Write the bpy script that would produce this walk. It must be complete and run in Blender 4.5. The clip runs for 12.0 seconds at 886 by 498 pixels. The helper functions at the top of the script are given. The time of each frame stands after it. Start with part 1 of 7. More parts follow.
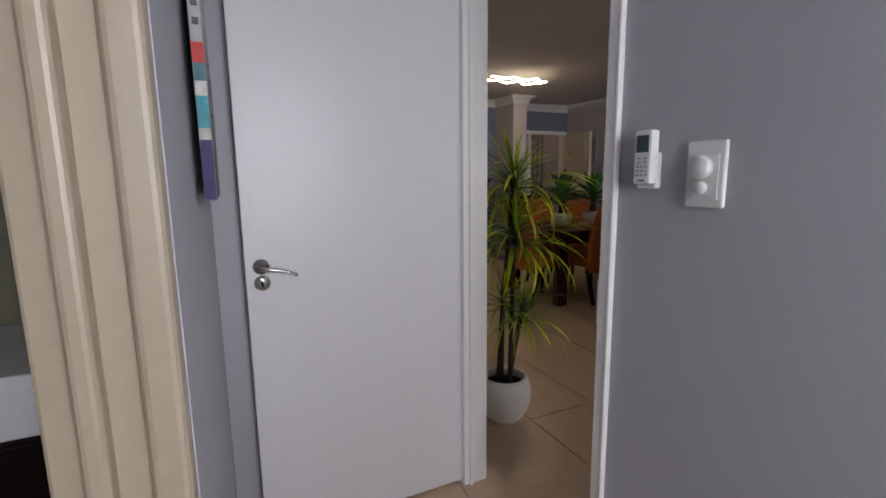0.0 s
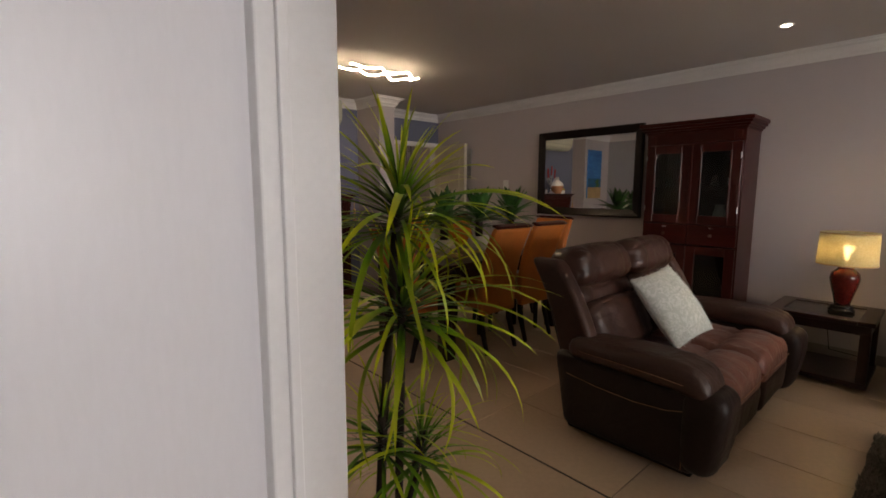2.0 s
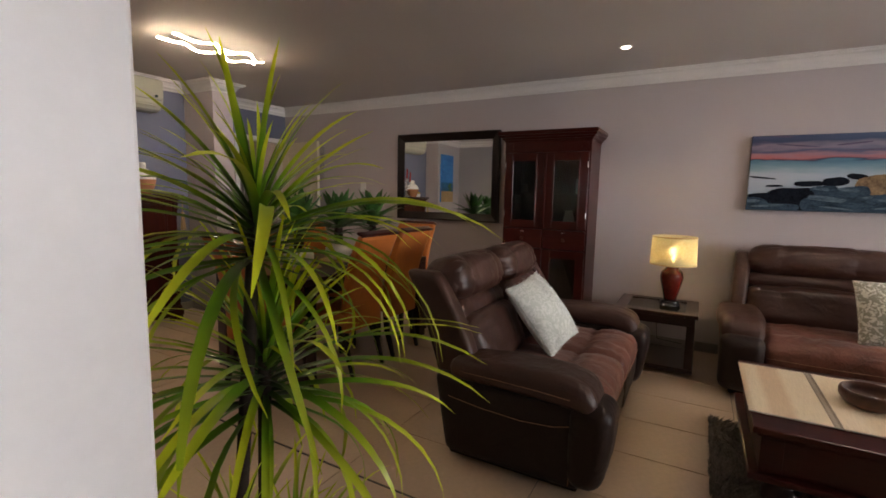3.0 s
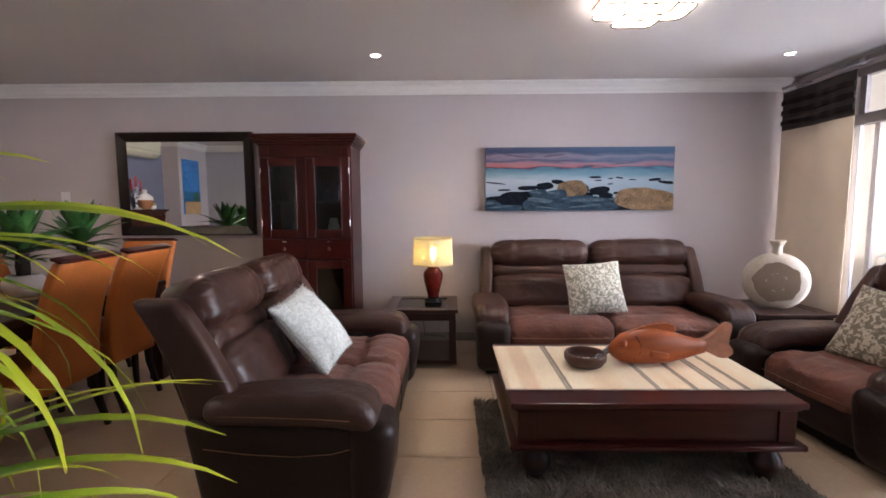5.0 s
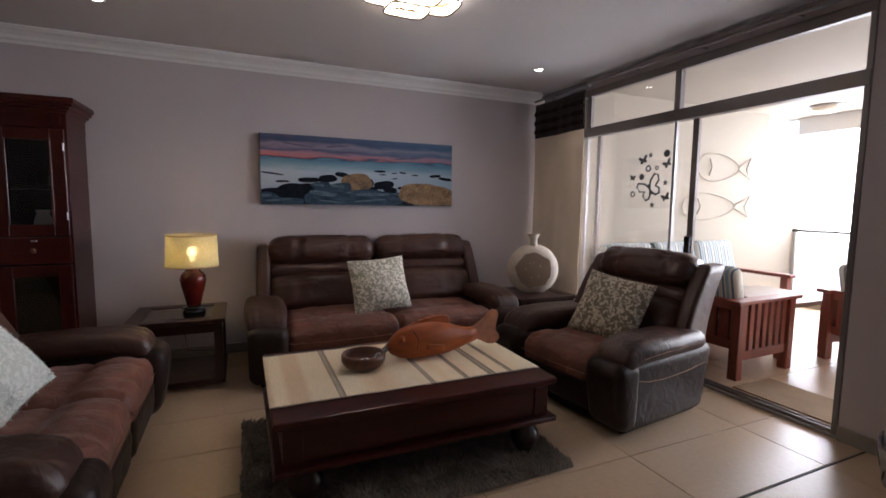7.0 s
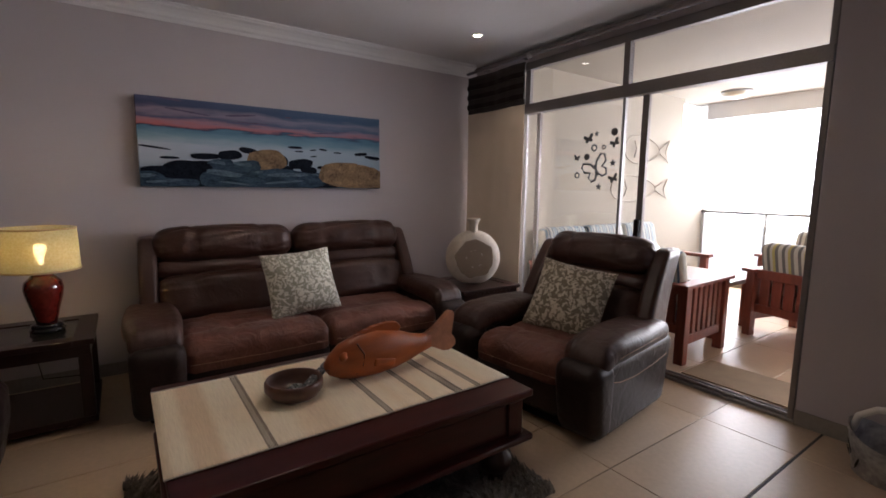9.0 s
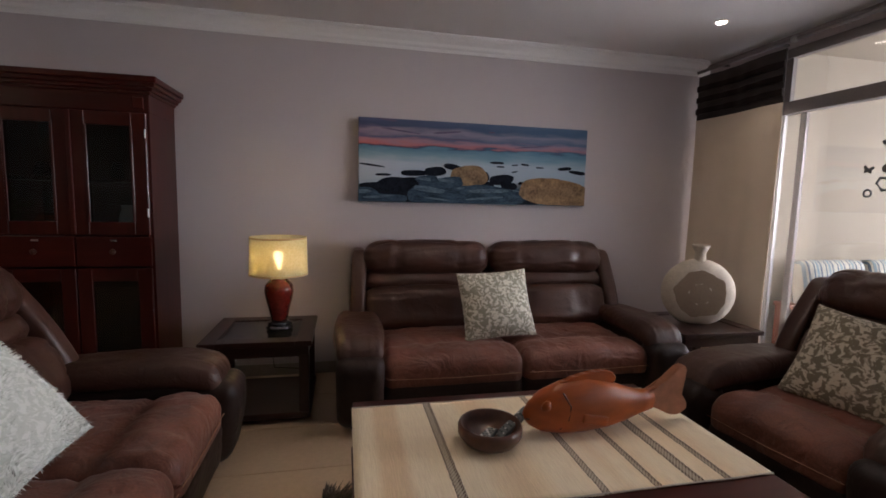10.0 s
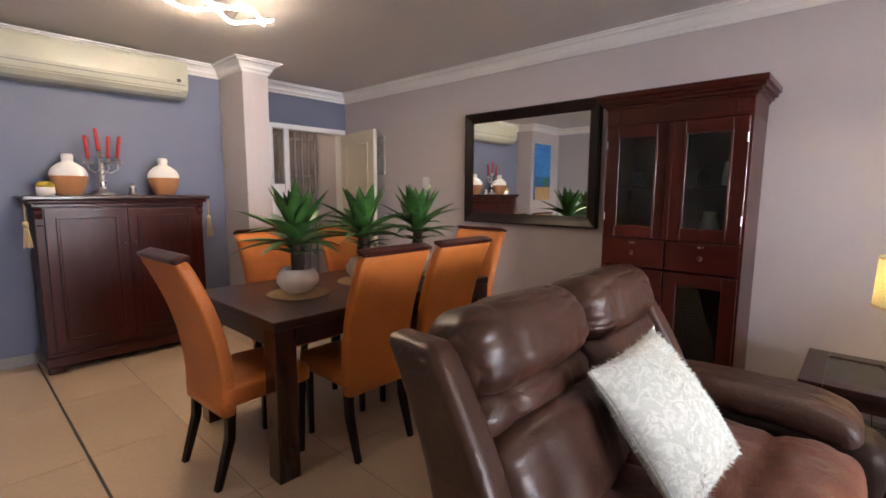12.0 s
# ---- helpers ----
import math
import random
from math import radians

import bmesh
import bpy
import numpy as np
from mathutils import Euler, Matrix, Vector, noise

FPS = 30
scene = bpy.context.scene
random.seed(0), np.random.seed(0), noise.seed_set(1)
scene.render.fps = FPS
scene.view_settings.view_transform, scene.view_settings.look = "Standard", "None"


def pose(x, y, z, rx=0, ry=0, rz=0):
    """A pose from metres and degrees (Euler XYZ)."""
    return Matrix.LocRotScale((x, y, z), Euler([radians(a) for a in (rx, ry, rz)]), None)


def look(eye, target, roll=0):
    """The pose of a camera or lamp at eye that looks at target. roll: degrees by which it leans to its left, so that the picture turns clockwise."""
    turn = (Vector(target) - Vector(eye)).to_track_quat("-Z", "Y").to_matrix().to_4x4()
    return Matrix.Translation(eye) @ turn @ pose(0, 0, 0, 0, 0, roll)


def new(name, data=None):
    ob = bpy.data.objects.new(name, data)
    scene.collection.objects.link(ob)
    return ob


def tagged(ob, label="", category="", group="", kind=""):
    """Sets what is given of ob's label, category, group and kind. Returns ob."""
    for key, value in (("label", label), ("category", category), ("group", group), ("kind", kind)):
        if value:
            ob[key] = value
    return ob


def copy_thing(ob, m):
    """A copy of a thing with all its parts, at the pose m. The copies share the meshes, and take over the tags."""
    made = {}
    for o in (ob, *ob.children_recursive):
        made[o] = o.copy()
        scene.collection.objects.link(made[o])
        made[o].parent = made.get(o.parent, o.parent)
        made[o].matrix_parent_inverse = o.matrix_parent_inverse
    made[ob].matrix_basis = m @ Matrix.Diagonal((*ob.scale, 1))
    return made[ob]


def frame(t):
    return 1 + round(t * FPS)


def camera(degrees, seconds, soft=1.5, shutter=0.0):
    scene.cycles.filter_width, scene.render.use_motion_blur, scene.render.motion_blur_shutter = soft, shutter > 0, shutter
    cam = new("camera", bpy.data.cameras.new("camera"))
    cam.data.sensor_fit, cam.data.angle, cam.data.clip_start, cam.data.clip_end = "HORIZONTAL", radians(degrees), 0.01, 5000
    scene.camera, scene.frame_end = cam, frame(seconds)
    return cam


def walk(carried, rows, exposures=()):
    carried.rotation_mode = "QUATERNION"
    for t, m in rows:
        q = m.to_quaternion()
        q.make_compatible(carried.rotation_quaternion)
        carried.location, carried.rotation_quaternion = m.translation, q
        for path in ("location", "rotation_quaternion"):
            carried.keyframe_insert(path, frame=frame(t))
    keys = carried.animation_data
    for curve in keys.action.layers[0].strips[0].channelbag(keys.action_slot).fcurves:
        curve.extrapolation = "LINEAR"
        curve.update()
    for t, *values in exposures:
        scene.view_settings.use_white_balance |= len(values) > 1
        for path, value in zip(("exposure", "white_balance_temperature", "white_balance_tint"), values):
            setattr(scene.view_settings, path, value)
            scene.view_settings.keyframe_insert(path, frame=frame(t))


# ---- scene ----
cam = camera(88.0, 12.0, soft=1.7)
PATH = [
    (0, (0.005, -0.082, 1.317), (0.841, 1.708, 1.004), -0.7),
    (0.3, (0.104, 0.045, 1.338), (1.065, 1.774, 1.042), -0.7),
    (0.5, (0.162, 0.147, 1.338), (1.163, 1.855, 1.057), -0.5),
    (0.8, (0.258, 0.33, 1.326), (1.324, 2.004, 1.077), -0.2),
    (1, (0.311, 0.441, 1.319), (1.444, 2.071, 1.074), 0.2),
    (1.5, (0.482, 0.72, 1.32), (1.689, 2.294, 1.061), 0.0),
    (2, (0.627, 0.947, 1.326), (1.955, 2.421, 1.075), 0.2),
    (2.5, (0.73, 1.141, 1.351), (2.298, 2.358, 1.103), 1.4),
    (2.9, (0.791, 1.227, 1.34), (2.495, 2.247, 1.103), 1.3),
    (3.2, (0.848, 1.269, 1.338), (2.632, 2.142, 1.107), 1.0),
    (4.8, (1.012, 1.275, 1.284), (3.001, 1.397, 1.112), -0.2),
    (5, (0.979, 1.276, 1.325), (2.969, 1.305, 1.135), -0.3),
    (5.5, (0.983, 1.251, 1.305), (2.969, 1.089, 1.13), -0.1),
    (6, (0.981, 1.237, 1.327), (2.937, 0.864, 1.142), 0.4),
    (6.5, (1.084, 1.171, 1.268), (2.998, 0.616, 1.101), 0.1),
    (7.1, (1.196, 1.077, 1.285), (2.998, 0.233, 1.085), 0.9),
    (8.8, (1.634, 1.069, 1.271), (3.251, -0.085, 1.039), 0.9),
    (9, (1.692, 1.047, 1.272), (3.317, -0.09, 1.012), 0.6),
    (9.5, (1.878, 0.993, 1.271), (3.647, 0.09, 1.037), 0.7),
    (10, (1.999, 1.029, 1.291), (3.943, 0.61, 1.079), 1.4),
    (10.5, (2.013, 1.185, 1.285), (3.989, 1.372, 1.042), 1.7),
    (11, (2.015, 1.348, 1.282), (3.856, 2.088, 1.032), 1.5),
    (11.5, (2.029, 1.495, 1.331), (3.696, 2.568, 1.066), 1.4),
    (12, (2.026, 1.641, 1.329), (3.485, 2.986, 1.079), 0.3),
]
EXPOSURES = [(0.0, 0.6, 6450, 14), (1.0, 0.68, 7150, 15), (1.5, 0.72, 7250, 15), (3.0, 1.3, 6850, 15), (5.0, 2.02, 5950, 17), (5.5, 1.65, 5950, 17), (6.0, 1.28, 5950, 17), (6.5, 1.0, 6000, 17), (7.1, 0.78, 6200, 17), (9.0, 0.55, 6350, 18), (9.5, 0.35, 6450, 18), (10.0, 0.8, 6350, 17), (10.5, 1.75, 6400, 16), (11.0, 2.22, 6250, 16), (12.0, 2.28, 6350, 16)]
walk(cam, [(t, look(eye, target, roll)) for t, eye, target, roll in PATH], EXPOSURES)

# ---- world and light ----
world = bpy.data.worlds.new("world")
scene.world = world
world.use_nodes = True
wn, wl = world.node_tree.nodes, world.node_tree.links
sky = wn.new("ShaderNodeTexSky")
sky.sky_type, sky.sun_disc = "NISHITA", False
sky.sun_elevation, sky.sun_rotation = radians(48), radians(165)
wl.new(sky.outputs["Color"], wn["Background"].inputs["Color"])
wn["Background"].inputs["Strength"].default_value = 0.15

CEIL = 2.46


def lamp(name, kind, m, power, colour=(1, 1, 1), size=0.1, size_y=None):
    data = bpy.data.lights.new(name, kind)
    data.energy, data.color = power, colour
    if kind == "AREA":
        data.size = size
        if size_y:
            data.shape, data.size_y = "RECTANGLE", size_y
    elif kind in ("POINT", "SPOT"):
        data.shadow_soft_size = size
    ob = new(name, data)
    ob.matrix_world = m
    return ob


sun = lamp("sun", "SUN", look((0, 0, 0), (-0.17, 0.65, -0.74)), 2.0, (1.0, 0.95, 0.87))
sun.data.angle = radians(0.5)
# daylight in the balcony's outer opening, and added fill from an unseen window behind the hall
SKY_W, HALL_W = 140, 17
lamp("balcony_daylight", "AREA", look((3.0, -5.75, 1.65), (3.0, 0, 1.2)), SKY_W, (0.93, 0.96, 1.0), 4.4, 1.15)
lamp("hall_fill_light", "AREA", look((0.36, -1.42, 1.5), (0.36, 1.0, 1.3)), HALL_W, (0.92, 0.95, 1.0), 0.6, 1.0)


# ---- materials ----
def mat(name, colour, rough=0.5, metal=0.0, var=0.12, big=2.0, small=60.0, bump=0.1, dist=0.002, dark=None, stretch=None, spec=0.5,
        coat=0.0, rvar=0.08, per_object=0.0, sheen=0.0, crease=0.0):
    """A surface with large stains, fine grain, uneven gloss and fine relief."""
    m = bpy.data.materials.new(name)
    m.use_nodes = True
    n, l = m.node_tree.nodes, m.node_tree.links
    b = n["Principled BSDF"]
    tc = n.new("ShaderNodeTexCoord")
    mp = n.new("ShaderNodeMapping")
    if stretch:
        mp.inputs["Scale"].default_value = stretch
    l.new(tc.outputs["Object"], mp.inputs["Vector"])
    big_n, small_n = n.new("ShaderNodeTexNoise"), n.new("ShaderNodeTexNoise")
    big_n.inputs["Scale"].default_value, small_n.inputs["Scale"].default_value = big, small
    big_n.inputs["Detail"].default_value, small_n.inputs["Detail"].default_value = 4, 6
    for t in (big_n, small_n):
        l.new(mp.outputs["Vector"], t.inputs["Vector"])
    add = n.new("ShaderNodeMath")
    add.operation = "MULTIPLY_ADD"
    add.inputs[1].default_value = 0.5
    half = n.new("ShaderNodeMath")
    half.operation = "MULTIPLY"
    half.inputs[1].default_value = 0.5
    l.new(small_n.outputs["Fac"], half.inputs[0])
    l.new(big_n.outputs["Fac"], add.inputs[0])
    l.new(half.outputs[0], add.inputs[2])
    ramp = n.new("ShaderNodeValToRGB")
    c = Vector(colour)
    d = Vector(dark) if dark else c * (1 - 2 * var)
    ramp.color_ramp.elements[0].position, ramp.color_ramp.elements[1].position = 0.3, 0.7
    ramp.color_ramp.elements[0].color, ramp.color_ramp.elements[1].color = (*d, 1), (*(c * (1 + var * 0.5)), 1)
    l.new(add.outputs[0], ramp.inputs["Fac"])
    out = ramp.outputs["Color"]
    if per_object:
        info, hsv, rng = n.new("ShaderNodeObjectInfo"), n.new("ShaderNodeHueSaturation"), n.new("ShaderNodeMapRange")
        rng.inputs["To Min"].default_value, rng.inputs["To Max"].default_value = 1 - per_object, 1 + per_object
        l.new(info.outputs["Random"], rng.inputs["Value"])
        l.new(rng.outputs[0], hsv.inputs["Value"])
        l.new(out, hsv.inputs["Color"])
        out = hsv.outputs["Color"]
    l.new(out, b.inputs["Base Color"])
    rr = n.new("ShaderNodeMapRange")
    rr.inputs["To Min"].default_value, rr.inputs["To Max"].default_value = max(0.02, rough - rvar), min(1, rough + rvar)
    l.new(big_n.outputs["Fac"], rr.inputs["Value"])
    l.new(rr.outputs[0], b.inputs["Roughness"])
    b.inputs["Metallic"].default_value = metal
    b.inputs["Specular IOR Level"].default_value = spec
    b.inputs["Coat Weight"].default_value = coat
    b.inputs["Coat Roughness"].default_value = 0.12
    b.inputs["Sheen Weight"].default_value = sheen
    if bump:
        bp = n.new("ShaderNodeBump")
        bp.inputs["Strength"].default_value, bp.inputs["Distance"].default_value = bump, dist
        l.new(small_n.outputs["Fac"], bp.inputs["Height"])
        l.new(bp.outputs["Normal"], b.inputs["Normal"])
        if crease:
            cn, cb = n.new("ShaderNodeTexNoise"), n.new("ShaderNodeBump")
            cn.inputs["Scale"].default_value, cn.inputs["Detail"].default_value, cn.inputs["Distortion"].default_value = 11, 3, 1.2
            l.new(tc.outputs["Object"], cn.inputs["Vector"])
            cb.inputs["Strength"].default_value, cb.inputs["Distance"].default_value = 0.6, crease
            l.new(cn.outputs["Fac"], cb.inputs["Height"])
            l.new(cb.outputs["Normal"], bp.inputs["Normal"])
    return m


def glow(name, colour, strength):
    m = bpy.data.materials.new(name)
    m.use_nodes = True
    b = m.node_tree.nodes["Principled BSDF"]
    b.inputs["Base Color"].default_value = (*colour, 1)
    b.inputs["Emission Color"].default_value = (*colour, 1)
    b.inputs["Emission Strength"].default_value = strength
    return m


def glass_mat(name, tint=(1, 1, 1), rough=0.0):
    m = bpy.data.materials.new(name)
    m.use_nodes = True
    b = m.node_tree.nodes["Principled BSDF"]
    b.inputs["Base Color"].default_value = (*tint, 1)
    b.inputs["Transmission Weight"].default_value = 1.0
    b.inputs["Roughness"].default_value = rough
    b.inputs["IOR"].default_value = 1.45
    return m


M = {}
M["wall"] = mat("wall_paint", (0.50, 0.45, 0.465), 0.6, var=0.03, big=1.2, small=220, bump=0.15, dist=0.001)
M["blue"] = mat("blue_grey_paint", (0.15, 0.165, 0.24), 0.6, var=0.04, big=1.2, small=220, bump=0.15, dist=0.001)
M["hall"] = mat("hall_paint", (0.42, 0.42, 0.455), 0.6, var=0.03, big=1.0, small=220, bump=0.12, dist=0.001)
M["ceiling"] = mat("ceiling_paint", (0.70, 0.67, 0.66), 0.75, var=0.04, big=0.8, small=160, bump=0.1, dist=0.001)
M["white"] = mat("white_gloss_paint", (0.78, 0.77, 0.76), 0.35, var=0.03, big=1.5, small=90, bump=0.04, dist=0.001)
M["door"] = mat("white_door_paint", (0.72, 0.71, 0.73), 0.38, var=0.025, big=1.1, small=120, bump=0.06, dist=0.0008, stretch=(1, 1, 0.2))
M["cream"] = mat("cream_paint", (0.38, 0.315, 0.23), 0.4, var=0.05)
M["tile"] = mat("porcelain_tile", (0.59, 0.435, 0.295), 0.315, var=0.07, big=1.3, small=38, bump=0.05, dist=0.001, rvar=0.03, per_object=0.06)
M["grout"] = mat("grout", (0.19, 0.17, 0.15), 0.9, var=0.1)
M["joint"] = mat("movement_joint", (0.07, 0.06, 0.055), 0.7, var=0.1)
M["skirt"] = mat("tile_skirting", (0.30, 0.275, 0.245), 0.35, var=0.1, big=2, small=40)
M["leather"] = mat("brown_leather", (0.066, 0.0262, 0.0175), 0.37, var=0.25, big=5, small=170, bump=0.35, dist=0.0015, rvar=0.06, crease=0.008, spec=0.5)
M["suede"] = mat("worn_suede_seat", (0.205, 0.068, 0.041), 0.52, var=0.3, big=6, small=130, bump=0.3, dist=0.0015, sheen=0.1, crease=0.02)
M["arm_leather"] = mat("matt_brown_leather", (0.066, 0.0275, 0.0185), 0.45, var=0.25, big=5, small=150, bump=0.35, dist=0.0015, rvar=0.06, crease=0.014)
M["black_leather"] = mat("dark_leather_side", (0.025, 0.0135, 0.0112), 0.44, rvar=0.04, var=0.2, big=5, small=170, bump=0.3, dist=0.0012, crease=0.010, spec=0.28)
M["stitch"] = mat("tan_stitching", (0.36, 0.20, 0.12), 0.7, small=300, bump=0.5)
M["mahogany"] = mat("mahogany", (0.052, 0.0072, 0.0052), 0.33, rvar=0.05, spec=0.22, var=0.3, big=3, small=26, bump=0.08, dist=0.001, stretch=(1, 1, 0.12), coat=0.2)
M["mahogany_h"] = mat("mahogany_across", (0.060, 0.0082, 0.0058), 0.33, rvar=0.05, spec=0.22, var=0.3, big=3, small=26, bump=0.08, dist=0.001, stretch=(1, 0.12, 1), coat=0.2)
M["dark_wood"] = mat("dark_stained_wood", (0.034, 0.012, 0.009), 0.36, rvar=0.05, spec=0.25, var=0.25, big=3, small=26, bump=0.08, dist=0.001, stretch=(0.14, 1, 1), coat=0.35)
M["frame_wood"] = mat("espresso_frame", (0.014, 0.0075, 0.006), 0.34, var=0.25, big=4, small=40, bump=0.1, dist=0.001, spec=0.25)
M["orange"] = mat("orange_leatherette", (0.56, 0.165, 0.03), 0.5, var=0.16, big=5, small=120, bump=0.4, dist=0.002)
M["red_wood"] = mat("red_balcony_wood", (0.23, 0.052, 0.028), 0.5, var=0.25, big=4, small=40, bump=0.15, dist=0.001, stretch=(1, 1, 0.15))
M["ceramic"] = mat("white_ceramic", (0.84, 0.82, 0.78), 0.3, var=0.04, big=4, small=50, bump=0.05)
M["terracotta"] = mat("terracotta", (0.48, 0.21, 0.09), 0.75, var=0.12, big=6, small=80, bump=0.2)
M["agave"] = mat("agave_leaf", (0.06, 0.17, 0.03), 0.38, var=0.2, big=12, small=40, bump=0.1, dark=(0.014, 0.06, 0.02), per_object=0.25)
M["bark"] = mat("plant_stem", (0.045, 0.03, 0.022), 0.8, var=0.25, big=10, small=60, bump=0.6, dist=0.003)
M["soil"] = mat("potting_soil", (0.02, 0.016, 0.013), 0.95, var=0.3, big=20, small=90, bump=0.8, dist=0.006)
M["mat_straw"] = mat("straw_placemat", (0.55, 0.40, 0.22), 0.85, var=0.15, big=12, small=120, bump=0.6, dist=0.003)
M["steel"] = mat("brushed_steel", (0.55, 0.54, 0.53), 0.28, metal=1.0, var=0.08, small=120, bump=0.05)
M["brass"] = mat("satin_brass", (0.07, 0.045, 0.018), 0.55, metal=0.3, var=0.08, small=120, bump=0.03)
M["alu"] = mat("bronze_aluminium", (0.24, 0.215, 0.21), 0.42, metal=0.4, var=0.1, small=90, bump=0.03)
M["alu_light"] = mat("grey_aluminium", (0.42, 0.41, 0.41), 0.4, metal=0.5, var=0.06, small=90, bump=0.03)
M["plastic"] = mat("white_plastic", (0.72, 0.72, 0.71), 0.35, var=0.03, small=90, bump=0.02)
M["ac"] = mat("cream_plastic", (0.47, 0.47, 0.385), 0.18, var=0.04, small=90, bump=0.02)
M["grey_plastic"] = mat("grey_plastic", (0.16, 0.17, 0.18), 0.4, var=0.05)
M["lcd"] = mat("dim_lcd", (0.06, 0.08, 0.075), 0.15, var=0.05)
M["black"] = mat("black_gloss", (0.01, 0.01, 0.011), 0.08, var=0.1)
M["curtain"] = mat("cream_curtain", (0.72, 0.60, 0.48), 0.85, var=0.07, big=3, small=200, bump=0.3, dist=0.001, sheen=0.2)
M["curtain_dark"] = mat("brown_curtain_band", (0.035, 0.025, 0.024), 0.6, var=0.2, big=4, small=160, bump=0.3, dist=0.001)
M["rug"] = mat("shaggy_rug", (0.36, 0.31, 0.25), 0.95, var=0.3, big=7, small=90, bump=0.8, dist=0.006, dark=(0.06, 0.052, 0.043))
M["plaster"] = mat("white_balcony_plaster", (0.40, 0.355, 0.285), 0.85, var=0.04, big=1.5, small=120, bump=0.3, dist=0.002)
M["sand_mat"] = mat("coir_mat", (0.33, 0.235, 0.15), 0.95, var=0.12, big=8, small=200, bump=0.7, dist=0.003)
M["fish"] = mat("carved_orange_wood", (0.44, 0.095, 0.014), 0.42, var=0.25, big=7, small=30, bump=0.2, dist=0.0015, stretch=(0.3, 1, 1), coat=0.1)
M["fish_tail"] = mat("pale_carved_wood", (0.46, 0.19, 0.10), 0.5, var=0.2, big=9, small=30, bump=0.15)
M["fish_line"] = mat("burnt_wood_line", (0.12, 0.03, 0.012), 0.6, var=0.2)
M["bowl"] = mat("dark_wooden_bowl", (0.10, 0.035, 0.02), 0.32, var=0.25, big=6, small=30, bump=0.1, coat=0.2)
M["lamp_red"] = mat("oxblood_glaze", (0.13, 0.012, 0.008), 0.12, var=0.3, big=10, small=60, bump=0.02, coat=0.5)
M["vase"] = mat("sand_plaster", (0.62, 0.54, 0.45), 0.85, var=0.12, big=14, small=90, bump=0.8, dist=0.004)
M["vase_centre"] = mat("brown_clay", (0.30, 0.225, 0.165), 0.85, var=0.12, big=8, small=120, bump=0.4, dist=0.002)
M["sea_far"] = mat("distant_sea", (0.30, 0.38, 0.45), 0.4, var=0.1, big=0.01, small=0.1, bump=0)
M["brown_wall"] = mat("passage_paint", (0.15, 0.105, 0.07), 0.7, var=0.06)
M["candle"] = mat("red_candle", (0.42, 0.03, 0.03), 0.5, var=0.1)
M["glass"] = glass_mat("clear_glass")
M["smoke_glass"] = glass_mat("smoked_glass", (0.55, 0.58, 0.56))
M["lamp_glow"] = glow("warm_led", (1.0, 0.80, 0.55), 62.0)
M["spot_glow"] = glow("spot_led", (1.0, 0.90, 0.74), 12.0)
M["panel_glow"] = glow("cool_led", (1.0, 0.88, 0.72), 9.0)


def mirror_mat():
    m = bpy.data.materials.new("mirror_silver")
    m.use_nodes = True
    b = m.node_tree.nodes["Principled BSDF"]
    b.inputs["Base Color"].default_value = (0.86, 0.88, 0.87, 1)
    b.inputs["Metallic"].default_value, b.inputs["Roughness"].default_value = 1.0, 0.015
    return m


M["mirror"] = mirror_mat()


def shade_mat():
    """Thin cream fabric that lets the bulb shine through."""
    m = bpy.data.materials.new("lamp_shade_fabric")
    m.use_nodes = True
    n, l = m.node_tree.nodes, m.node_tree.links
    out = n["Material Output"]
    diff, trans, mix = n.new("ShaderNodeBsdfDiffuse"), n.new("ShaderNodeBsdfTranslucent"), n.new("ShaderNodeMixShader")
    vor, tc, ramp = n.new("ShaderNodeTexVoronoi"), n.new("ShaderNodeTexCoord"), n.new("ShaderNodeValToRGB")
    vor.inputs["Scale"].default_value = 85
    l.new(tc.outputs["Object"], vor.inputs["Vector"])
    ramp.color_ramp.elements[0].color, ramp.color_ramp.elements[1].color = (0.70, 0.62, 0.36, 1), (0.84, 0.78, 0.52, 1)
    l.new(vor.outputs["Distance"], ramp.inputs["Fac"])
    for s in (diff, trans):
        l.new(ramp.outputs["Color"], s.inputs["Color"])
    mix.inputs[0].default_value = 0.45
    l.new(diff.outputs[0], mix.inputs[1])
    l.new(trans.outputs[0], mix.inputs[2])
    clear, thin = n.new("ShaderNodeBsdfTransparent"), n.new("ShaderNodeMixShader")
    thin.inputs[0].default_value = 0.24
    l.new(mix.outputs[0], thin.inputs[1])
    l.new(clear.outputs[0], thin.inputs[2])
    l.new(thin.outputs[0], out.inputs["Surface"])
    return m


M["shade"] = shade_mat()


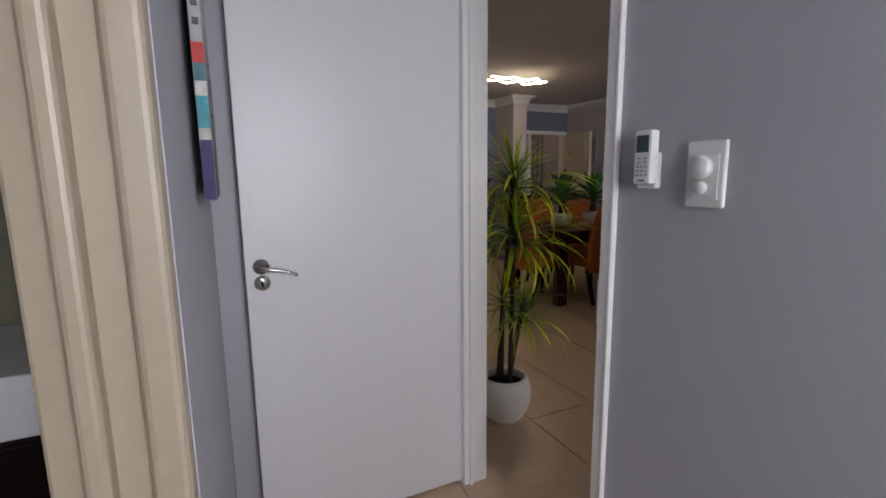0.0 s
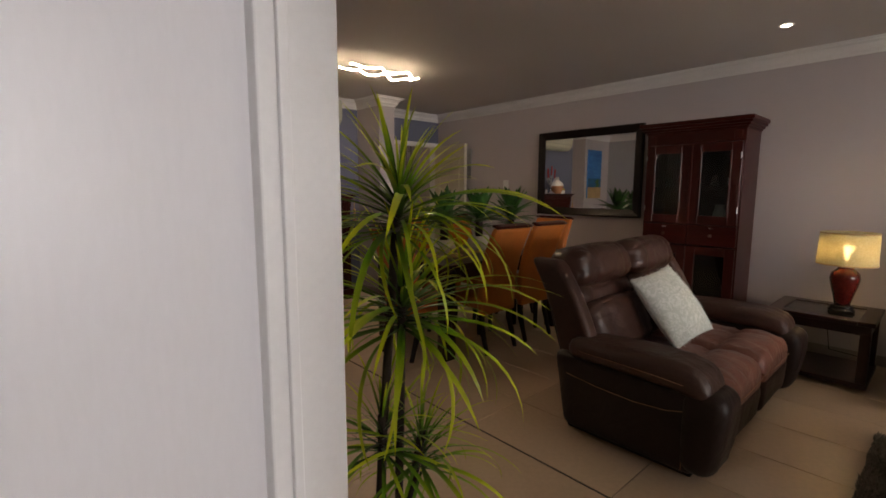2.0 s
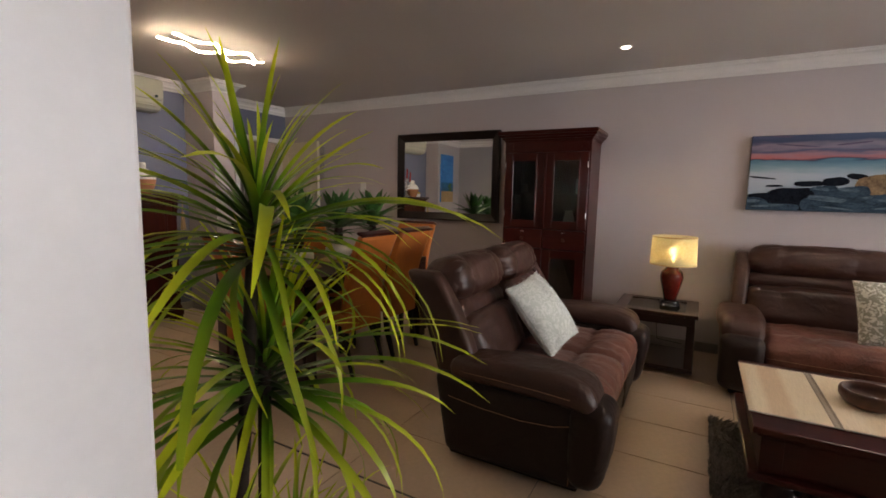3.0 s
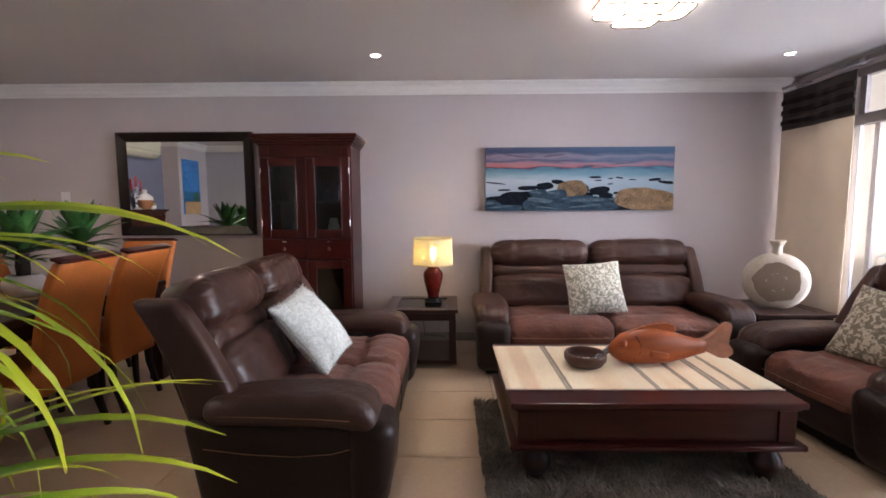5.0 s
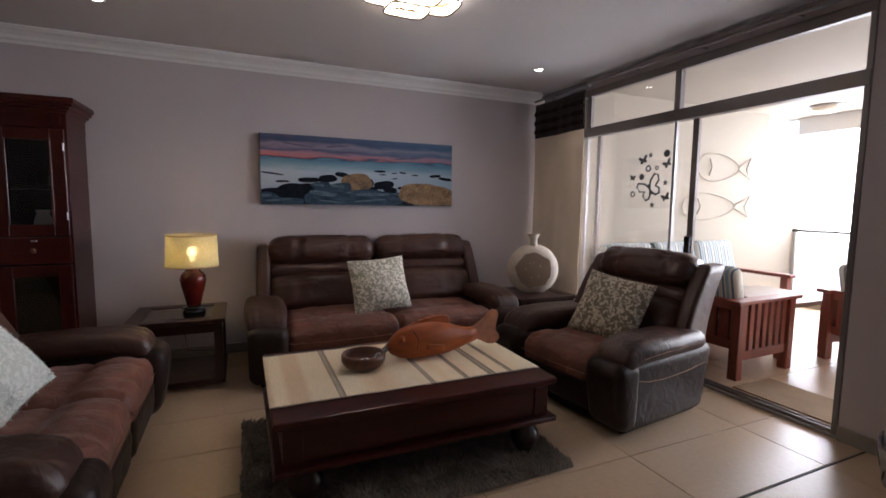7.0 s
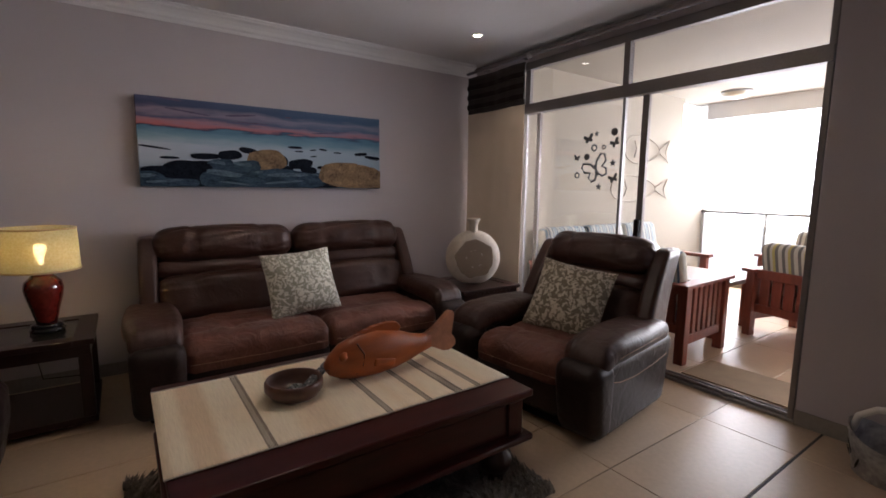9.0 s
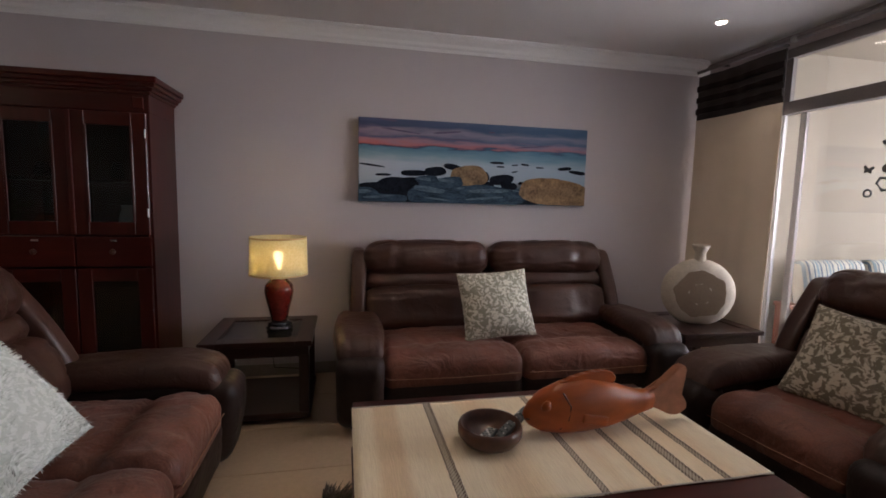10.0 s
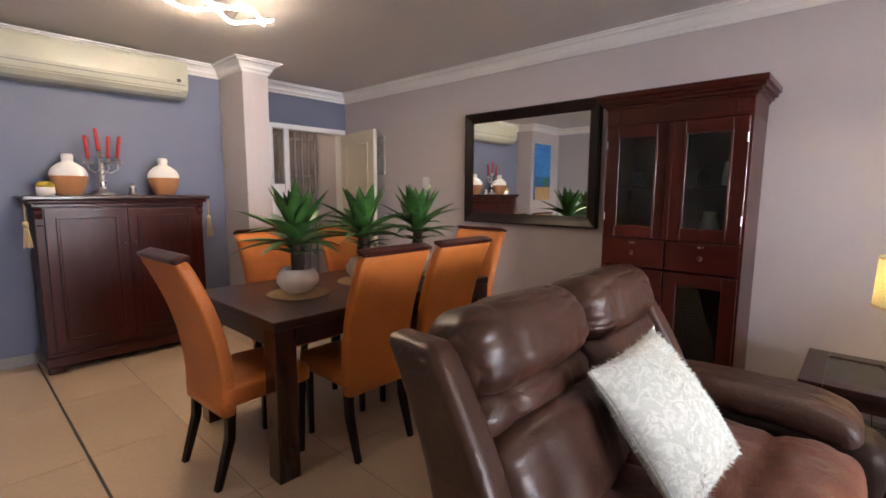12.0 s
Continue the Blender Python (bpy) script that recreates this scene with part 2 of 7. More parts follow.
def damask_mat(name, light, dark, scale=11.0, warp=1.4):
    """A two-tone scroll pattern for the cushions."""
    m = bpy.data.materials.new(name)
    m.use_nodes = True
    n, l = m.node_tree.nodes, m.node_tree.links
    b = n["Principled BSDF"]
    tc, noi, mixv = n.new("ShaderNodeTexCoord"), n.new("ShaderNodeTexNoise"), n.new("ShaderNodeMix")
    wave, vor = n.new("ShaderNodeTexVoronoi"), n.new("ShaderNodeTexNoise")
    noi.inputs["Scale"].default_value = scale
    l.new(tc.outputs["Object"], noi.inputs["Vector"])
    mixv.data_type, mixv.inputs["Factor"].default_value = "VECTOR", 0.06 * warp
    l.new(tc.outputs["Object"], mixv.inputs[4])
    l.new(noi.outputs["Color"], mixv.inputs[5])
    wave.feature = "SMOOTH_F1"
    wave.inputs["Scale"].default_value = scale * 2.6
    l.new(mixv.outputs[1], wave.inputs["Vector"])
    vor.inputs["Scale"].default_value, vor.inputs["Detail"].default_value = scale * 3.4, 1.0
    l.new(mixv.outputs[1], vor.inputs["Vector"])
    sub = n.new("ShaderNodeMath")
    sub.operation = "MULTIPLY_ADD"
    sub.inputs[1].default_value = 0.6
    l.new(wave.outputs["Distance"], sub.inputs[0])
    l.new(vor.outputs["Fac"], sub.inputs[2])
    ramp = n.new("ShaderNodeValToRGB")
    ramp.color_ramp.elements[0].position, ramp.color_ramp.elements[1].position = 0.66, 0.80
    ramp.color_ramp.elements[0].color, ramp.color_ramp.elements[1].color = (*light, 1), (*dark, 1)
    l.new(sub.outputs[0], ramp.inputs["Fac"])
    l.new(ramp.outputs["Color"], b.inputs["Base Color"])
    b.inputs["Roughness"].default_value, b.inputs["Sheen Weight"].default_value = 0.75, 0.2
    bp = n.new("ShaderNodeBump")
    bp.inputs["Strength"].default_value, bp.inputs["Distance"].default_value = 0.3, 0.002
    l.new(sub.outputs[0], bp.inputs["Height"])
    l.new(bp.outputs["Normal"], b.inputs["Normal"])
    return m


M["cushion"] = damask_mat("silver_damask", (0.74, 0.72, 0.63), (0.32, 0.31, 0.24), 18.0)
M["cushion_fluffy"] = damask_mat("fluffy_silver_damask", (0.76, 0.78, 0.74), (0.60, 0.63, 0.58), 20.0)
M["cushion_gold"] = damask_mat("taupe_damask", (0.58, 0.52, 0.41), (0.18, 0.15, 0.105), 17.0)


def stripe_mat(name, stops, scale, axis=0, rough=0.85, fine=120.0):
    """Woven stripes across one axis: stops are (place 0..1, colour)."""
    m = bpy.data.materials.new(name)
    m.use_nodes = True
    n, l = m.node_tree.nodes, m.node_tree.links
    b = n["Principled BSDF"]
    tc, sep, mul, ramp = n.new("ShaderNodeTexCoord"), n.new("ShaderNodeSeparateXYZ"), n.new("ShaderNodeMath"), n.new("ShaderNodeValToRGB")
    l.new(tc.outputs["Object"], sep.inputs[0])
    mul.operation = "MULTIPLY"
    mul.inputs[1].default_value = scale
    l.new(sep.outputs[axis], mul.inputs[0])
    fr = n.new("ShaderNodeMath")
    fr.operation = "FRACT"
    l.new(mul.outputs[0], fr.inputs[0])
    ramp.color_ramp.interpolation = "CONSTANT"
    e = ramp.color_ramp.elements
    while len(e) < len(stops):
        e.new(0.5)
    for i, (p, c) in enumerate(stops):
        e[i].position, e[i].color = p, (*c, 1)
    l.new(fr.outputs[0], ramp.inputs["Fac"])
    noi, mix = n.new("ShaderNodeTexNoise"), n.new("ShaderNodeMix")
    noi.inputs["Scale"].default_value = fine
    l.new(tc.outputs["Object"], noi.inputs["Vector"])
    mix.data_type, mix.blend_type, mix.inputs["Factor"].default_value = "RGBA", "MULTIPLY", 0.22
    l.new(ramp.outputs["Color"], mix.inputs[6])
    l.new(noi.outputs["Color"], mix.inputs[7])
    l.new(mix.outputs[2], b.inputs["Base Color"])
    bp = n.new("ShaderNodeBump")
    bp.inputs["Strength"].default_value, bp.inputs["Distance"].default_value = 0.4, 0.002
    l.new(noi.outputs["Fac"], bp.inputs["Height"])
    l.new(bp.outputs["Normal"], b.inputs["Normal"])
    b.inputs["Roughness"].default_value = rough
    return m


M["stripe_blue"] = stripe_mat("blue_stripe_fabric", [(0, (0.62, 0.60, 0.52)), (0.3, (0.10, 0.16, 0.24)), (0.42, (0.62, 0.6, 0.52)), (0.55, (0.28, 0.38, 0.44)), (0.75, (0.62, 0.6, 0.52)), (0.85, (0.14, 0.19, 0.26))], 9.0)
M["stripe_yellow"] = stripe_mat("yellow_stripe_fabric", [(0, (0.60, 0.57, 0.48)), (0.25, (0.20, 0.19, 0.17)), (0.45, (0.55, 0.47, 0.17)), (0.62, (0.60, 0.57, 0.48)), (0.8, (0.17, 0.16, 0.15))], 8.0)


# ---- building helpers ----
def to_ob(name, bm, material, smooth=False):
    me = bpy.data.meshes.new(name)
    bmesh.ops.recalc_face_normals(bm, faces=bm.faces)
    if smooth:
        for f in bm.faces:
            f.smooth = True
    bm.to_mesh(me)
    bm.free()
    me.materials.append(material)
    return new(name, me)


def part(name, bm, material, parent, label="", smooth=False):
    ob = to_ob(name, bm, material, smooth)
    ob.parent = parent
    if label:
        tagged(ob, label)
    return ob


def thing(name, m, label, category, group="", kind=""):
    ob = new(name)
    ob.empty_display_size = 0.1
    ob.matrix_world = m
    return tagged(ob, label, category, group, kind)


def structure(name, bm, material, label, category):
    return tagged(to_ob(name, bm, material), label, category, "", "structure")


def add_box(bm, x0, x1, y0, y1, z0, z1, bev=0.0, seg=2):
    r = bmesh.ops.create_cube(bm, size=1.0, matrix=Matrix.Translation(((x0 + x1) / 2, (y0 + y1) / 2, (z0 + z1) / 2)) @ Matrix.Diagonal((x1 - x0, y1 - y0, z1 - z0, 1)))
    if bev:
        edges = list({e for v in r["verts"] for e in v.link_edges})
        bmesh.ops.bevel(bm, geom=edges, offset=bev, segments=seg, affect="EDGES", profile=0.5)


def box(x0, x1, y0, y1, z0, z1, bev=0.0, seg=2):
    bm = bmesh.new()
    add_box(bm, x0, x1, y0, y1, z0, z1, bev, seg)
    return bm


def rounded(w, d, h, r, n=9, bend=None):
    """A soft box w x d x h about the origin with edges of radius r, bent by bend(point)."""
    bm = bmesh.new()
    bmesh.ops.create_cube(bm, size=2.0)
    bmesh.ops.subdivide_edges(bm, edges=bm.edges[:], cuts=n, use_grid_fill=True)
    hd = Vector((w / 2, d / 2, h / 2))
    r = min(r, min(hd) * 0.999)
    for v in bm.verts:
        p = Vector([math.copysign(abs(c) ** 0.75, c) * s for c, s in zip(v.co, hd)])
        q = Vector([max(-s + r, min(s - r, c)) for c, s in zip(p, hd)])
        e = p - q
        if e.length > 1e-7:
            p = q + e.normalized() * r
        v.co = bend(p) if bend else p
    return bm


def moved(bm, m):
    bm.transform(m)
    return bm


def lathe(profile, n=28):
    bm = bmesh.new()
    rings = []
    for r, z in profile:
        if r < 1e-5:
            rings.append([bm.verts.new((0, 0, z))])
        else:
            rings.append([bm.verts.new((r * math.cos(2 * math.pi * i / n), r * math.sin(2 * math.pi * i / n), z)) for i in range(n)])
    for a, b in zip(rings, rings[1:]):
        for i in range(n):
            j = (i + 1) % n
            if len(a) == 1 and len(b) == 1:
                continue
            if len(a) == 1:
                bm.faces.new((a[0], b[i], b[j]))
            elif len(b) == 1:
                bm.faces.new((a[i], a[j], b[0]))
            else:
                bm.faces.new((a[i], a[j], b[j], b[i]))
    return bm


def tube(points, radius, n=8, bm=None):
    """A round bar along points; radius is one number or one for each point."""
    bm = bm or bmesh.new()
    pts = [Vector(p) for p in points]
    rad = radius if isinstance(radius, (list, tuple)) else [radius] * len(pts)
    rings, up = [], Vector((0.31, 0.22, 0.92))
    for i, p in enumerate(pts):
        t = (pts[min(i + 1, len(pts) - 1)] - pts[max(i - 1, 0)]).normalized()
        a = t.cross(up)
        a = a.normalized() if a.length > 1e-3 else t.orthogonal().normalized()
        b = t.cross(a)
        rings.append([bm.verts.new(p + (a * math.cos(2 * math.pi * k / n) + b * math.sin(2 * math.pi * k / n)) * rad[i]) for k in range(n)])
    for r0, r1 in zip(rings, rings[1:]):
        for k in range(n):
            bm.faces.new((r0[k], r0[(k + 1) % n], r1[(k + 1) % n], r1[k]))
    bm.faces.new(rings[0])
    bm.faces.new(rings[-1][::-1])
    return bm


def prism(outline, y0, y1):
    """An outline in x and z, drawn out along y."""
    bm = bmesh.new()
    a = [bm.verts.new((x, y0, z)) for x, z in outline]
    b = [bm.verts.new((x, y1, z)) for x, z in outline]
    bm.faces.new(a)
    bm.faces.new(b[::-1])
    for i in range(len(a)):
        j = (i + 1) % len(a)
        bm.faces.new((a[i], b[i], b[j], a[j]))
    return bm


# ---- large structure ----
EX, NY, NY2, SY, WX = 5.395, 6.22, 6.36, -1.935, 0.935   # room faces of the walls
DY0, DY1 = 0.708, 1.541                                  # the doorway into the living room

structure("wall_east", box(EX, EX + 0.2, SY - 0.2, 7.9, 0, CEIL), M["wall"], "lilac-grey painted wall behind the sofa", "wall")
structure("wall_north", box(0.935, 3.88, NY, NY + 0.25, 0, CEIL), M["blue"], "blue-grey painted accent wall behind the sideboard", "wall")
structure("pillar_north", box(3.88, 4.11, 5.73, NY2 + 0.15, 0, CEIL), M["wall"], "lilac-grey square pillar between sideboard and entrance", "pillar")
structure("pillar_west", box(0.935, 1.84, 5.93, NY - 0.003, 0, CEIL), M["wall"], "light grey wall projection with a beach painting", "pillar")
bm = bmesh.new()
add_box(bm, 4.11, EX, NY2, NY2 + 0.15, 2.04, CEIL)
structure("wall_over_entrance", bm, M["blue"], "blue-grey painted wall above the entrance door", "wall")
bm = bmesh.new()
add_box(bm, 0.82, WX, -1.6, DY0, 0, CEIL)
add_box(bm, 0.82, WX, DY1, 7.0, 0, CEIL)
add_box(bm, 0.82, WX, DY0, DY1, 2.07, CEIL)
structure("wall_west", bm, M["hall"], "grey painted wall with a doorway to the hall", "wall")
bm = bmesh.new()
add_box(bm, 0.78, 2.54, SY - 0.2, SY, 0, CEIL)
add_box(bm, 2.54, EX, SY - 0.2, SY + 0.0, 2.37, CEIL)
structure("wall_south", bm, M["wall"], "grey painted wall beside the sliding door", "wall")
structure("ceiling", box(-0.3, EX + 0.2, SY - 0.2, 8.0, CEIL, CEIL + 0.2), M["ceiling"], "plain off-white painted ceiling", "ceiling")

# hall
bm = bmesh.new()
add_box(bm, -0.165, -0.045, 0.43, 1.615, 0, CEIL)
add_box(bm, -0.165, -0.045, -0.75, 0.43, 2.07, CEIL)
add_box(bm, -0.165, -0.045, -1.6, -0.75, 0, CEIL)
structure("wall_hall_west", bm, M["hall"], "grey painted hall wall with a side doorway", "wall")
structure("wall_hall_end", box(-0.165, 0.82, 1.615, 1.735, 0, CEIL), M["hall"], "grey painted end wall of the hall", "wall")
# opening made for the added window that lights the hall
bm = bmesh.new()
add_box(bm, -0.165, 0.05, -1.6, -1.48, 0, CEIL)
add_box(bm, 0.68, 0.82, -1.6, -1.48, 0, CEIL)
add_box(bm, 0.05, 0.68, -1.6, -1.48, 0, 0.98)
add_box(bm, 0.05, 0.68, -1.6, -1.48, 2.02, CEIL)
structure("wall_hall_south", bm, M["hall"], "grey painted hall wall with an added, unseen window", "wall")
# side room beyond the hall
bm = bmesh.new()
add_box(bm, -2.6, -2.45, -1.6, 1.62, 0, CEIL)
add_box(bm, -2.6, -0.15, 1.5, 1.62, 0, CEIL)
add_box(bm, -2.6, -0.15, -1.72, -1.6, 0, CEIL)
structure("wall_side_room", bm, mat("olive_paint", (0.20, 0.19, 0.13), 0.7, var=0.05), "olive painted walls of the side room", "wall")
structure("ceiling_side_room", box(-2.6, -0.3, -1.72, 1.62, CEIL, CEIL + 0.15), M["ceiling"], "plain ceiling of the side room", "ceiling")
structure("floor_side_room", box(-2.6, -0.15, -1.72, 1.62, -0.05, 0.0), mat("dark_carpet", (0.06, 0.05, 0.045), 0.95, var=0.2, small=150, bump=0.6), "dark carpet floor of the side room", "floor")
structure("baseboard_side_room", box(-2.45, -0.2, 1.485, 1.5, 0, 0.14, 0.006), M["white"], "white baseboard in the side room", "baseboard")

# chest in the side room, glimpsed past the door frame
chest = thing("chest_of_drawers", pose(-0.9, 1.26, 0), "white-topped chest with dark and orange-brown drawers by the wall", "chest")
part("body", box(-0.6, 0.6, -0.19, 0.22, 0.04, 0.80, 0.004), M["dark_wood"], chest)
part("top", box(-0.62, 0.62, -0.215, 0.22, 0.905, 0.94, 0.005), M["door"], chest, "white painted top")
part("fascia", box(-0.6, 0.6, -0.20, 0.22, 0.801, 0.904, 0.004), M["door"], chest, "white painted fascia")
for x0, x1 in ((-0.58, -0.01), (0.01, 0.58)):
    part("drawer", box(x0, x1, -0.208, -0.191, 0.53, 0.79, 0.004), M["frame_wood"], chest, "dark drawer front")
    part("drawer", box(x0, x1, -0.208, -0.191, 0.08, 0.515, 0.004), M["terracotta"], chest, "orange-brown drawer front")

# passage beyond the entrance
bm = bmesh.new()
add_box(bm, 3.95, EX, 7.75, 7.9, 0, CEIL)
add_box(bm, 3.95, 4.1, NY2 + 0.15, 7.75, 0, CEIL)
structure("wall_passage", bm, M["brown_wall"], "brown walls of the outside passage", "wall")

# cornice: stepped and coved plaster moulding
COVE = [(0, -0.105), (0.012, -0.105), (0.016, -0.088), (0.03, -0.075), (0.036, -0.055), (0.055, -0.034), (0.078, -0.024), (0.082, -0.012), (0.1, -0.01), (0.1, -0.001), (0, -0.001)]


def cornice(p0, p1, inward, m0=0.0, m1=0.0):
    """A moulding from p0 to p1 under the ceiling, standing out towards inward; m0, m1: mitre at the ends."""
    p0, p1, inward = Vector((*p0, CEIL)), Vector((*p1, CEIL)), Vector((*inward, 0))
    t = (p1 - p0).normalized()
    bm = bmesh.new()
    a = [bm.verts.new(p0 + inward * u + Vector((0, 0, z)) + t * (u * m0)) for u, z in COVE]
    b = [bm.verts.new(p1 + inward * u + Vector((0, 0, z)) - t * (u * m1)) for u, z in COVE]
    bm.faces.new(a)
    bm.faces.new(b[::-1])
    for i in range(len(a)):
        j = (i + 1) % len(a)
        bm.faces.new((a[i], b[i], b[j], a[j]))
    return structure("cornice", bm, M["white"], "white moulded plaster cornice under the ceiling", "cornice")


cornice((EX, SY), (EX, NY2), (-1, 0), 1, 1)
cornice((EX, NY2), (4.11, NY2), (0, -1), 1, 1)
cornice((4.11, NY2), (4.11, 5.73), (1, 0), 1, -1)
cornice((4.11, 5.73), (3.88, 5.73), (0, -1), -1, -1)
cornice((3.88, 5.73), (3.88, NY), (-1, 0), -1, 1)
cornice((3.88, NY), (1.84, NY), (0, -1), 1, 1)
cornice((1.84, NY), (1.84, 5.93), (1, 0), 1, -1)
cornice((1.84, 5.93), (WX, 5.93), (0, -1), -1, 1)
cornice((WX, 5.93), (WX, SY), (1, 0), 1, 1)
cornice((WX, SY), (2.54, SY), (0, 1), 1, 0)

# tile skirting
for name, b in (("baseboard_east", (EX - 0.012, EX, SY, NY2, 0, 0.085)), ("baseboard_north", (1.84, 3.88, NY - 0.012, NY, 0, 0.085)),
                ("baseboard_south", (WX, 2.54, SY, SY + 0.012, 0, 0.085)), ("baseboard_west", (WX, WX + 0.012, DY1 + 0.03, 5.93, 0, 0.085)),
                ("baseboard_west_lower", (WX, WX + 0.012, SY + 0.012, DY0 - 0.03, 0, 0.085)), ("baseboard_pillar", (3.868, 3.88, 5.718, NY - 0.012, 0, 0.085)),
                ("baseboard_pillar_front", (3.88, 4.122, 5.718, 5.73, 0, 0.085)), ("baseboard_hall", (-0.045, -0.033, 0.45, 1.6, 0, 0.085))):
    structure(name, box(*b, 0.002, 1), M["skirt"] if "hall" not in name else M["white"], "grey-beige tile skirting along the wall" if "hall" not in name else "white skirting along the hall wall", "baseboard")

# doorway from the hall: frame and open leaf
bm = bmesh.new()
add_box(bm, 0.836, 0.945, DY1 - 0.035, DY1 + 0.0, 0, 2.07, 0.003)
add_box(bm, 0.805, 0.935, DY0, DY0 + 0.035, 0, 2.07, 0.003)
add_box(bm, 0.805, 0.945, DY0 + 0.035, DY1 - 0.035, 2.035, 2.07, 0.003)
add_box(bm, 0.803, 0.817, DY0 - 0.003, DY0 + 0.006, 0, 2.1, 0.003)
add_box(bm, 0.935, 0.948, DY1 - 0.004, DY1 + 0.03, 0, 2.1, 0.003)
add_box(bm, 0.860, 0.874, DY1 - 0.045, DY1 - 0.0345, 0, 2.034, 0.002)
add_box(bm, 0.88, 0.932, DY0 + 0.0345, DY0 + 0.07, 0, 2.034, 0.003)
structure("door_frame_hall", bm, M["white"], "white painted door frame between hall and living room", "door frame")
hall_door = thing("door_hall", pose(0.863, DY1 - 0.008, 0.0, 0, 0, 180.0), "white flush door standing open against the hall wall", "door", "", "structure")
leaf = part("door_leaf", box(0, 0.822, -0.04, 0.0, 0.012, 2.03, 0.002), M["door"], hall_door)


def lever(parent, x, z, side):
    """Lever handle and keyhole rosettes on the face of a door; side: +1 or -1 along y."""
    rose = lathe([(0, 0), (0.0255, 0), (0.0265, 0.004), (0.024, 0.008), (0.012, 0.0095), (0.009, 0.02), (0, 0.02)], 24)
    up = pose(0, 0, 0, -90 * side, 0, 0)
    part("rosette", moved(rose, Matrix.Translation((x, 0, z)) @ up), M["steel"], parent, "brushed steel rosette", True)
    key = lathe([(0, 0), (0.0255, 0), (0.0265, 0.004), (0.024, 0.0075), (0, 0.0085)], 24)
    plate = part("keyhole_plate", moved(key, Matrix.Translation((x, 0, z - 0.055)) @ up), M["steel"], parent, "brushed steel keyhole plate", True)
    y = side * 0.0088
    part("keyhole", box(x - 0.0035, x + 0.0035, y - 0.001, y + 0.001, z - 0.068, z - 0.046, 0.0009), M["black"], plate)
    way = -1 if x > 0.4 else 1
    pts = [(x, side * 0.02, z), (x, side * 0.042, z)] + [(x + way * d, side * 0.048, z - 0.004 - 2.2 * d * d) for d in (0.012, 0.03, 0.05, 0.07, 0.09, 0.108)]
    part("handle", tube(pts, [0.008, 0.0085, 0.0085, 0.008, 0.0075, 0.007, 0.0065, 0.006], 10), M["steel"], parent, "brushed steel lever handle", True)


lever(leaf, 0.772, 1.027, 1)
part("strike_plate", box(0.806, 0.86, DY0 + 0.035, DY0 + 0.0385, 0.95, 1.063, 0.0008), M["plastic"], bpy.data.objects["door_frame_hall"], "painted strike plate on the jamb")

# side doorway at the start of the hall
bm = bmesh.new()
add_box(bm, -0.159, -0.128, 0.402, 0.43, 0, 2.05, 0.004)
add_box(bm, -0.13, -0.108, 0.382, 0.43, 0, 2.05, 0.007, 3)
add_box(bm, -0.11, -0.078, 0.404, 0.43, 0, 2.05, 0.003)
add_box(bm, -0.08, -0.0455, 0.388, 0.43, 0, 2.05, 0.008, 3)
add_box(bm, -0.168, -0.036, -0.75, 0.43, 2.05, 2.069, 0.003)
structure("door_frame_side", bm, M["cream"], "cream painted moulded door frame beside the hall", "door frame")

# entrance: frame, side light, open leaf
bm = bmesh.new()
add_box(bm, 4.40, 4.46, NY2 - 0.012, NY2 + 0.12, 0, 1.99, 0.004)
add_box(bm, 4.585, 4.645, NY2 - 0.012, NY2 + 0.12, 0, 1.99, 0.004)
add_box(bm, 5.325, 5.385, NY2 - 0.012, NY2 + 0.12, 0, 1.99, 0.004)
add_box(bm, 4.40, 5.385, NY2 - 0.014, NY2 + 0.12, 1.99, 2.045, 0.004)
add_box(bm, 4.46, 4.585, NY2 - 0.004, NY2 + 0.08, 0, 1.40, 0.004)
structure("door_frame_entrance", bm, M["white"], "white painted entrance frame with a narrow side light", "door frame")
structure("wall_entrance_side", box(4.11, 4.40, NY2, NY2 + 0.15, 0, 2.04), M["wall"], "grey wall beside the entrance frame", "wall")
side_light = thing("window_entrance", pose(4.5225, NY2 + 0.03, 1.41), "narrow obscured glass side light beside the entrance", "window", "", "structure")
part("pane", box(-0.062, 0.062, -0.003, 0.003, 0.0, 0.58), glass_mat("obscure_glass", (0.75, 0.75, 0.7), 0.25), side_light)
entrance = thing("door_entrance", pose(5.335, NY2 - 0.02, 0, 0, 0, math.degrees(math.atan2(5.53 - NY2 + 0.02, 5.19 - 5.335))), "cream panelled entrance door standing open", "door", "", "structure")
M["cream_door"] = mat("cream_door_paint", (0.66, 0.60, 0.48), 0.4, var=0.04)
el = part("door_leaf", box(0, 0.80, -0.02, 0.02, 0.01, 1.98, 0.003), M["cream_door"], entrance)
for side in (-1, 1):
    for z0, z1 in ((0.2, 0.85), (1.05, 1.85)):
        y = side * 0.021
        for b in ((0.13, 0.67, z0, z0 + 0.022), (0.13, 0.67, z1 - 0.022, z1), (0.13, 0.152, z0 + 0.022, z1 - 0.022), (0.648, 0.67, z0 + 0.022, z1 - 0.022)):
            part("panel_moulding", box(b[0], b[1], y - 0.006, y + 0.006, b[2], b[3], 0.003, 1), M["cream_door"], el)
part("handle", tube([(0.74, -0.02, 1.02), (0.74, -0.06, 1.02), (0.63, -0.062, 1.015)], 0.008, 8), M["steel"], el, "steel lever handle", True)
part("handle", tube([(0.74, 0.02, 1.02), (0.74, 0.06, 1.02), (0.63, 0.062, 1.015)], 0.008, 8), M["steel"], el, "steel lever handle", True)

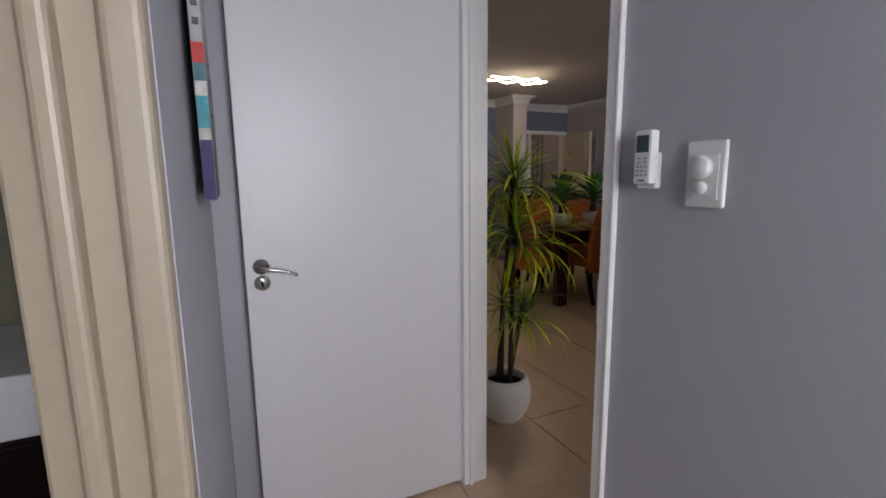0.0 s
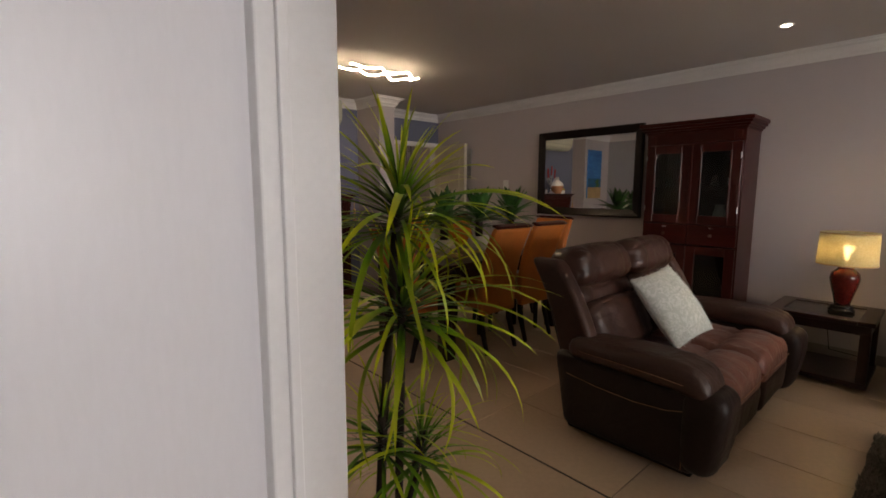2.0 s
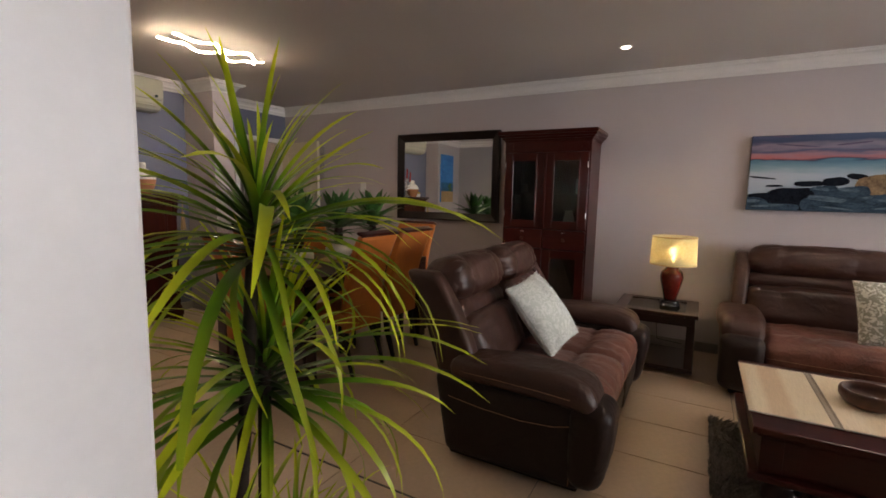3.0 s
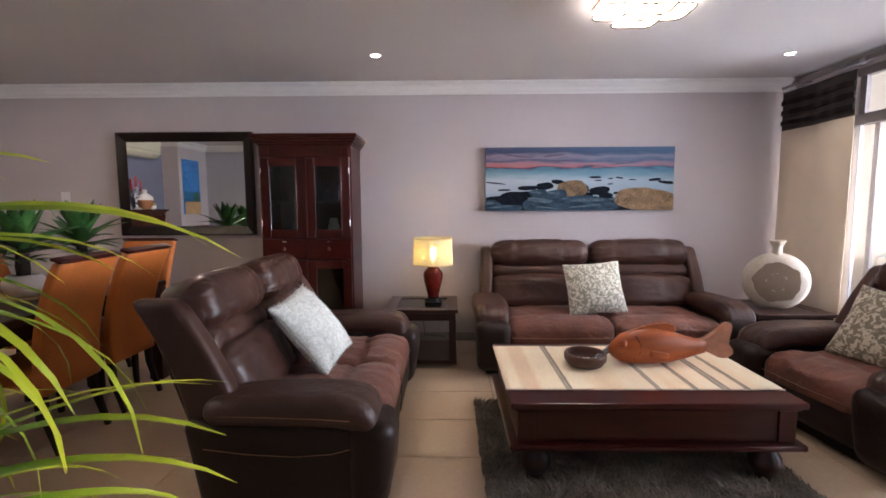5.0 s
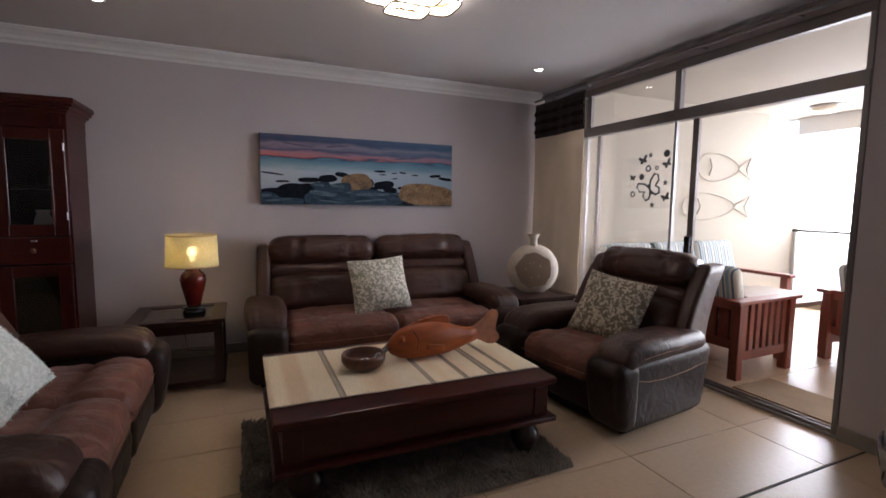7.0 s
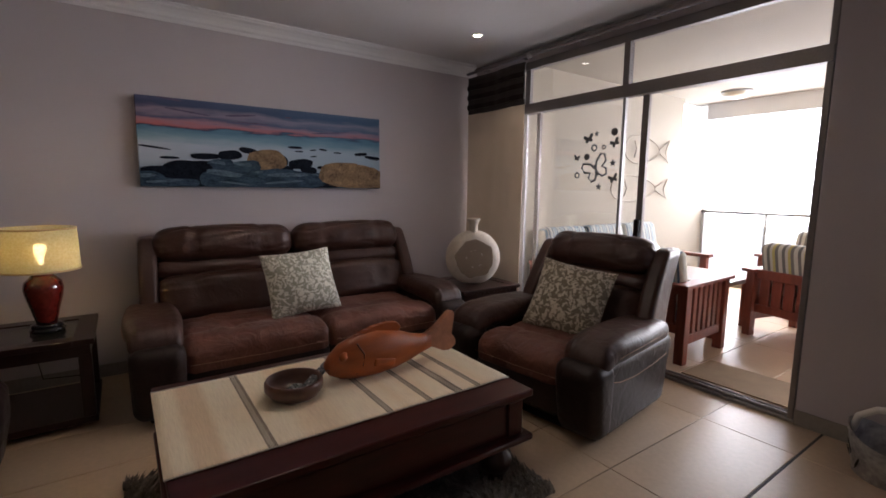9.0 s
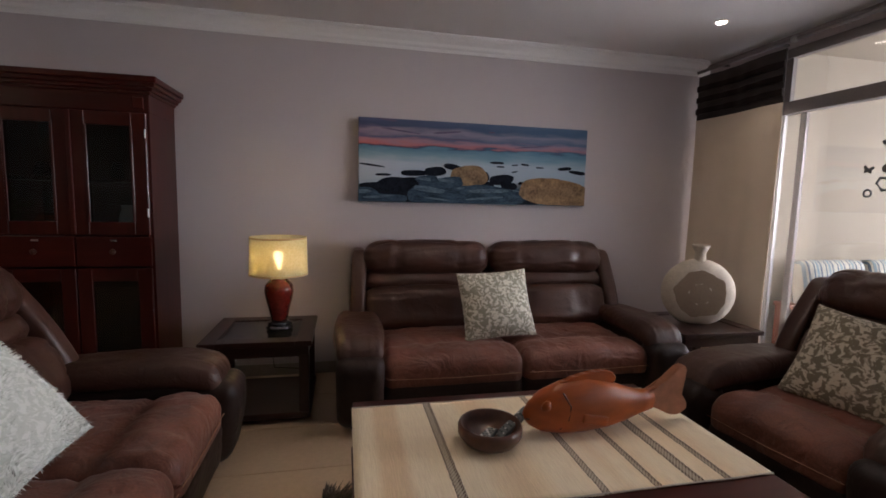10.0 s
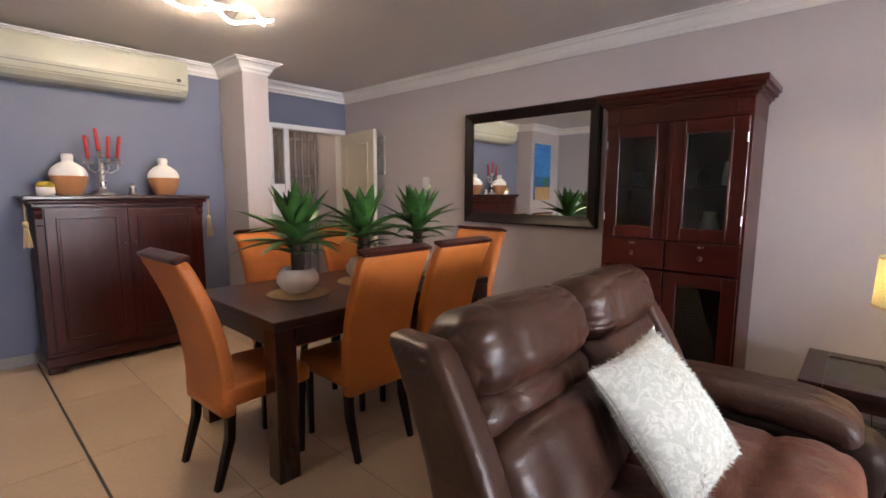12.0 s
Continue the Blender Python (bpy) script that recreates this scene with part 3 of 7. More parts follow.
# security gate in the passage behind the door
lamp("passage_lamp", "POINT", Matrix.Translation((4.75, 6.75, 2.25)), 1.6, (1.0, 0.78, 0.54), 0.06)
gate = thing("security_gate", pose(4.50, 6.95, 0), "dark trellis security gate folded in the passage", "gate")
part("frame", moved(box(0, 0.03, -0.02, 0.02, 0, 2.1, 0.003), Matrix.Identity(4)), M["alu"], gate)
for i in range(9):
    part("bar", box(0.06 + i * 0.095, 0.085 + i * 0.095, -0.012, 0.012, 0.02, 2.05, 0.003, 1), M["alu"], gate)
for z in (0.5, 1.0, 1.5, 1.95):
    part("rail", box(0.03, 0.86, 0.014, 0.026, z, z + 0.025, 0.002, 1), M["alu"], gate)

# sliding door wall
sd = thing("sliding_door", pose(0, SY, 0), "bronze aluminium sliding door with top lights, one leaf slid open", "sliding door", "", "structure")
GL, GR = 4.715, 2.545
for nm, b in (("top_rail", (GR, 5.39, -0.05, 0.0, 2.305, 2.37)), ("transom", (GR, 5.39, -0.06, 0.012, 1.93, 2.015)), ("sill_track", (GR, 5.39, -0.09, 0.0, 0.0, 0.018)),
              ("mullion", (3.695, 3.745, -0.05, 0.004, 2.015, 2.305)), ("jamb", (GR, GR + 0.03, -0.06, 0.0, 0.018, 1.93)), ("jamb", (GR, GR + 0.03, -0.05, 0.0, 2.015, 2.305)),
              ("jamb", (5.34, 5.39, -0.06, 0.0, 0.018, 1.93)), ("jamb", (4.66, 4.72, -0.045, -0.005, 2.015, 2.305)),
              ("sill_rail", (GR, 5.39, -0.07, -0.058, 0.018, 0.04)), ("sill_rail", (GR, 5.39, -0.03, -0.018, 0.018, 0.04))):
    part(nm, box(*b, 0.003, 1), M["alu"] if nm != "sill_track" else M["alu_light"], sd)
for y, x0, x1, light in ((-0.02, 3.715, 4.73, True), (-0.055, 3.555, 4.60, False)):
    lf = part("sliding_leaf", box(x0, x0 + (0.022 if light else 0.05), y - 0.015, y + 0.015, 0.04, 1.93, 0.003, 1), M["alu_light"] if light else M["alu"], sd)
    part("stile", box(x1 - 0.045, x1, y - 0.015, y + 0.015, 0.04, 1.93, 0.003, 1), M["alu_light"] if light else M["alu"], lf)
    part("bottom_rail", box(x0 + 0.05, x1 - 0.045, y - 0.015, y + 0.015, 0.04, 0.1, 0.003, 1), M["alu"], lf)
    pane = part("pane", box(x0 + 0.022, x1 - 0.045, y - 0.003, y + 0.003, 0.1, 1.93), M["glass"], lf, "clear glass pane")
    pane.visible_shadow = False
    if not light:
        part("lock", box(x0 + 0.004, x0 + 0.046, y + 0.015, y + 0.045, 0.93, 1.07, 0.004), M["black"], lf, "black sliding door lock")
for x0, x1 in ((GR + 0.03, 3.695), (3.745, 4.66)):
    pane = part("pane", box(x0, x1, -0.028, -0.022, 2.015, 2.305), M["glass"], sd, "clear glass top light")
    pane.visible_shadow = False

# balcony
structure("floor_balcony_slab", box(0.5, 5.1, -5.75, SY - 0.09, -0.2, -0.012), M["grout"], "balcony slab under the tiles", "floor")
structure("wall_balcony_east", box(4.93, 5.1, -5.0, SY - 0.2, -0.2, 2.45), M["plaster"], "white plastered balcony wall with fish carvings", "wall")
bm = box(4.93, 5.1, -5.75, -5.0, -0.2, 1.72)
structure("wall_balcony_wing", bm, M["plaster"], "lower white plastered end of the balcony wall", "wall")
structure("wall_balcony_west", box(0.35, 0.5, -5.75, SY - 0.2, -0.2, 2.45), M["plaster"], "white plastered balcony wall", "wall")
structure("ceiling_balcony", box(0.35, 5.1, -5.75, SY - 0.2, 2.45, 2.65), M["plaster"], "white plastered balcony ceiling", "ceiling")
# lighter than the plaster: the glare on the beam is put into its colour
structure("beam_balcony", box(0.5, 4.93, -5.75, -5.6, 2.24, 2.449), M["white"], "edge beam of the balcony roof, whitened to stand for glare", "beam")
structure("ground", box(-900, 900, -1600, 60, -14.2, -14), M["sea_far"], "pale sea and ground far below the balcony", "ground")
# emissive sheet stands in for the blown-out sky and hides the sea
structure("backdrop", box(-400, 400, -260, -259, -30, 160), glow("blown_sky_glow", (1.0, 0.99, 0.96), 3.0), "glowing white sheet standing in for the overexposed sky", "backdrop")
rail = thing("balcony_railing", pose(0.5, -5.68, 0), "steel balcony railing with glass infill", "railing")
part("handrail", tube([(0, 0, 1.0), (4.43, 0, 1.0)], 0.022, 10), M["steel"], rail, "", True)
for x in (0.03, 1.2, 2.4, 3.63, 4.4):
    part("post", tube([(x, 0, 0), (x, 0, 0.985)], 0.018, 8), M["steel"], rail, "", True)
for x0, x1 in ((0.06, 1.17), (1.23, 2.37), (2.43, 3.6), (3.66, 4.37)):
    p = part("pane", box(x0, x1, -0.004, 0.004, 0.09, 0.93), M["glass"], rail)
    p.visible_shadow = False
structure("kerb_balcony", box(0.5, 4.93, -5.75, -5.62, -0.012, 0.08, 0.004), M["plaster"], "low white kerb under the railing", "kerb")


# ---- living room ----
def recliner(name, m, width, seats, label, category, lean=0.0):
    """Leather recliner suite piece: width across the arms, front towards -y, origin on the floor in the middle."""
    top = thing(name, m, label, category, "recliner suite")
    aw = 0.23
    iw = width - 2 * aw
    bw = width - 0.30
    # the whole back tips over by lean metres at shoulder height
    tip = Matrix(((1, 0, 0, 0), (0, 1, lean / 0.5, -0.38 * lean / 0.5), (0, 0, 1, 0), (0, 0, 0, 1)))

    def gathers(p, seed, amp=0.006):
        """Uneven pulled folds of the hide."""
        a = noise.noise(Vector((p.x * 16 + seed, p.y * 5, p.z * 7)))
        b = 1 - abs(noise.noise(Vector((p.x * 6 + seed * 2, p.y * 12, p.z * 15))))
        return amp * a - amp * 1.3 * b ** 7

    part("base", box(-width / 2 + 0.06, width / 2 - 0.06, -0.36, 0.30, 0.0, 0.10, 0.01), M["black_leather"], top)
    for s in (-1, 1):
        xc = s * (width / 2 - aw / 2 + 0.005)

        def side_bend(p):
            # rear edge slopes back, front bulges, foot draws in
            u = (p.z + 0.21) / 0.42
            y = p.y + (0.07 * u if p.y > 0 else -0.025 * math.sin(math.pi * u))
            return Vector((p.x * (0.93 + 0.07 * u) + s * 0.3 * gathers(p, s), y, p.z))
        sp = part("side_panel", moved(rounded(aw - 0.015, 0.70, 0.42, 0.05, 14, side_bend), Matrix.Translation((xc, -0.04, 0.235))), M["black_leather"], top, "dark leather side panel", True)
        xs = xc + s * (aw / 2 - 0.006)
        part("stitching", tube([(xs, 0.28, 0.335), (xs + s * 0.003, 0.1, 0.315), (xs + s * 0.003, -0.1, 0.305), (xs, -0.25, 0.315), (xs - s * 0.004, -0.35, 0.34)], 0.0022, 5), M["stitch"], sp)
        part("stitching", tube([(xs - s * 0.002, -0.335, 0.34), (xs - s * 0.004, -0.338, 0.2), (xs - s * 0.01, -0.33, 0.05)], 0.0022, 5), M["stitch"], sp)

        def arm_bend(p):
            # long pad: thin at the rear, full in front, rolled down and gathered over the front edge
            t = min(1.0, max(0.0, (0.37 - p.y) / 0.74))
            w = 0.90 + 0.14 * math.sin(math.pi * min(1, t * 1.15) ** 1.3)
            roll = max(0.0, t - 0.72) / 0.28
            z = p.z * (0.85 + 0.25 * t) - 0.05 * roll ** 2 + 0.010 * math.sin(3.5 * t)
            g = 0.005 * math.sin(p.x * 130) * roll if p.z > 0 else 0.0
            return Vector((p.x * w, p.y + 0.02 * roll, z + g + (gathers(p, s * 3, 0.004) if p.z > 0 else 0)))
        ap = part("armrest", moved(rounded(aw + 0.055, 0.74, 0.135, 0.064, 18, arm_bend), Matrix.Translation((xc, -0.085, 0.482))), M["arm_leather"], top, "padded brown leather armrest", True)
        part("stitching", tube([(xc + s * 0.131, 0.2, 0.485), (xc + s * 0.146, 0.0, 0.488), (xc + s * 0.148, -0.2, 0.482), (xc + s * 0.137, -0.33, 0.468)], 0.002, 5), M["stitch"], ap)

        def scroll_bend(p):
            u = (p.z + 0.2) / 0.4
            return Vector((p.x * (0.95 + 0.07 * u), p.y - (0.045 * math.sin(math.pi * 0.62 * u) if p.y < 0 else 0) + 0.4 * gathers(p, s * 7), p.z))
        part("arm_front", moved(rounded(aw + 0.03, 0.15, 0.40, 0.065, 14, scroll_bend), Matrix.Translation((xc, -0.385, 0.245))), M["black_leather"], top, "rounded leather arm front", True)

        def wing_bend(p):
            u = (p.z + 0.28) / 0.56
            return Vector((p.x - s * 0.025 * u, p.y * (1.08 - 0.2 * u) + 0.20 * (u - 0.5) - 0.035 * math.sin(math.pi * u), p.z))
        wing = part("back_wing", moved(rounded(0.105, 0.22, 0.56, 0.034, 14, wing_bend), tip @ Matrix.Translation((s * (bw / 2 + 0.048), 0.345, 0.655))), M["leather"], top, "leather side of the backrest", True)
        for dx in (0.034,):
            line = [(s * (bw / 2 + 0.045 - 0.025 * u + dx), 0.345 - 0.112 * (1.08 - 0.2 * u) + 0.20 * (u - 0.5) - 0.035 * math.sin(math.pi * u) + 0.009, 0.375 + 0.56 * u) for u in (0.1, 0.25, 0.4, 0.55, 0.7, 0.85, 0.93)]
            part("stitching", moved(tube(line, 0.002, 5), tip), M["stitch"], wing)
    part("back_shell", moved(rounded(bw + 0.05, 0.12, 0.64, 0.05, 8, lambda p: Vector((p.x, p.y + 0.22 * p.z, p.z))), tip @ Matrix.Translation((0, 0.41, 0.58))), M["black_leather"], top, "leather back of the seat", True)
    for i in range(seats):
        sw = iw / seats
        xc = -iw / 2 + sw * (i + 0.5)

        def seat_bend(p):
            # flat rear panel, a dip at the cross seam, then a full knee roll that falls over the front
            t = (0.33 - p.y) / 0.66
            crown = 0.022 * (1 - (2 * p.x / sw) ** 2)
            dip = -0.020 * math.exp(-((t - 0.60) / 0.045) ** 2) - 0.010 * math.exp(-((abs(p.x) / sw - 0.17) / 0.03) ** 2) * (t > 0.6)
            roll = 0.018 * math.exp(-((t - 0.76) / 0.12) ** 2) - 0.09 * max(0, t - 0.86) ** 2 * 12
            return Vector((p.x, p.y, p.z + ((crown + dip + roll + gathers(p, i * 5 + width, 0.008)) if p.z > 0 else 0)))
        sc = part("seat_cushion", moved(rounded(sw - 0.006, 0.66, 0.19, 0.06, 24, seat_bend), Matrix.Translation((xc, -0.12, 0.325))), M["suede"], top, "worn reddish-brown seat cushion", True)
        part("seam", tube([(xc - sw * 0.47, -0.452, 0.315), (xc, -0.456, 0.31), (xc + sw * 0.47, -0.452, 0.315)], 0.0022, 5), M["stitch"], sc)
        part("footrest", moved(rounded(sw - 0.012, 0.12, 0.21, 0.045, 10, lambda p: Vector((p.x, p.y - 0.05 * p.z + 0.5 * gathers(p, i + 2), p.z))), Matrix.Translation((xc, -0.385, 0.185))), M["black_leather"], top, "folded leather footrest", True)

        bs = bw / seats
        xb = -bw / 2 + bs * (i + 0.5)

        def pad(k, seed):
            """A stuffed panel: crowned, pulled in along two upright seams, gathered at its ends."""
            def bend(p):
                e = min(1.0, abs(2 * p.x / bs))
                d = k * (1 - e ** 2) + gathers(p, seed + i * 4, 0.007)
                d -= 0.012 * math.exp(-((abs(p.x) / bs - 0.24) / 0.022) ** 2)
                d += 0.006 * math.sin(p.z * 120 + seed) * max(0, e - 0.75) * 3
                return Vector((p.x, p.y - (d if p.y < 0.02 else 0), p.z + (0.4 * d if p.z > 0 else 0)))
            return bend
        part("back_cushion", moved(rounded(bs - 0.010, 0.18, 0.29, 0.075, 18, pad(0.04, 1.0)), tip @ pose(xb, 0.255, 0.535, -18)), M["leather"], top, "padded leather lower back", True)
        part("lumbar_cushion", moved(rounded(bs - 0.016, 0.15, 0.125, 0.058, 16, pad(0.02, 2.0)), tip @ pose(xb, 0.335, 0.715, -18)), M["leather"], top, "padded leather middle roll", True)
        part("headrest", moved(rounded(bs - 0.002, 0.25, 0.235, 0.105, 28, pad(0.032, 3.0)), tip @ pose(xb, 0.375, 0.872, -14)), M["leather"], top, "padded leather head cushion", True)
    return top


recliner("loveseat", pose(3.565, 2.01, 0), 1.62, 2, "dark brown leather two-seat recliner beside the dining table", "sofa", 0.06)
recliner("sofa", pose(4.845, 0.005, 0, 0, 0, -90), 2.10, 2, "dark brown leather two-seat sofa against the wall", "sofa")
recliner("recliner_armchair", pose(3.55, -1.165, 0, 0, 0, 187.5) @ Matrix.Diagonal((1, 1.06, 0.98, 1)), 1.06, 1, "dark brown leather recliner armchair near the sliding door", "armchair", 0.05)


def cushion(name, m, w, h, t, material, label, category="cushion"):
    def bend(p):
        u, v = 2 * p.x / w, 2 * p.z / h
        k = max(0.0, 1 - abs(u) ** 2.6) ** 0.6 * max(0.0, 1 - abs(v) ** 2.6) ** 0.6
        pinch = 1 - 0.05 * (1 - abs(v)) - 0.0
        wob = noise.noise(Vector((p.x * 8, p.z * 8, w))) * 0.007
        return Vector((p.x * (1 - 0.06 * (1 - v * v)), (1 if p.y > 0 else -1) * (0.006 + t / 2 * k) + wob, p.z * (1 - 0.06 * (1 - u * u))))
    bm = rounded(w, 0.02, h, 0.004, 15, bend)
    top = thing(name, m, label, category, "scatter cushions")
    part("cover", bm, material, top, "", True)
    e = []
    for a, b in (((-1, -1), (1, -1)), ((1, -1), (1, 1)), ((1, 1), (-1, 1)), ((-1, 1), (-1, -1))):
        for i in range(6):
            u, v = a[0] + (b[0] - a[0]) * i / 6, a[1] + (b[1] - a[1]) * i / 6
            e.append((u * w / 2 * (1 - 0.06 * (1 - v * v)), noise.noise(Vector((u * w * 4, v * h * 4, w))) * 0.007, v * h / 2 * (1 - 0.06 * (1 - u * u))))
    part("piping", tube(e + [e[0]], 0.004, 5), material, top)
    return top


def fluff(top, w, h, material):
    """Short soft tufts lying over the cushion and standing out round its edge."""
    rf = random.Random(3)
    vs, fs = [], []
    for i in range(1500):
        q, s = rf.randrange(4), rf.uniform(-1, 1)
        u, v = ((s, -1), (1, s), (s, 1), (-1, s))[q]
        inn = rf.uniform(0, 0.16)
        u, v = u * (1 - inn), v * (1 - inn)
        d = Vector((u * abs(u) ** 3, rf.uniform(-1, 1) * 0.9, v * abs(v) ** 3)).normalized() * rf.uniform(0.012, 0.026)
        p = Vector((u * w / 2 * (1 - 0.06 * (1 - v * v)), (1 if d.y > 0 else -1) * (0.004 + 0.26 * inn * 0.5), v * h / 2 * (1 - 0.06 * (1 - u * u))))
        t = Vector((rf.uniform(-1, 1), rf.uniform(-1, 1), rf.uniform(-1, 1))).normalized() * 0.0028
        k = len(vs)
        vs += [p - t, p + t, p + d]
        fs.append((k, k + 1, k + 2))
    for i in range(5200):
        u, v, q = rf.uniform(-0.95, 0.95), rf.uniform(-0.95, 0.95), rf.choice((-1, 1))
        k = (1 - abs(u) ** 2.6) ** 0.6 * (1 - abs(v) ** 2.6) ** 0.6
        p = Vector((u * w / 2 * (1 - 0.06 * (1 - v * v)), q * (0.004 + 0.08 * k), v * h / 2 * (1 - 0.06 * (1 - u * u))))
        flow = 3.0 * noise.noise(Vector((u * 2.5, v * 2.5, 4)))
        d = Vector((math.cos(flow), q * rf.uniform(0.25, 0.6), math.sin(flow) - 0.5)).normalized() * rf.uniform(0.010, 0.022)
        t = Vector((rf.uniform(-1, 1), 0, rf.uniform(-1, 1))).normalized() * 0.0024
        j = len(vs)
        vs += [p - t, p + t, p + d]
        fs.append((j, j + 1, j + 2))
    me = bpy.data.meshes.new("fluff")
    me.from_pydata([tuple(p) for p in vs], [], fs)
    me.materials.append(material)
    ob = new("fluff", me)
    ob.parent = top
    tagged(ob, "", "", "", "stuff")


CUSH_M, CUSH_W, CUSH_H = pose(3.50, 2.045, 0.640, -38, -7, -6), 0.42, 0.46
fluff(cushion("cushion_loveseat", CUSH_M, CUSH_W, CUSH_H, 0.16, M["cushion_fluffy"], "pale silver fluffy-edged cushion leaning on the loveseat"), CUSH_W, CUSH_H, M["cushion_fluffy"])
cushion("cushion_sofa", pose(4.775, 0.07, 0.63, -24, -4, -90), 0.47, 0.44, 0.15, M["cushion"], "pale grey damask cushion propped on the sofa")
cushion("cushion_armchair", pose(3.52, -1.185, 0.605, -28, 7, 198), 0.47, 0.45, 0.15, M["cushion_gold"], "taupe damask cushion propped on the armchair")

# coffee table
ct = thing("coffee_table", pose(3.475, 0.315, 0), "low mahogany coffee table with bun feet on the rug", "coffee table")
TW, TD = 1.36, 0.92
part("tabletop", box(-TD / 2, TD / 2, -TW / 2, TW / 2, 0.385, 0.415, 0.006), M["mahogany_h"], ct)
part("apron", box(-TD / 2 + 0.035, TD / 2 - 0.035, -TW / 2 + 0.035, TW / 2 - 0.035, 0.215, 0.384, 0.003), M["mahogany_h"], ct)
part("moulding", box(-TD / 2 + 0.02, TD / 2 - 0.02, -TW / 2 + 0.02, TW / 2 - 0.02, 0.369, 0.3845, 0.005), M["mahogany_h"], ct)
part("base_moulding", box(-TD / 2 - 0.005, TD / 2 + 0.005, -TW / 2 - 0.005, TW / 2 + 0.005, 0.185, 0.214, 0.008), M["mahogany_h"], ct)
for y in (-TW / 2 + 0.075, TW / 2 - 0.075):
    part("corner_block", box(-TD / 2 + 0.026, -TD / 2 + 0.034, y - 0.04, y + 0.04, 0.216, 0.366, 0.002), M["mahogany_h"], ct)
for x in (-TD / 2 + 0.09, TD / 2 - 0.09):
    for y in (-TW / 2 + 0.13, TW / 2 - 0.13):
        part("bun_foot", moved(lathe([(0, 0), (0.035, 0), (0.05, 0.012), (0.042, 0.03), (0.062, 0.055), (0.075, 0.09), (0.07, 0.125), (0.05, 0.15), (0.045, 0.165), (0.058, 0.184), (0, 0.184)], 24), Matrix.Translation((x, y, 0))), M["dark_wood"], ct, "", True)


def runner_mat():
    """Cream slub weave with tan bands and braided dark brown stripes across it."""
    m = bpy.data.materials.new("woven_runner")
    m.use_nodes = True
    n, l = m.node_tree.nodes, m.node_tree.links
    b = n["Principled BSDF"]

    def math_node(op, a, c):
        q = n.new("ShaderNodeMath")
        q.operation = op
        for k, v in enumerate((a, c)):
            if isinstance(v, (int, float)):
                q.inputs[k].default_value = v
            else:
                l.new(v, q.inputs[k])
        return q.outputs[0]

    def stepped(stops, fac, smooth):
        ramp = n.new("ShaderNodeValToRGB")
        ramp.color_ramp.interpolation = "LINEAR" if smooth else "CONSTANT"
        e = ramp.color_ramp.elements
        while len(e) < len(stops):
            e.new(0.5)
        for k, (p, c) in enumerate(stops):
            e[k].position, e[k].color = p, (*c, 1)
        l.new(fac, ramp.inputs["Fac"])
        return ramp.outputs["Color"]

    tc, sep = n.new("ShaderNodeTexCoord"), n.new("ShaderNodeSeparateXYZ")
    l.new(tc.outputs["Object"], sep.inputs[0])
    wob = n.new("ShaderNodeTexNoise")
    wob.inputs["Scale"].default_value = 60
    l.new(tc.outputs["Object"], wob.inputs["Vector"])
    along = math_node("ADD", math_node("MULTIPLY", sep.outputs[1], -1 / 1.36), math_node("MULTIPLY", math_node("SUBTRACT", wob.outputs["Fac"], 0.5), 0.006))
    c1, c2, c3 = (0.92, 0.80, 0.60), (0.80, 0.62, 0.42), (0.88, 0.72, 0.50)
    base = stepped([(0.0, c1), (0.05, c1), (0.07, c2), (0.12, c2), (0.14, c1), (0.30, c1), (0.33, c3), (0.38, c2), (0.42, c3), (0.46, c1), (0.58, c1), (0.61, c3), (0.64, c1), (0.70, c3), (0.74, c1), (0.90, c3), (0.94, c1)], along, True)
    g, w, h = (0, 0, 0), (1, 1, 1), (0.72, 0.72, 0.72)
    marks = [(0.0, g)]
    for p, wide in ((0.215, 0.024), (0.54, 0.022), (0.672, 0.022), (0.775, 0.032), (0.86, 0.020)):
        marks += [(p, w), (p + wide * 0.3, h), (p + wide * 0.7, w), (p + wide, g)]
    mask = stepped(marks, along, False)
    # short braided stitches across the stripe
    zig = math_node("SINE", math_node("ADD", math_node("MULTIPLY", sep.outputs[0], 420.0), math_node("MULTIPLY", sep.outputs[1], 500.0)), 0.0)
    stitch = math_node("MULTIPLY", math_node("ADD", math_node("MULTIPLY", zig, 0.2), 0.80), mask)
    slub, mp, mix0, mix1 = n.new("ShaderNodeTexNoise"), n.new("ShaderNodeMapping"), n.new("ShaderNodeMix"), n.new("ShaderNodeMix")
    mp.inputs["Scale"].default_value = (14, 220, 40)
    l.new(tc.outputs["Object"], mp.inputs["Vector"])
    slub.inputs["Scale"].default_value, slub.inputs["Detail"].default_value = 1.0, 4
    l.new(mp.outputs["Vector"], slub.inputs["Vector"])
    mix0.data_type, mix0.blend_type, mix0.inputs["Factor"].default_value = "RGBA", "MULTIPLY", 0.25
    l.new(base, mix0.inputs[6])
    l.new(stepped([(0.3, (0.55, 0.48, 0.40)), (0.62, (1, 1, 1))], slub.outputs["Fac"], True), mix0.inputs[7])
    mix1.data_type = "RGBA"
    l.new(stitch, mix1.inputs["Factor"])
    l.new(mix0.outputs[2], mix1.inputs[6])
    mix1.inputs[7].default_value = (0.105, 0.065, 0.045, 1)
    l.new(mix1.outputs[2], b.inputs["Base Color"])
    bp = n.new("ShaderNodeBump")
    bp.inputs["Strength"].default_value, bp.inputs["Distance"].default_value = 0.5, 0.002
    l.new(slub.outputs["Fac"], bp.inputs["Height"])
    l.new(bp.outputs["Normal"], b.inputs["Normal"])
    b.inputs["Roughness"].default_value = 0.9
    return m


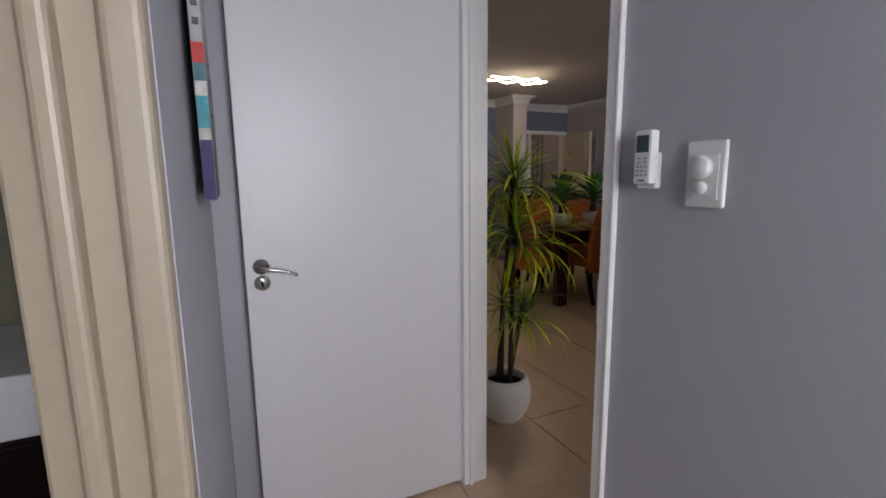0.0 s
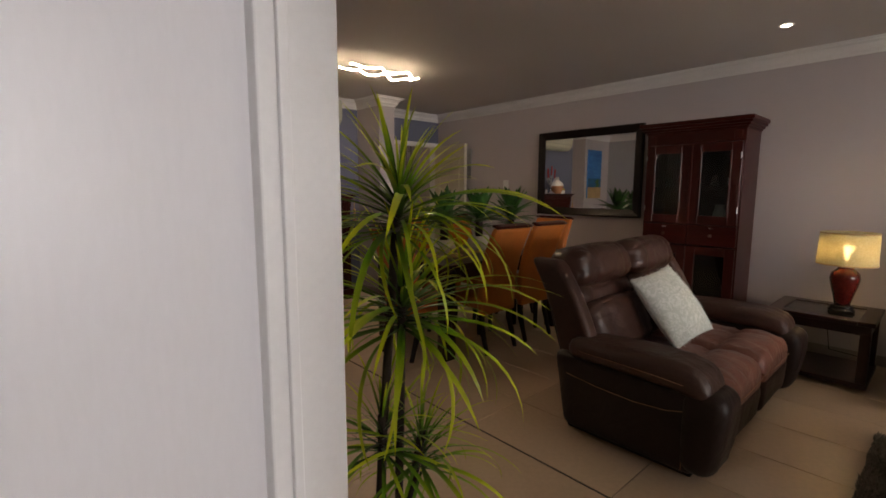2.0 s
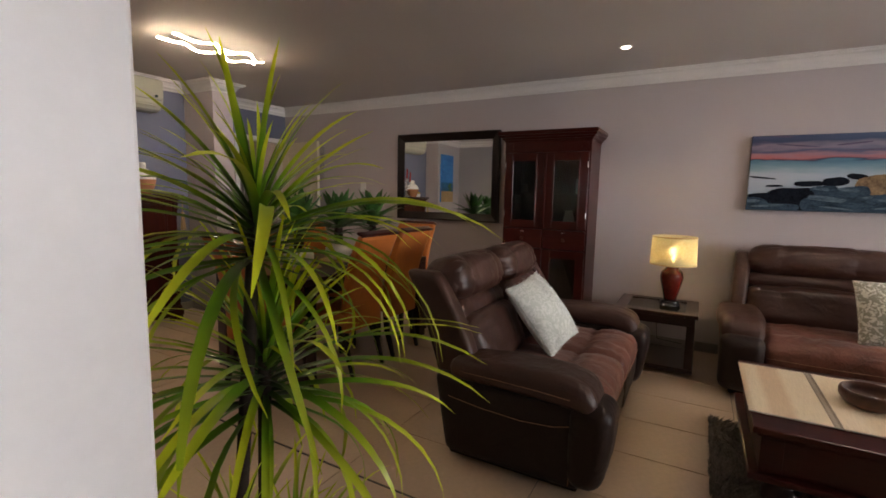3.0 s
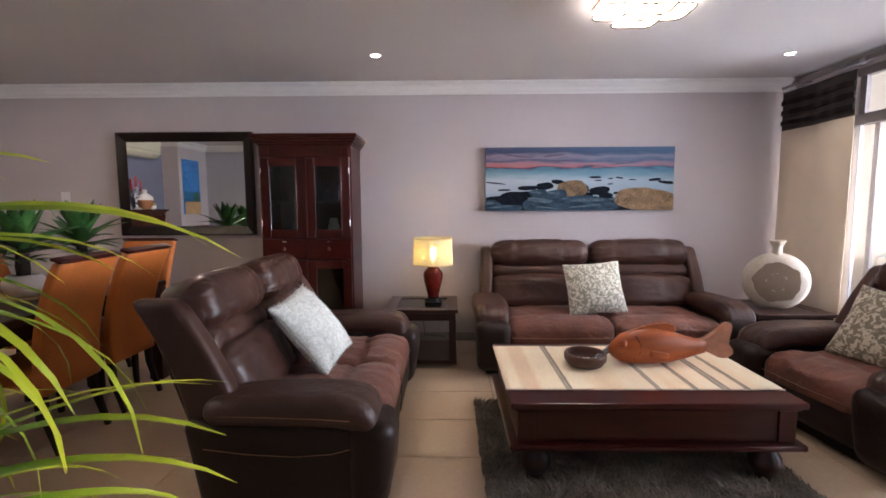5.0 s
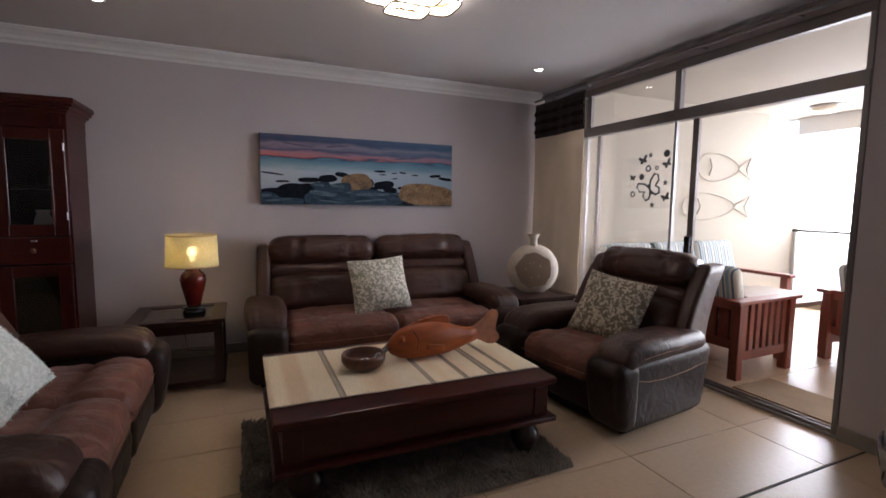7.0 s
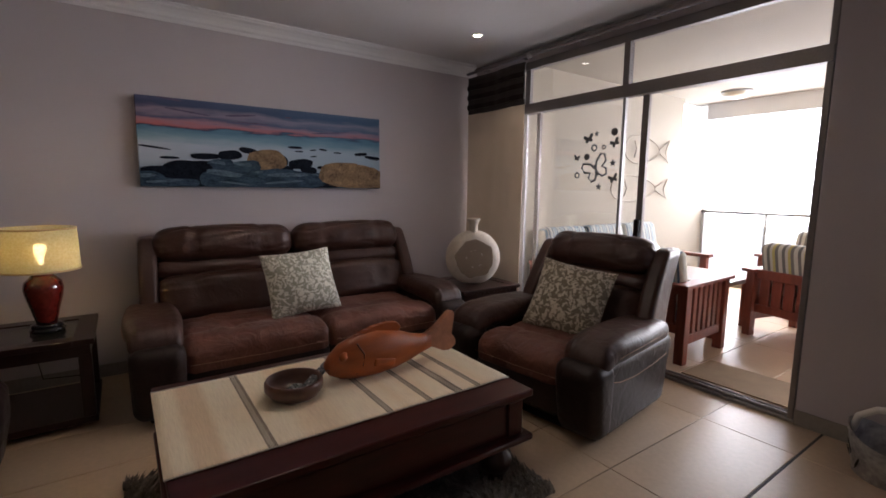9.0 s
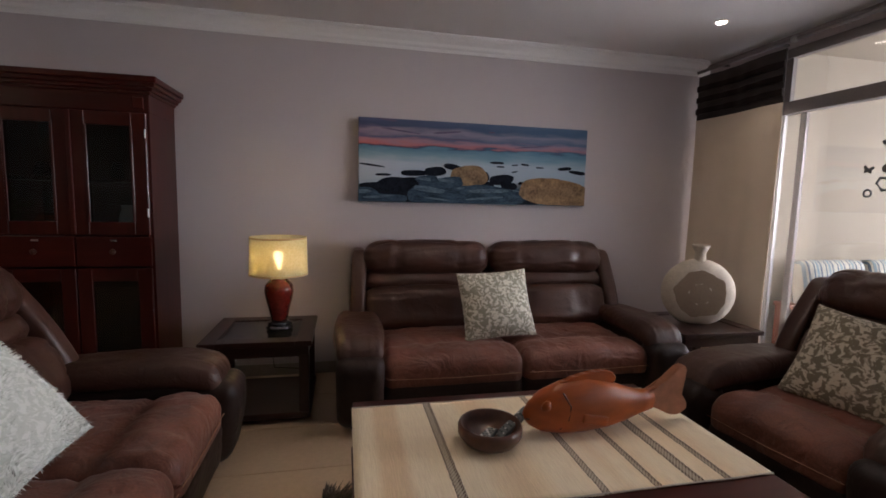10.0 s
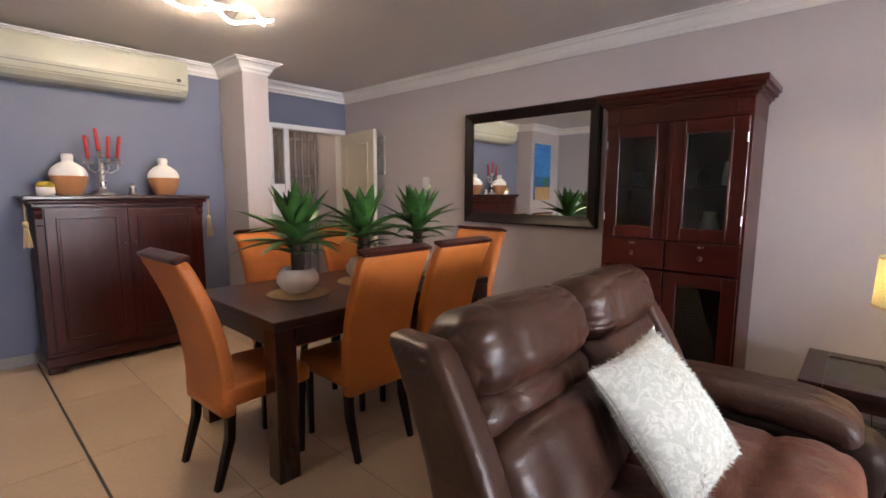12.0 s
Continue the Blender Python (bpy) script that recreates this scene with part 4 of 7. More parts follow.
bm = bmesh.new()
bmesh.ops.create_grid(bm, x_segments=24, y_segments=44, size=0.5)
for v in bm.verts:
    x, y = v.co.x * 0.70, v.co.y * 1.36
    v.co = Vector((x + 0.004 * noise.noise(Vector((y * 9, x * 2, 3))), y, 0.0015 + 0.0015 * noise.noise(Vector((x * 9, y * 9, 1)))))
# pattern runs from the far end
bmesh.ops.translate(bm, verts=bm.verts[:], vec=(0, -0.68, 0))
bmesh.ops.solidify(bm, geom=bm.faces[:], thickness=0.003)
runner = thing("table_runner", pose(3.515, 0.32 + 0.68, 0.4185), "cream woven table runner with brown stripes on the coffee table", "table runner")
part("cloth", bm, runner_mat(), runner, "", True)
for x in (-0.349, 0.349):
    part("hem", tube([(x + 0.004 * noise.noise(Vector(((j / 20 - 0.5) * 12.2, x * 2, 3))), -1.36 * j / 20, 0.002) for j in range(21)], 0.0028, 5), M["vase"], runner)

# carved fish
fish = thing("carved_fish", pose(3.535, 0.075, 0.4215, 0, 0, -88) @ Matrix.Scale(1.07, 4), "carved orange wooden fish lying on the runner", "ornament")
# local x runs from nose (-) to tail (+)
bm = bmesh.new()
rings = []
prof = [(-0.285, 0.014, 0.082), (-0.265, 0.042, 0.084), (-0.22, 0.074, 0.090), (-0.15, 0.094, 0.096), (-0.05, 0.099, 0.099), (0.04, 0.086, 0.094), (0.12, 0.062, 0.088), (0.18, 0.045, 0.090), (0.225, 0.040, 0.096)]
for x, r, zc in prof:
    rings.append([bm.verts.new((x, 0.62 * r * math.cos(2 * math.pi * k / 20), zc + r * math.sin(2 * math.pi * k / 20))) for k in range(20)])
for a, b in zip(rings, rings[1:]):
    for k in range(20):
        bm.faces.new((a[k], a[(k + 1) % 20], b[(k + 1) % 20], b[k]))
bm.faces.new(rings[0])
bm.faces.new(rings[-1][::-1])
body = part("body", bm, M["fish"], fish, "", True)
tail = prism([(0.19, 0.075), (0.25, 0.066), (0.30, 0.032), (0.345, 0.028), (0.378, 0.05), (0.375, 0.08), (0.34, 0.108), (0.362, 0.16), (0.368, 0.205), (0.352, 0.222), (0.325, 0.215), (0.275, 0.165), (0.235, 0.135), (0.19, 0.128)], -0.018, 0.018)
bmesh.ops.bevel(tail, geom=tail.edges[:], offset=0.006, segments=2, affect="EDGES")
part("tail_fin", tail, M["fish_tail"], fish, "paler carved tail fin")
fin = prism([(-0.17, 0.172), (-0.15, 0.192), (-0.13, 0.190), (-0.11, 0.206), (-0.09, 0.203), (-0.07, 0.215), (-0.05, 0.211), (-0.03, 0.221), (-0.01, 0.215), (0.01, 0.222), (0.03, 0.213), (0.05, 0.214), (0.07, 0.19), (0.05, 0.165), (-0.1, 0.17)], -0.012, 0.012)
bmesh.ops.bevel(fin, geom=fin.edges[:], offset=0.004, segments=1, affect="EDGES")
part("back_fin", fin, M["fish"], fish)
for s in (-1, 1):
    part("eye", moved(lathe([(0, 0), (0.022, 0), (0.02, 0.006), (0.012, 0.008), (0.009, 0.013), (0, 0.015)], 18), Matrix.Translation((-0.215, s * 0.035, 0.118)) @ pose(0, 0, 0, -90 * s)), M["fish"], fish, "", True)
    part("carved_line", tube([(-0.16, s * 0.042, 0.165), (-0.135, s * 0.056, 0.12), (-0.14, s * 0.055, 0.075), (-0.165, s * 0.04, 0.035)], 0.0035, 5), M["fish_line"], body)
    part("side_fin", moved(rounded(0.10, 0.012, 0.035, 0.006, 5), Matrix.Translation((-0.04, s * 0.058, 0.065)) @ pose(0, 0, 0, 0, 12, 0)), M["fish"], fish, "", True)
    part("carved_line", tube([(-0.283, s * 0.012, 0.07), (-0.25, s * 0.027, 0.073)], 0.003, 5), M["fish_line"], body)

# bowl with remotes
bowl = thing("wooden_bowl", pose(3.505, 0.515, 0.4215), "dark turned wooden bowl on the runner", "bowl")
part("body", lathe([(0, 0), (0.075, 0), (0.095, 0.012), (0.115, 0.04), (0.116, 0.066), (0.110, 0.078), (0.103, 0.076), (0.100, 0.05), (0.085, 0.02), (0, 0.015)], 36), M["bowl"], bowl, "", True)


def remote(name, m, length, width, label, rows=7):
    top = thing(name, m, label, "remote control")
    part("body", box(-width / 2, width / 2, -length / 2, length / 2, 0, 0.016, 0.005), M["grey_plastic"], top)
    for r in range(rows):
        for c in range(3):
            y = -length / 2 + 0.018 + r * (length - 0.036) / rows
            x = (c - 1) * width * 0.28
            part("button", box(x - 0.004, x + 0.004, y - 0.003, y + 0.003, 0.016, 0.018, 0.001, 1), M["lcd"] if (r + c) % 3 else M["plastic"], top)
    return top


remote("remote_control", pose(3.525, 0.445, 0.462, 0, 0, 195) @ pose(0, 0.03, 0, 33), 0.17, 0.044, "black remote control leaning in the bowl")
remote("remote_control", pose(3.49, 0.535, 0.443, 3, 4, 50), 0.15, 0.04, "dark remote control lying in the bowl")

# rug: a pile sheet with many short tufts
rug = thing("rug", pose(3.41, 0.365, 0), "dark grey-brown shaggy rug under the coffee table", "rug", "", "")
part("backing", box(-0.53, 0.53, -0.745, 0.745, 0.004, 0.014, 0.003, 1), M["rug"], rug)
rr = random.Random(5)
vs, fs = [], []
for i in range(15000):
    x, y = rr.uniform(-0.54, 0.54), rr.uniform(-0.755, 0.755)
    a, h, lean = rr.uniform(0, 6.28), rr.uniform(0.013, 0.027), rr.uniform(0.012, 0.038)
    flow = noise.noise(Vector((x * 4, y * 4, 2))) * 3
    dx, dy = math.cos(a) * 0.004, math.sin(a) * 0.004
    lx, ly = lean * math.cos(flow), lean * math.sin(flow)
    k = len(vs)
    vs += [(x - dx, y - dy, 0.012), (x + dx, y + dy, 0.012), (x + dx + lx * 0.6, y + dy + ly * 0.6, 0.012 + h * 0.7), (x - dx + lx * 0.6, y - dy + ly * 0.6, 0.012 + h * 0.7), (x + lx, y + ly, 0.012 + h)]
    fs += [(k, k + 1, k + 2, k + 3), (k + 3, k + 2, k + 4)]
me = bpy.data.meshes.new("shag")
me.from_pydata(vs, [], fs)
me.materials.append(M["rug"])
pile = new("shag", me)
pile.parent = rug
tagged(pile, "", "", "", "stuff")


def side_table(m, label, glass=True):
    t = thing("side_table", m, label, "side table", "side tables")
    w, d = 0.58, 0.60
    for x in (-1, 1):
        for y in (-1, 1):
            part("leg", box(x * (w / 2 - 0.045) - 0.028, x * (w / 2 - 0.045) + 0.028, y * (d / 2 - 0.045) - 0.028, y * (d / 2 - 0.045) + 0.028, 0.05, 0.40, 0.003), M["dark_wood"], t)
    top = part("top_frame", box(-w / 2, w / 2, -d / 2, -d / 2 + 0.09, 0.455, 0.485, 0.004), M["dark_wood"], t)
    part("top_frame", box(-w / 2, w / 2, d / 2 - 0.09, d / 2, 0.455, 0.485, 0.004), M["dark_wood"], t)
    part("top_frame", box(-w / 2, -w / 2 + 0.09, -d / 2 + 0.09, d / 2 - 0.09, 0.455, 0.485, 0.004), M["dark_wood"], t)
    part("top_frame", box(w / 2 - 0.09, w / 2, -d / 2 + 0.09, d / 2 - 0.09, 0.455, 0.485, 0.004), M["dark_wood"], t)
    part("glass_top" if glass else "top_panel", box(-w / 2 + 0.088, w / 2 - 0.088, -d / 2 + 0.088, d / 2 - 0.088, 0.472, 0.48), M["smoke_glass"] if glass else M["dark_wood"], t)
    part("apron", box(-w / 2 + 0.02, w / 2 - 0.02, -d / 2 + 0.02, d / 2 - 0.02, 0.39, 0.452, 0.003), M["dark_wood"], t)
    part("shelf", box(-w / 2 + 0.01, w / 2 - 0.01, -d / 2 + 0.01, d / 2 - 0.01, 0.03, 0.065, 0.004), M["dark_wood"], t)
    return t


side_table(pose(4.90, 1.51, 0), "dark mahogany side table with inset glass top and lower shelf")
side_table(pose(4.72, -1.37, 0), "dark mahogany side table under the round vase", False)

# table lamp
lampt = thing("table_lamp", pose(4.90, 1.42, 0.486), "red glazed table lamp with a lit cream drum shade", "table lamp")
part("foot", lathe([(0, 0), (0.075, 0), (0.078, 0.01), (0.07, 0.018), (0.066, 0.03), (0.072, 0.036), (0.05, 0.046), (0, 0.046)], 32), M["black"], lampt, "black turned foot", True)
part("body", lathe([(0, 0.045), (0.045, 0.047), (0.05, 0.07), (0.062, 0.12), (0.08, 0.19), (0.087, 0.235), (0.08, 0.272), (0.055, 0.298), (0.045, 0.31), (0.056, 0.325), (0, 0.328)], 36), M["lamp_red"], lampt, "dark red glazed body", True)
part("shade", lathe([(0.170, 0.335), (0.163, 0.56), (0.160, 0.56), (0.167, 0.335), (0.170, 0.335)], 48), M["shade"], lampt, "cream fabric drum shade", True)
part("shade_ring", lathe([(0.171, 0.332), (0.1725, 0.337), (0.1715, 0.343), (0.169, 0.337), (0.171, 0.332)], 48), M["mat_straw"], lampt, "", True)
part("shade_ring", lathe([(0.164, 0.552), (0.1655, 0.557), (0.164, 0.562), (0.1605, 0.557), (0.164, 0.552)], 48), M["mat_straw"], lampt, "", True)
part("bulb", moved(lathe([(0, 0.0), (0.012, 0.0), (0.014, 0.03), (0.028, 0.065), (0.03, 0.085), (0.02, 0.105), (0, 0.112)], 18), Matrix.Translation((0, 0, 0.365))), glow("bulb_glow", (1.0, 0.70, 0.30), 20), lampt, "lit bulb", True)
part("stem", tube([(0, 0, 0.325), (0, 0, 0.37)], 0.008, 8), M["steel"], lampt, "", True)
part("cord", tube([(0.06, 0.03, 0.006), (0.2, 0.1, -0.0), (0.32, 0.12, -0.03), (0.4, 0.12, -0.2), (0.46, 0.1, -0.42), (0.47, -0.1, -0.44)], 0.0035, 6), M["black"], lampt, "black power cord", True)
lamp("table_lamp_bulb", "POINT", Matrix.Translation((4.90, 1.42, 0.486 + 0.44)), 0.58, (1.0, 0.70, 0.36), 0.03)

# round flat vase
vase = thing("round_vase", pose(4.68, -1.352, 0.487, 0, 0, -28), "round flat sand-plaster vase with a brown clay centre", "vase")


def disc_body(r, t):
    prof = [(0, t / 2)] + [(r * s, t / 2 * math.sqrt(max(0, 1 - s ** 3.2))) for s in (0.3, 0.6, 0.8, 0.9, 0.96, 0.99)] + [(r, 0)] + [(r * s, -t / 2 * math.sqrt(max(0, 1 - s ** 3.2))) for s in (0.99, 0.96, 0.9, 0.8, 0.6, 0.3)] + [(0, -t / 2)]
    return moved(lathe(prof, 44), pose(0, 0, 0, 0, 90, 0))


vb = disc_body(0.232, 0.17)
for v in vb.verts:
    v.co.z = max(v.co.z, -0.215)
part("body", moved(vb, Matrix.Translation((0, 0, 0.215))), M["vase"], vase, "", True)
part("neck", moved(lathe([(0.04, 0.425), (0.036, 0.46), (0.034, 0.49), (0.05, 0.525), (0.058, 0.54), (0.052, 0.545), (0.035, 0.52), (0.0, 0.50)], 28), Matrix.Identity(4)), M["vase"], vase, "", True)
for s in (-1, 1):
    bm = bmesh.new()
    n = 48
    c = bm.verts.new((s * 0.089, 0, 0.215))
    ring = []
    for i in range(n):
        a = 2 * math.pi * i / n
        r = 0.158 * (1 + 0.035 * math.sin(5 * a + 1) + 0.025 * math.sin(8 * a) + 0.02 * math.sin(13 * a))
        ring.append(bm.verts.new((s * (0.0865 - 0.02 * (r / 0.232) ** 2.2), r * math.cos(a), 0.215 + r * math.sin(a))))
    for i in range(n):
        bm.faces.new((c, ring[i], ring[(i + 1) % n]))
    part("clay_centre", bm, M["vase_centre"], vase, "smooth brown clay panel", True)


# picture over the sofa: canvas with painted sky, sea and stones
PY0, PY1, PZ0, PZ1 = 0.935, -0.828, 1.268, 1.860
PW, PH = PY0 - PY1, PZ1 - PZ0


def seascape_mat():
    m = bpy.data.materials.new("seascape_print")
    m.use_nodes = True
    n, l = m.node_tree.nodes, m.node_tree.links
    b = n["Principled BSDF"]
    tc, sep, mp, noi = n.new("ShaderNodeTexCoord"), n.new("ShaderNodeSeparateXYZ"), n.new("ShaderNodeMapping"), n.new("ShaderNodeTexNoise")
    l.new(tc.outputs["Object"], sep.inputs[0])
    mp.inputs["Scale"].default_value = (1, 2.2, 16)
    l.new(tc.outputs["Object"], mp.inputs["Vector"])
    noi.inputs["Scale"].default_value, noi.inputs["Detail"].default_value = 1.6, 6
    l.new(mp.outputs["Vector"], noi.inputs["Vector"])
    ma = n.new("ShaderNodeMath")
    ma.operation = "MULTIPLY_ADD"
    ma.inputs[1].default_value = 0.10
    l.new(noi.outputs["Fac"], ma.inputs[0])
    l.new(sep.outputs[2], ma.inputs[2])
    sc = n.new("ShaderNodeMapRange")
    sc.inputs["From Min"].default_value, sc.inputs["From Max"].default_value = 0.05, PH + 0.05
    l.new(ma.outputs[0], sc.inputs["Value"])
    ramp = n.new("ShaderNodeValToRGB")
    stops = [(0.0, (0.05, 0.12, 0.18)), (0.12, (0.20, 0.33, 0.42)), (0.28, (0.60, 0.68, 0.74)), (0.47, (0.66, 0.72, 0.77)), (0.58, (0.30, 0.47, 0.55)), (0.662, (0.13, 0.29, 0.38)),
             (0.675, (0.06, 0.05, 0.10)), (0.70, (0.72, 0.20, 0.17)), (0.74, (0.58, 0.27, 0.29)), (0.785, (0.13, 0.12, 0.20)), (0.85, (0.40, 0.30, 0.36)), (0.92, (0.08, 0.09, 0.17)), (1.0, (0.12, 0.13, 0.22))]
    e = ramp.color_ramp.elements
    while len(e) < len(stops):
        e.new(0.5)
    for i, (p, c) in enumerate(stops):
        e[i].position, e[i].color = p, (c[0] * 0.72, c[1] * 0.72, c[2] * 0.75, 1)
    l.new(sc.outputs[0], ramp.inputs["Fac"])
    # bluer towards one side of the sky
    mr, mix = n.new("ShaderNodeMapRange"), n.new("ShaderNodeMix")
    mr.inputs["From Min"].default_value, mr.inputs["From Max"].default_value = 0.2, -PW
    mr.inputs["To Max"].default_value = 0.42
    l.new(sep.outputs[1], mr.inputs["Value"])
    mix.data_type = "RGBA"
    l.new(mr.outputs[0], mix.inputs["Factor"])
    l.new(ramp.outputs["Color"], mix.inputs[6])
    mix.inputs[7].default_value = (0.10, 0.24, 0.38, 1)
    l.new(mix.outputs[2], b.inputs["Base Color"])
    b.inputs["Roughness"].default_value, b.inputs["Specular IOR Level"].default_value = 0.8, 0.1
    return m


pic = thing("seascape_canvas", pose(EX - 0.045, PY0, PZ0), "wide canvas print of a rocky shore at sunset", "picture")
part("canvas", box(0.0, 0.044, -PW, 0, 0, PH, 0.003, 1), seascape_mat(), pic, "printed canvas of sea and sunset sky")


def stone_blob(u, v, w, h, material, k, seed, tilt=0.0):
    """A painted stone: a flat uneven outline on the canvas, u to the right and v up, clipped to the canvas."""
    bm = bmesh.new()
    x = -0.0006 * k
    pts = []
    for i in range(22):
        a = 2 * math.pi * i / 22
        f = 1 + 0.16 * noise.noise(Vector((math.cos(a) * 1.3 + seed, math.sin(a) * 1.3, seed * 2.3)))
        du, dv = w / 2 * math.copysign(abs(math.cos(a)) ** 0.8, math.cos(a)) * f, h / 2 * math.copysign(abs(math.sin(a)) ** 0.75, math.sin(a)) * f
        cu, cv = u + du * math.cos(tilt) - dv * math.sin(tilt), v + du * math.sin(tilt) + dv * math.cos(tilt)
        pts.append(bm.verts.new((x, -min(PW - 0.003, max(0.003, cu)), min(PH, max(0.003, cv)))))
    bm.faces.new(pts)
    part("painted_stone", bm, material, pic)


sm = mat("painted_blue_stone", (0.06, 0.10, 0.145), 0.85, var=0.3, big=14, small=70, bump=0, dark=(0.006, 0.014, 0.026), stretch=(1, 0.7, 2.2), spec=0.1)
sd_ = mat("painted_dark_stone", (0.012, 0.016, 0.026), 0.85, var=0.3, big=14, small=70, bump=0, dark=(0.002, 0.003, 0.006), spec=0.1)
sb_ = mat("painted_tan_stone", (0.33, 0.22, 0.125), 0.85, var=0.3, big=14, small=60, bump=0, dark=(0.09, 0.06, 0.042), spec=0.1)
sl_ = mat("painted_pale_edge", (0.14, 0.20, 0.25), 0.85, var=0.3, big=20, small=80, bump=0, dark=(0.03, 0.05, 0.075), stretch=(1, 0.6, 3), spec=0.1)
# stones and streaks as shares of the canvas: across, up, width, height
rocks = [(0.05, 0.13, 0.16, 0.20, sd_), (0.17, 0.10, 0.20, 0.22, sm), (0.235, 0.22, 0.13, 0.14, sd_), (0.42, 0.10, 0.20, 0.22, sm), (0.51, 0.21, 0.13, 0.15, sd_), (0.66, 0.13, 0.15, 0.17, sm), (0.36, 0.17, 0.12, 0.16, sd_), (0.69, 0.05, 0.18, 0.10, sd_), (0.27, 0.05, 0.18, 0.10, sd_), (0.20, 0.275, 0.09, 0.06, sd_),
         (0.385, 0.455, 0.07, 0.075, sd_), (0.225, 0.36, 0.11, 0.075, sd_), (0.315, 0.39, 0.09, 0.11, sd_), (0.525, 0.345, 0.05, 0.13, sd_), (0.46, 0.345, 0.16, 0.26, sb_), (0.605, 0.315, 0.11, 0.125, sd_), (0.64, 0.24, 0.075, 0.095, sd_),
         (0.695, 0.275, 0.03, 0.04, sd_), (0.278, 0.26, 0.10, 0.16, sm), (0.155, 0.185, 0.185, 0.24, sd_), (0.375, 0.245, 0.12, 0.17, sm), (0.444, 0.17, 0.10, 0.11, sm), (0.03, 0.09, 0.10, 0.16, sm), (0.31, 0.11, 0.22, 0.26, sm),
         (0.096, 0.04, 0.20, 0.11, sm), (0.572, 0.12, 0.29, 0.21, sm), (0.345, 0.03, 0.19, 0.09, sm), (0.56, 0.05, 0.27, 0.11, sm), (0.87, 0.15, 0.36, 0.36, sb_), (0.82, 0.33, 0.11, 0.05, sb_)]
streaks = [(0.585, 0.525, 0.065, 0.03), (0.665, 0.505, 0.03, 0.018), (0.712, 0.515, 0.04, 0.024), (0.78, 0.485, 0.04, 0.018), (0.90, 0.485, 0.065, 0.045), (0.96, 0.44, 0.085, 0.05), (0.60, 0.477, 0.04, 0.018), (0.665, 0.42, 0.03, 0.018),
           (0.05, 0.44, 0.11, 0.022), (0.10, 0.33, 0.065, 0.03), (0.364, 0.87, 0.12, 0.022), (0.11, 0.985, 0.085, 0.02), (0.556, 0.90, 0.03, 0.014), (0.745, 0.745, 0.18, 0.014), (0.17, 0.86, 0.16, 0.018), (0.40, 0.79, 0.14, 0.014)]
sk_ = mat("painted_cloud", (0.15, 0.12, 0.19), 0.85, var=0.2, big=14, small=60, bump=0, spec=0.1)
blobs = [(u, v, w, h, sk_ if v > 0.6 else sd_) for u, v, w, h in streaks]
for u, v, w, h, mt in rocks:
    blobs.append((u, v, w, h, mt))
    if mt is sm:
        blobs.append((u - 0.1 * w, v + 0.22 * h, w * 0.62, h * 0.26, sl_))
blobs = [(u * PW, v * PH, w * PW, h * PH, mt) for u, v, w, h, mt in blobs]
for i, (u, v, w, h, mt) in enumerate(blobs):
    stone_blob(u, v, w, h, mt, 1 + i * 0.35, i * 1.7, 0.12 * math.sin(i * 2.1))

# framed mirror
mir = thing("wall_mirror", pose(EX, 3.787, 1.537), "large wall mirror in a dark espresso wooden frame", "mirror")
HW, HH, FW = 0.647, 0.487, 0.088
part("mirror_glass", box(-0.024, -0.02, -HW + FW - 0.01, HW - FW + 0.01, -HH + FW - 0.01, HH - FW + 0.01), M["mirror"], mir, "clear silvered mirror glass")
part("backing", box(-0.0195, 0.0, -HW + 0.02, HW - 0.02, -HH + 0.02, HH - 0.02), M["frame_wood"], mir)


def frame_bar(a, b, wide, axis):
    prof = [(-0.046, 0.0), (-0.050, 0.012), (-0.044, 0.03), (-0.036, wide * 0.62), (-0.032, wide * 0.8), (-0.024, wide), (0, wide), (0, 0)]
    bm = bmesh.new()
    e0, e1 = [], []
    for x, w in prof:
        if axis == "z":
            s = 1 if a < 0 else -1
            e0.append(bm.verts.new((x, a + s * w, b[0] + w)))
            e1.append(bm.verts.new((x, a + s * w, b[1] - w)))
        else:
            s = 1 if a < 0 else -1
            e0.append(bm.verts.new((x, b[0] + w, a + s * w)))
            e1.append(bm.verts.new((x, b[1] - w, a + s * w)))
    bm.faces.new(e0)
    bm.faces.new(e1[::-1])
    for i in range(len(e0)):
        j = (i + 1) % len(e0)
        bm.faces.new((e0[i], e1[i], e1[j], e0[j]))
    return bm


for a in (-HW, HW):
    part("frame_side", frame_bar(a, (-HH, HH), FW, "z"), M["frame_wood"], mir)
for a in (-HH, HH):
    part("frame_side", frame_bar(a, (-HW, HW), FW, "y"), M["frame_wood"], mir)


def panel_frame(parent, name, x, y0, y1, z0, z1, bar, material, depth=0.022):
    """Four bars round an opening in a front that faces -x."""
    first = part(name, box(x - depth, x, y0, y0 + bar, z0, z1, 0.003, 1), material, parent)
    part("stile", box(x - depth, x, y1 - bar, y1, z0, z1, 0.003, 1), material, first)
    part("rail", box(x - depth, x, y0 + bar, y1 - bar, z0, z0 + bar, 0.003, 1), material, first)
    part("rail", box(x - depth, x, y0 + bar, y1 - bar, z1 - bar, z1, 0.003, 1), material, first)
    return first


def knob(parent, x, y, z, material, r=0.016):
    k = moved(lathe([(0, 0), (r * 0.6, 0), (r * 0.4, 0.008), (r * 0.55, 0.014), (r, 0.02), (r * 0.9, 0.028), (0, 0.031)], 18), Matrix.Translation((x, y, z)) @ pose(0, 0, 0, 0, -90, 0))
    part("knob", k, material, parent, "", True)


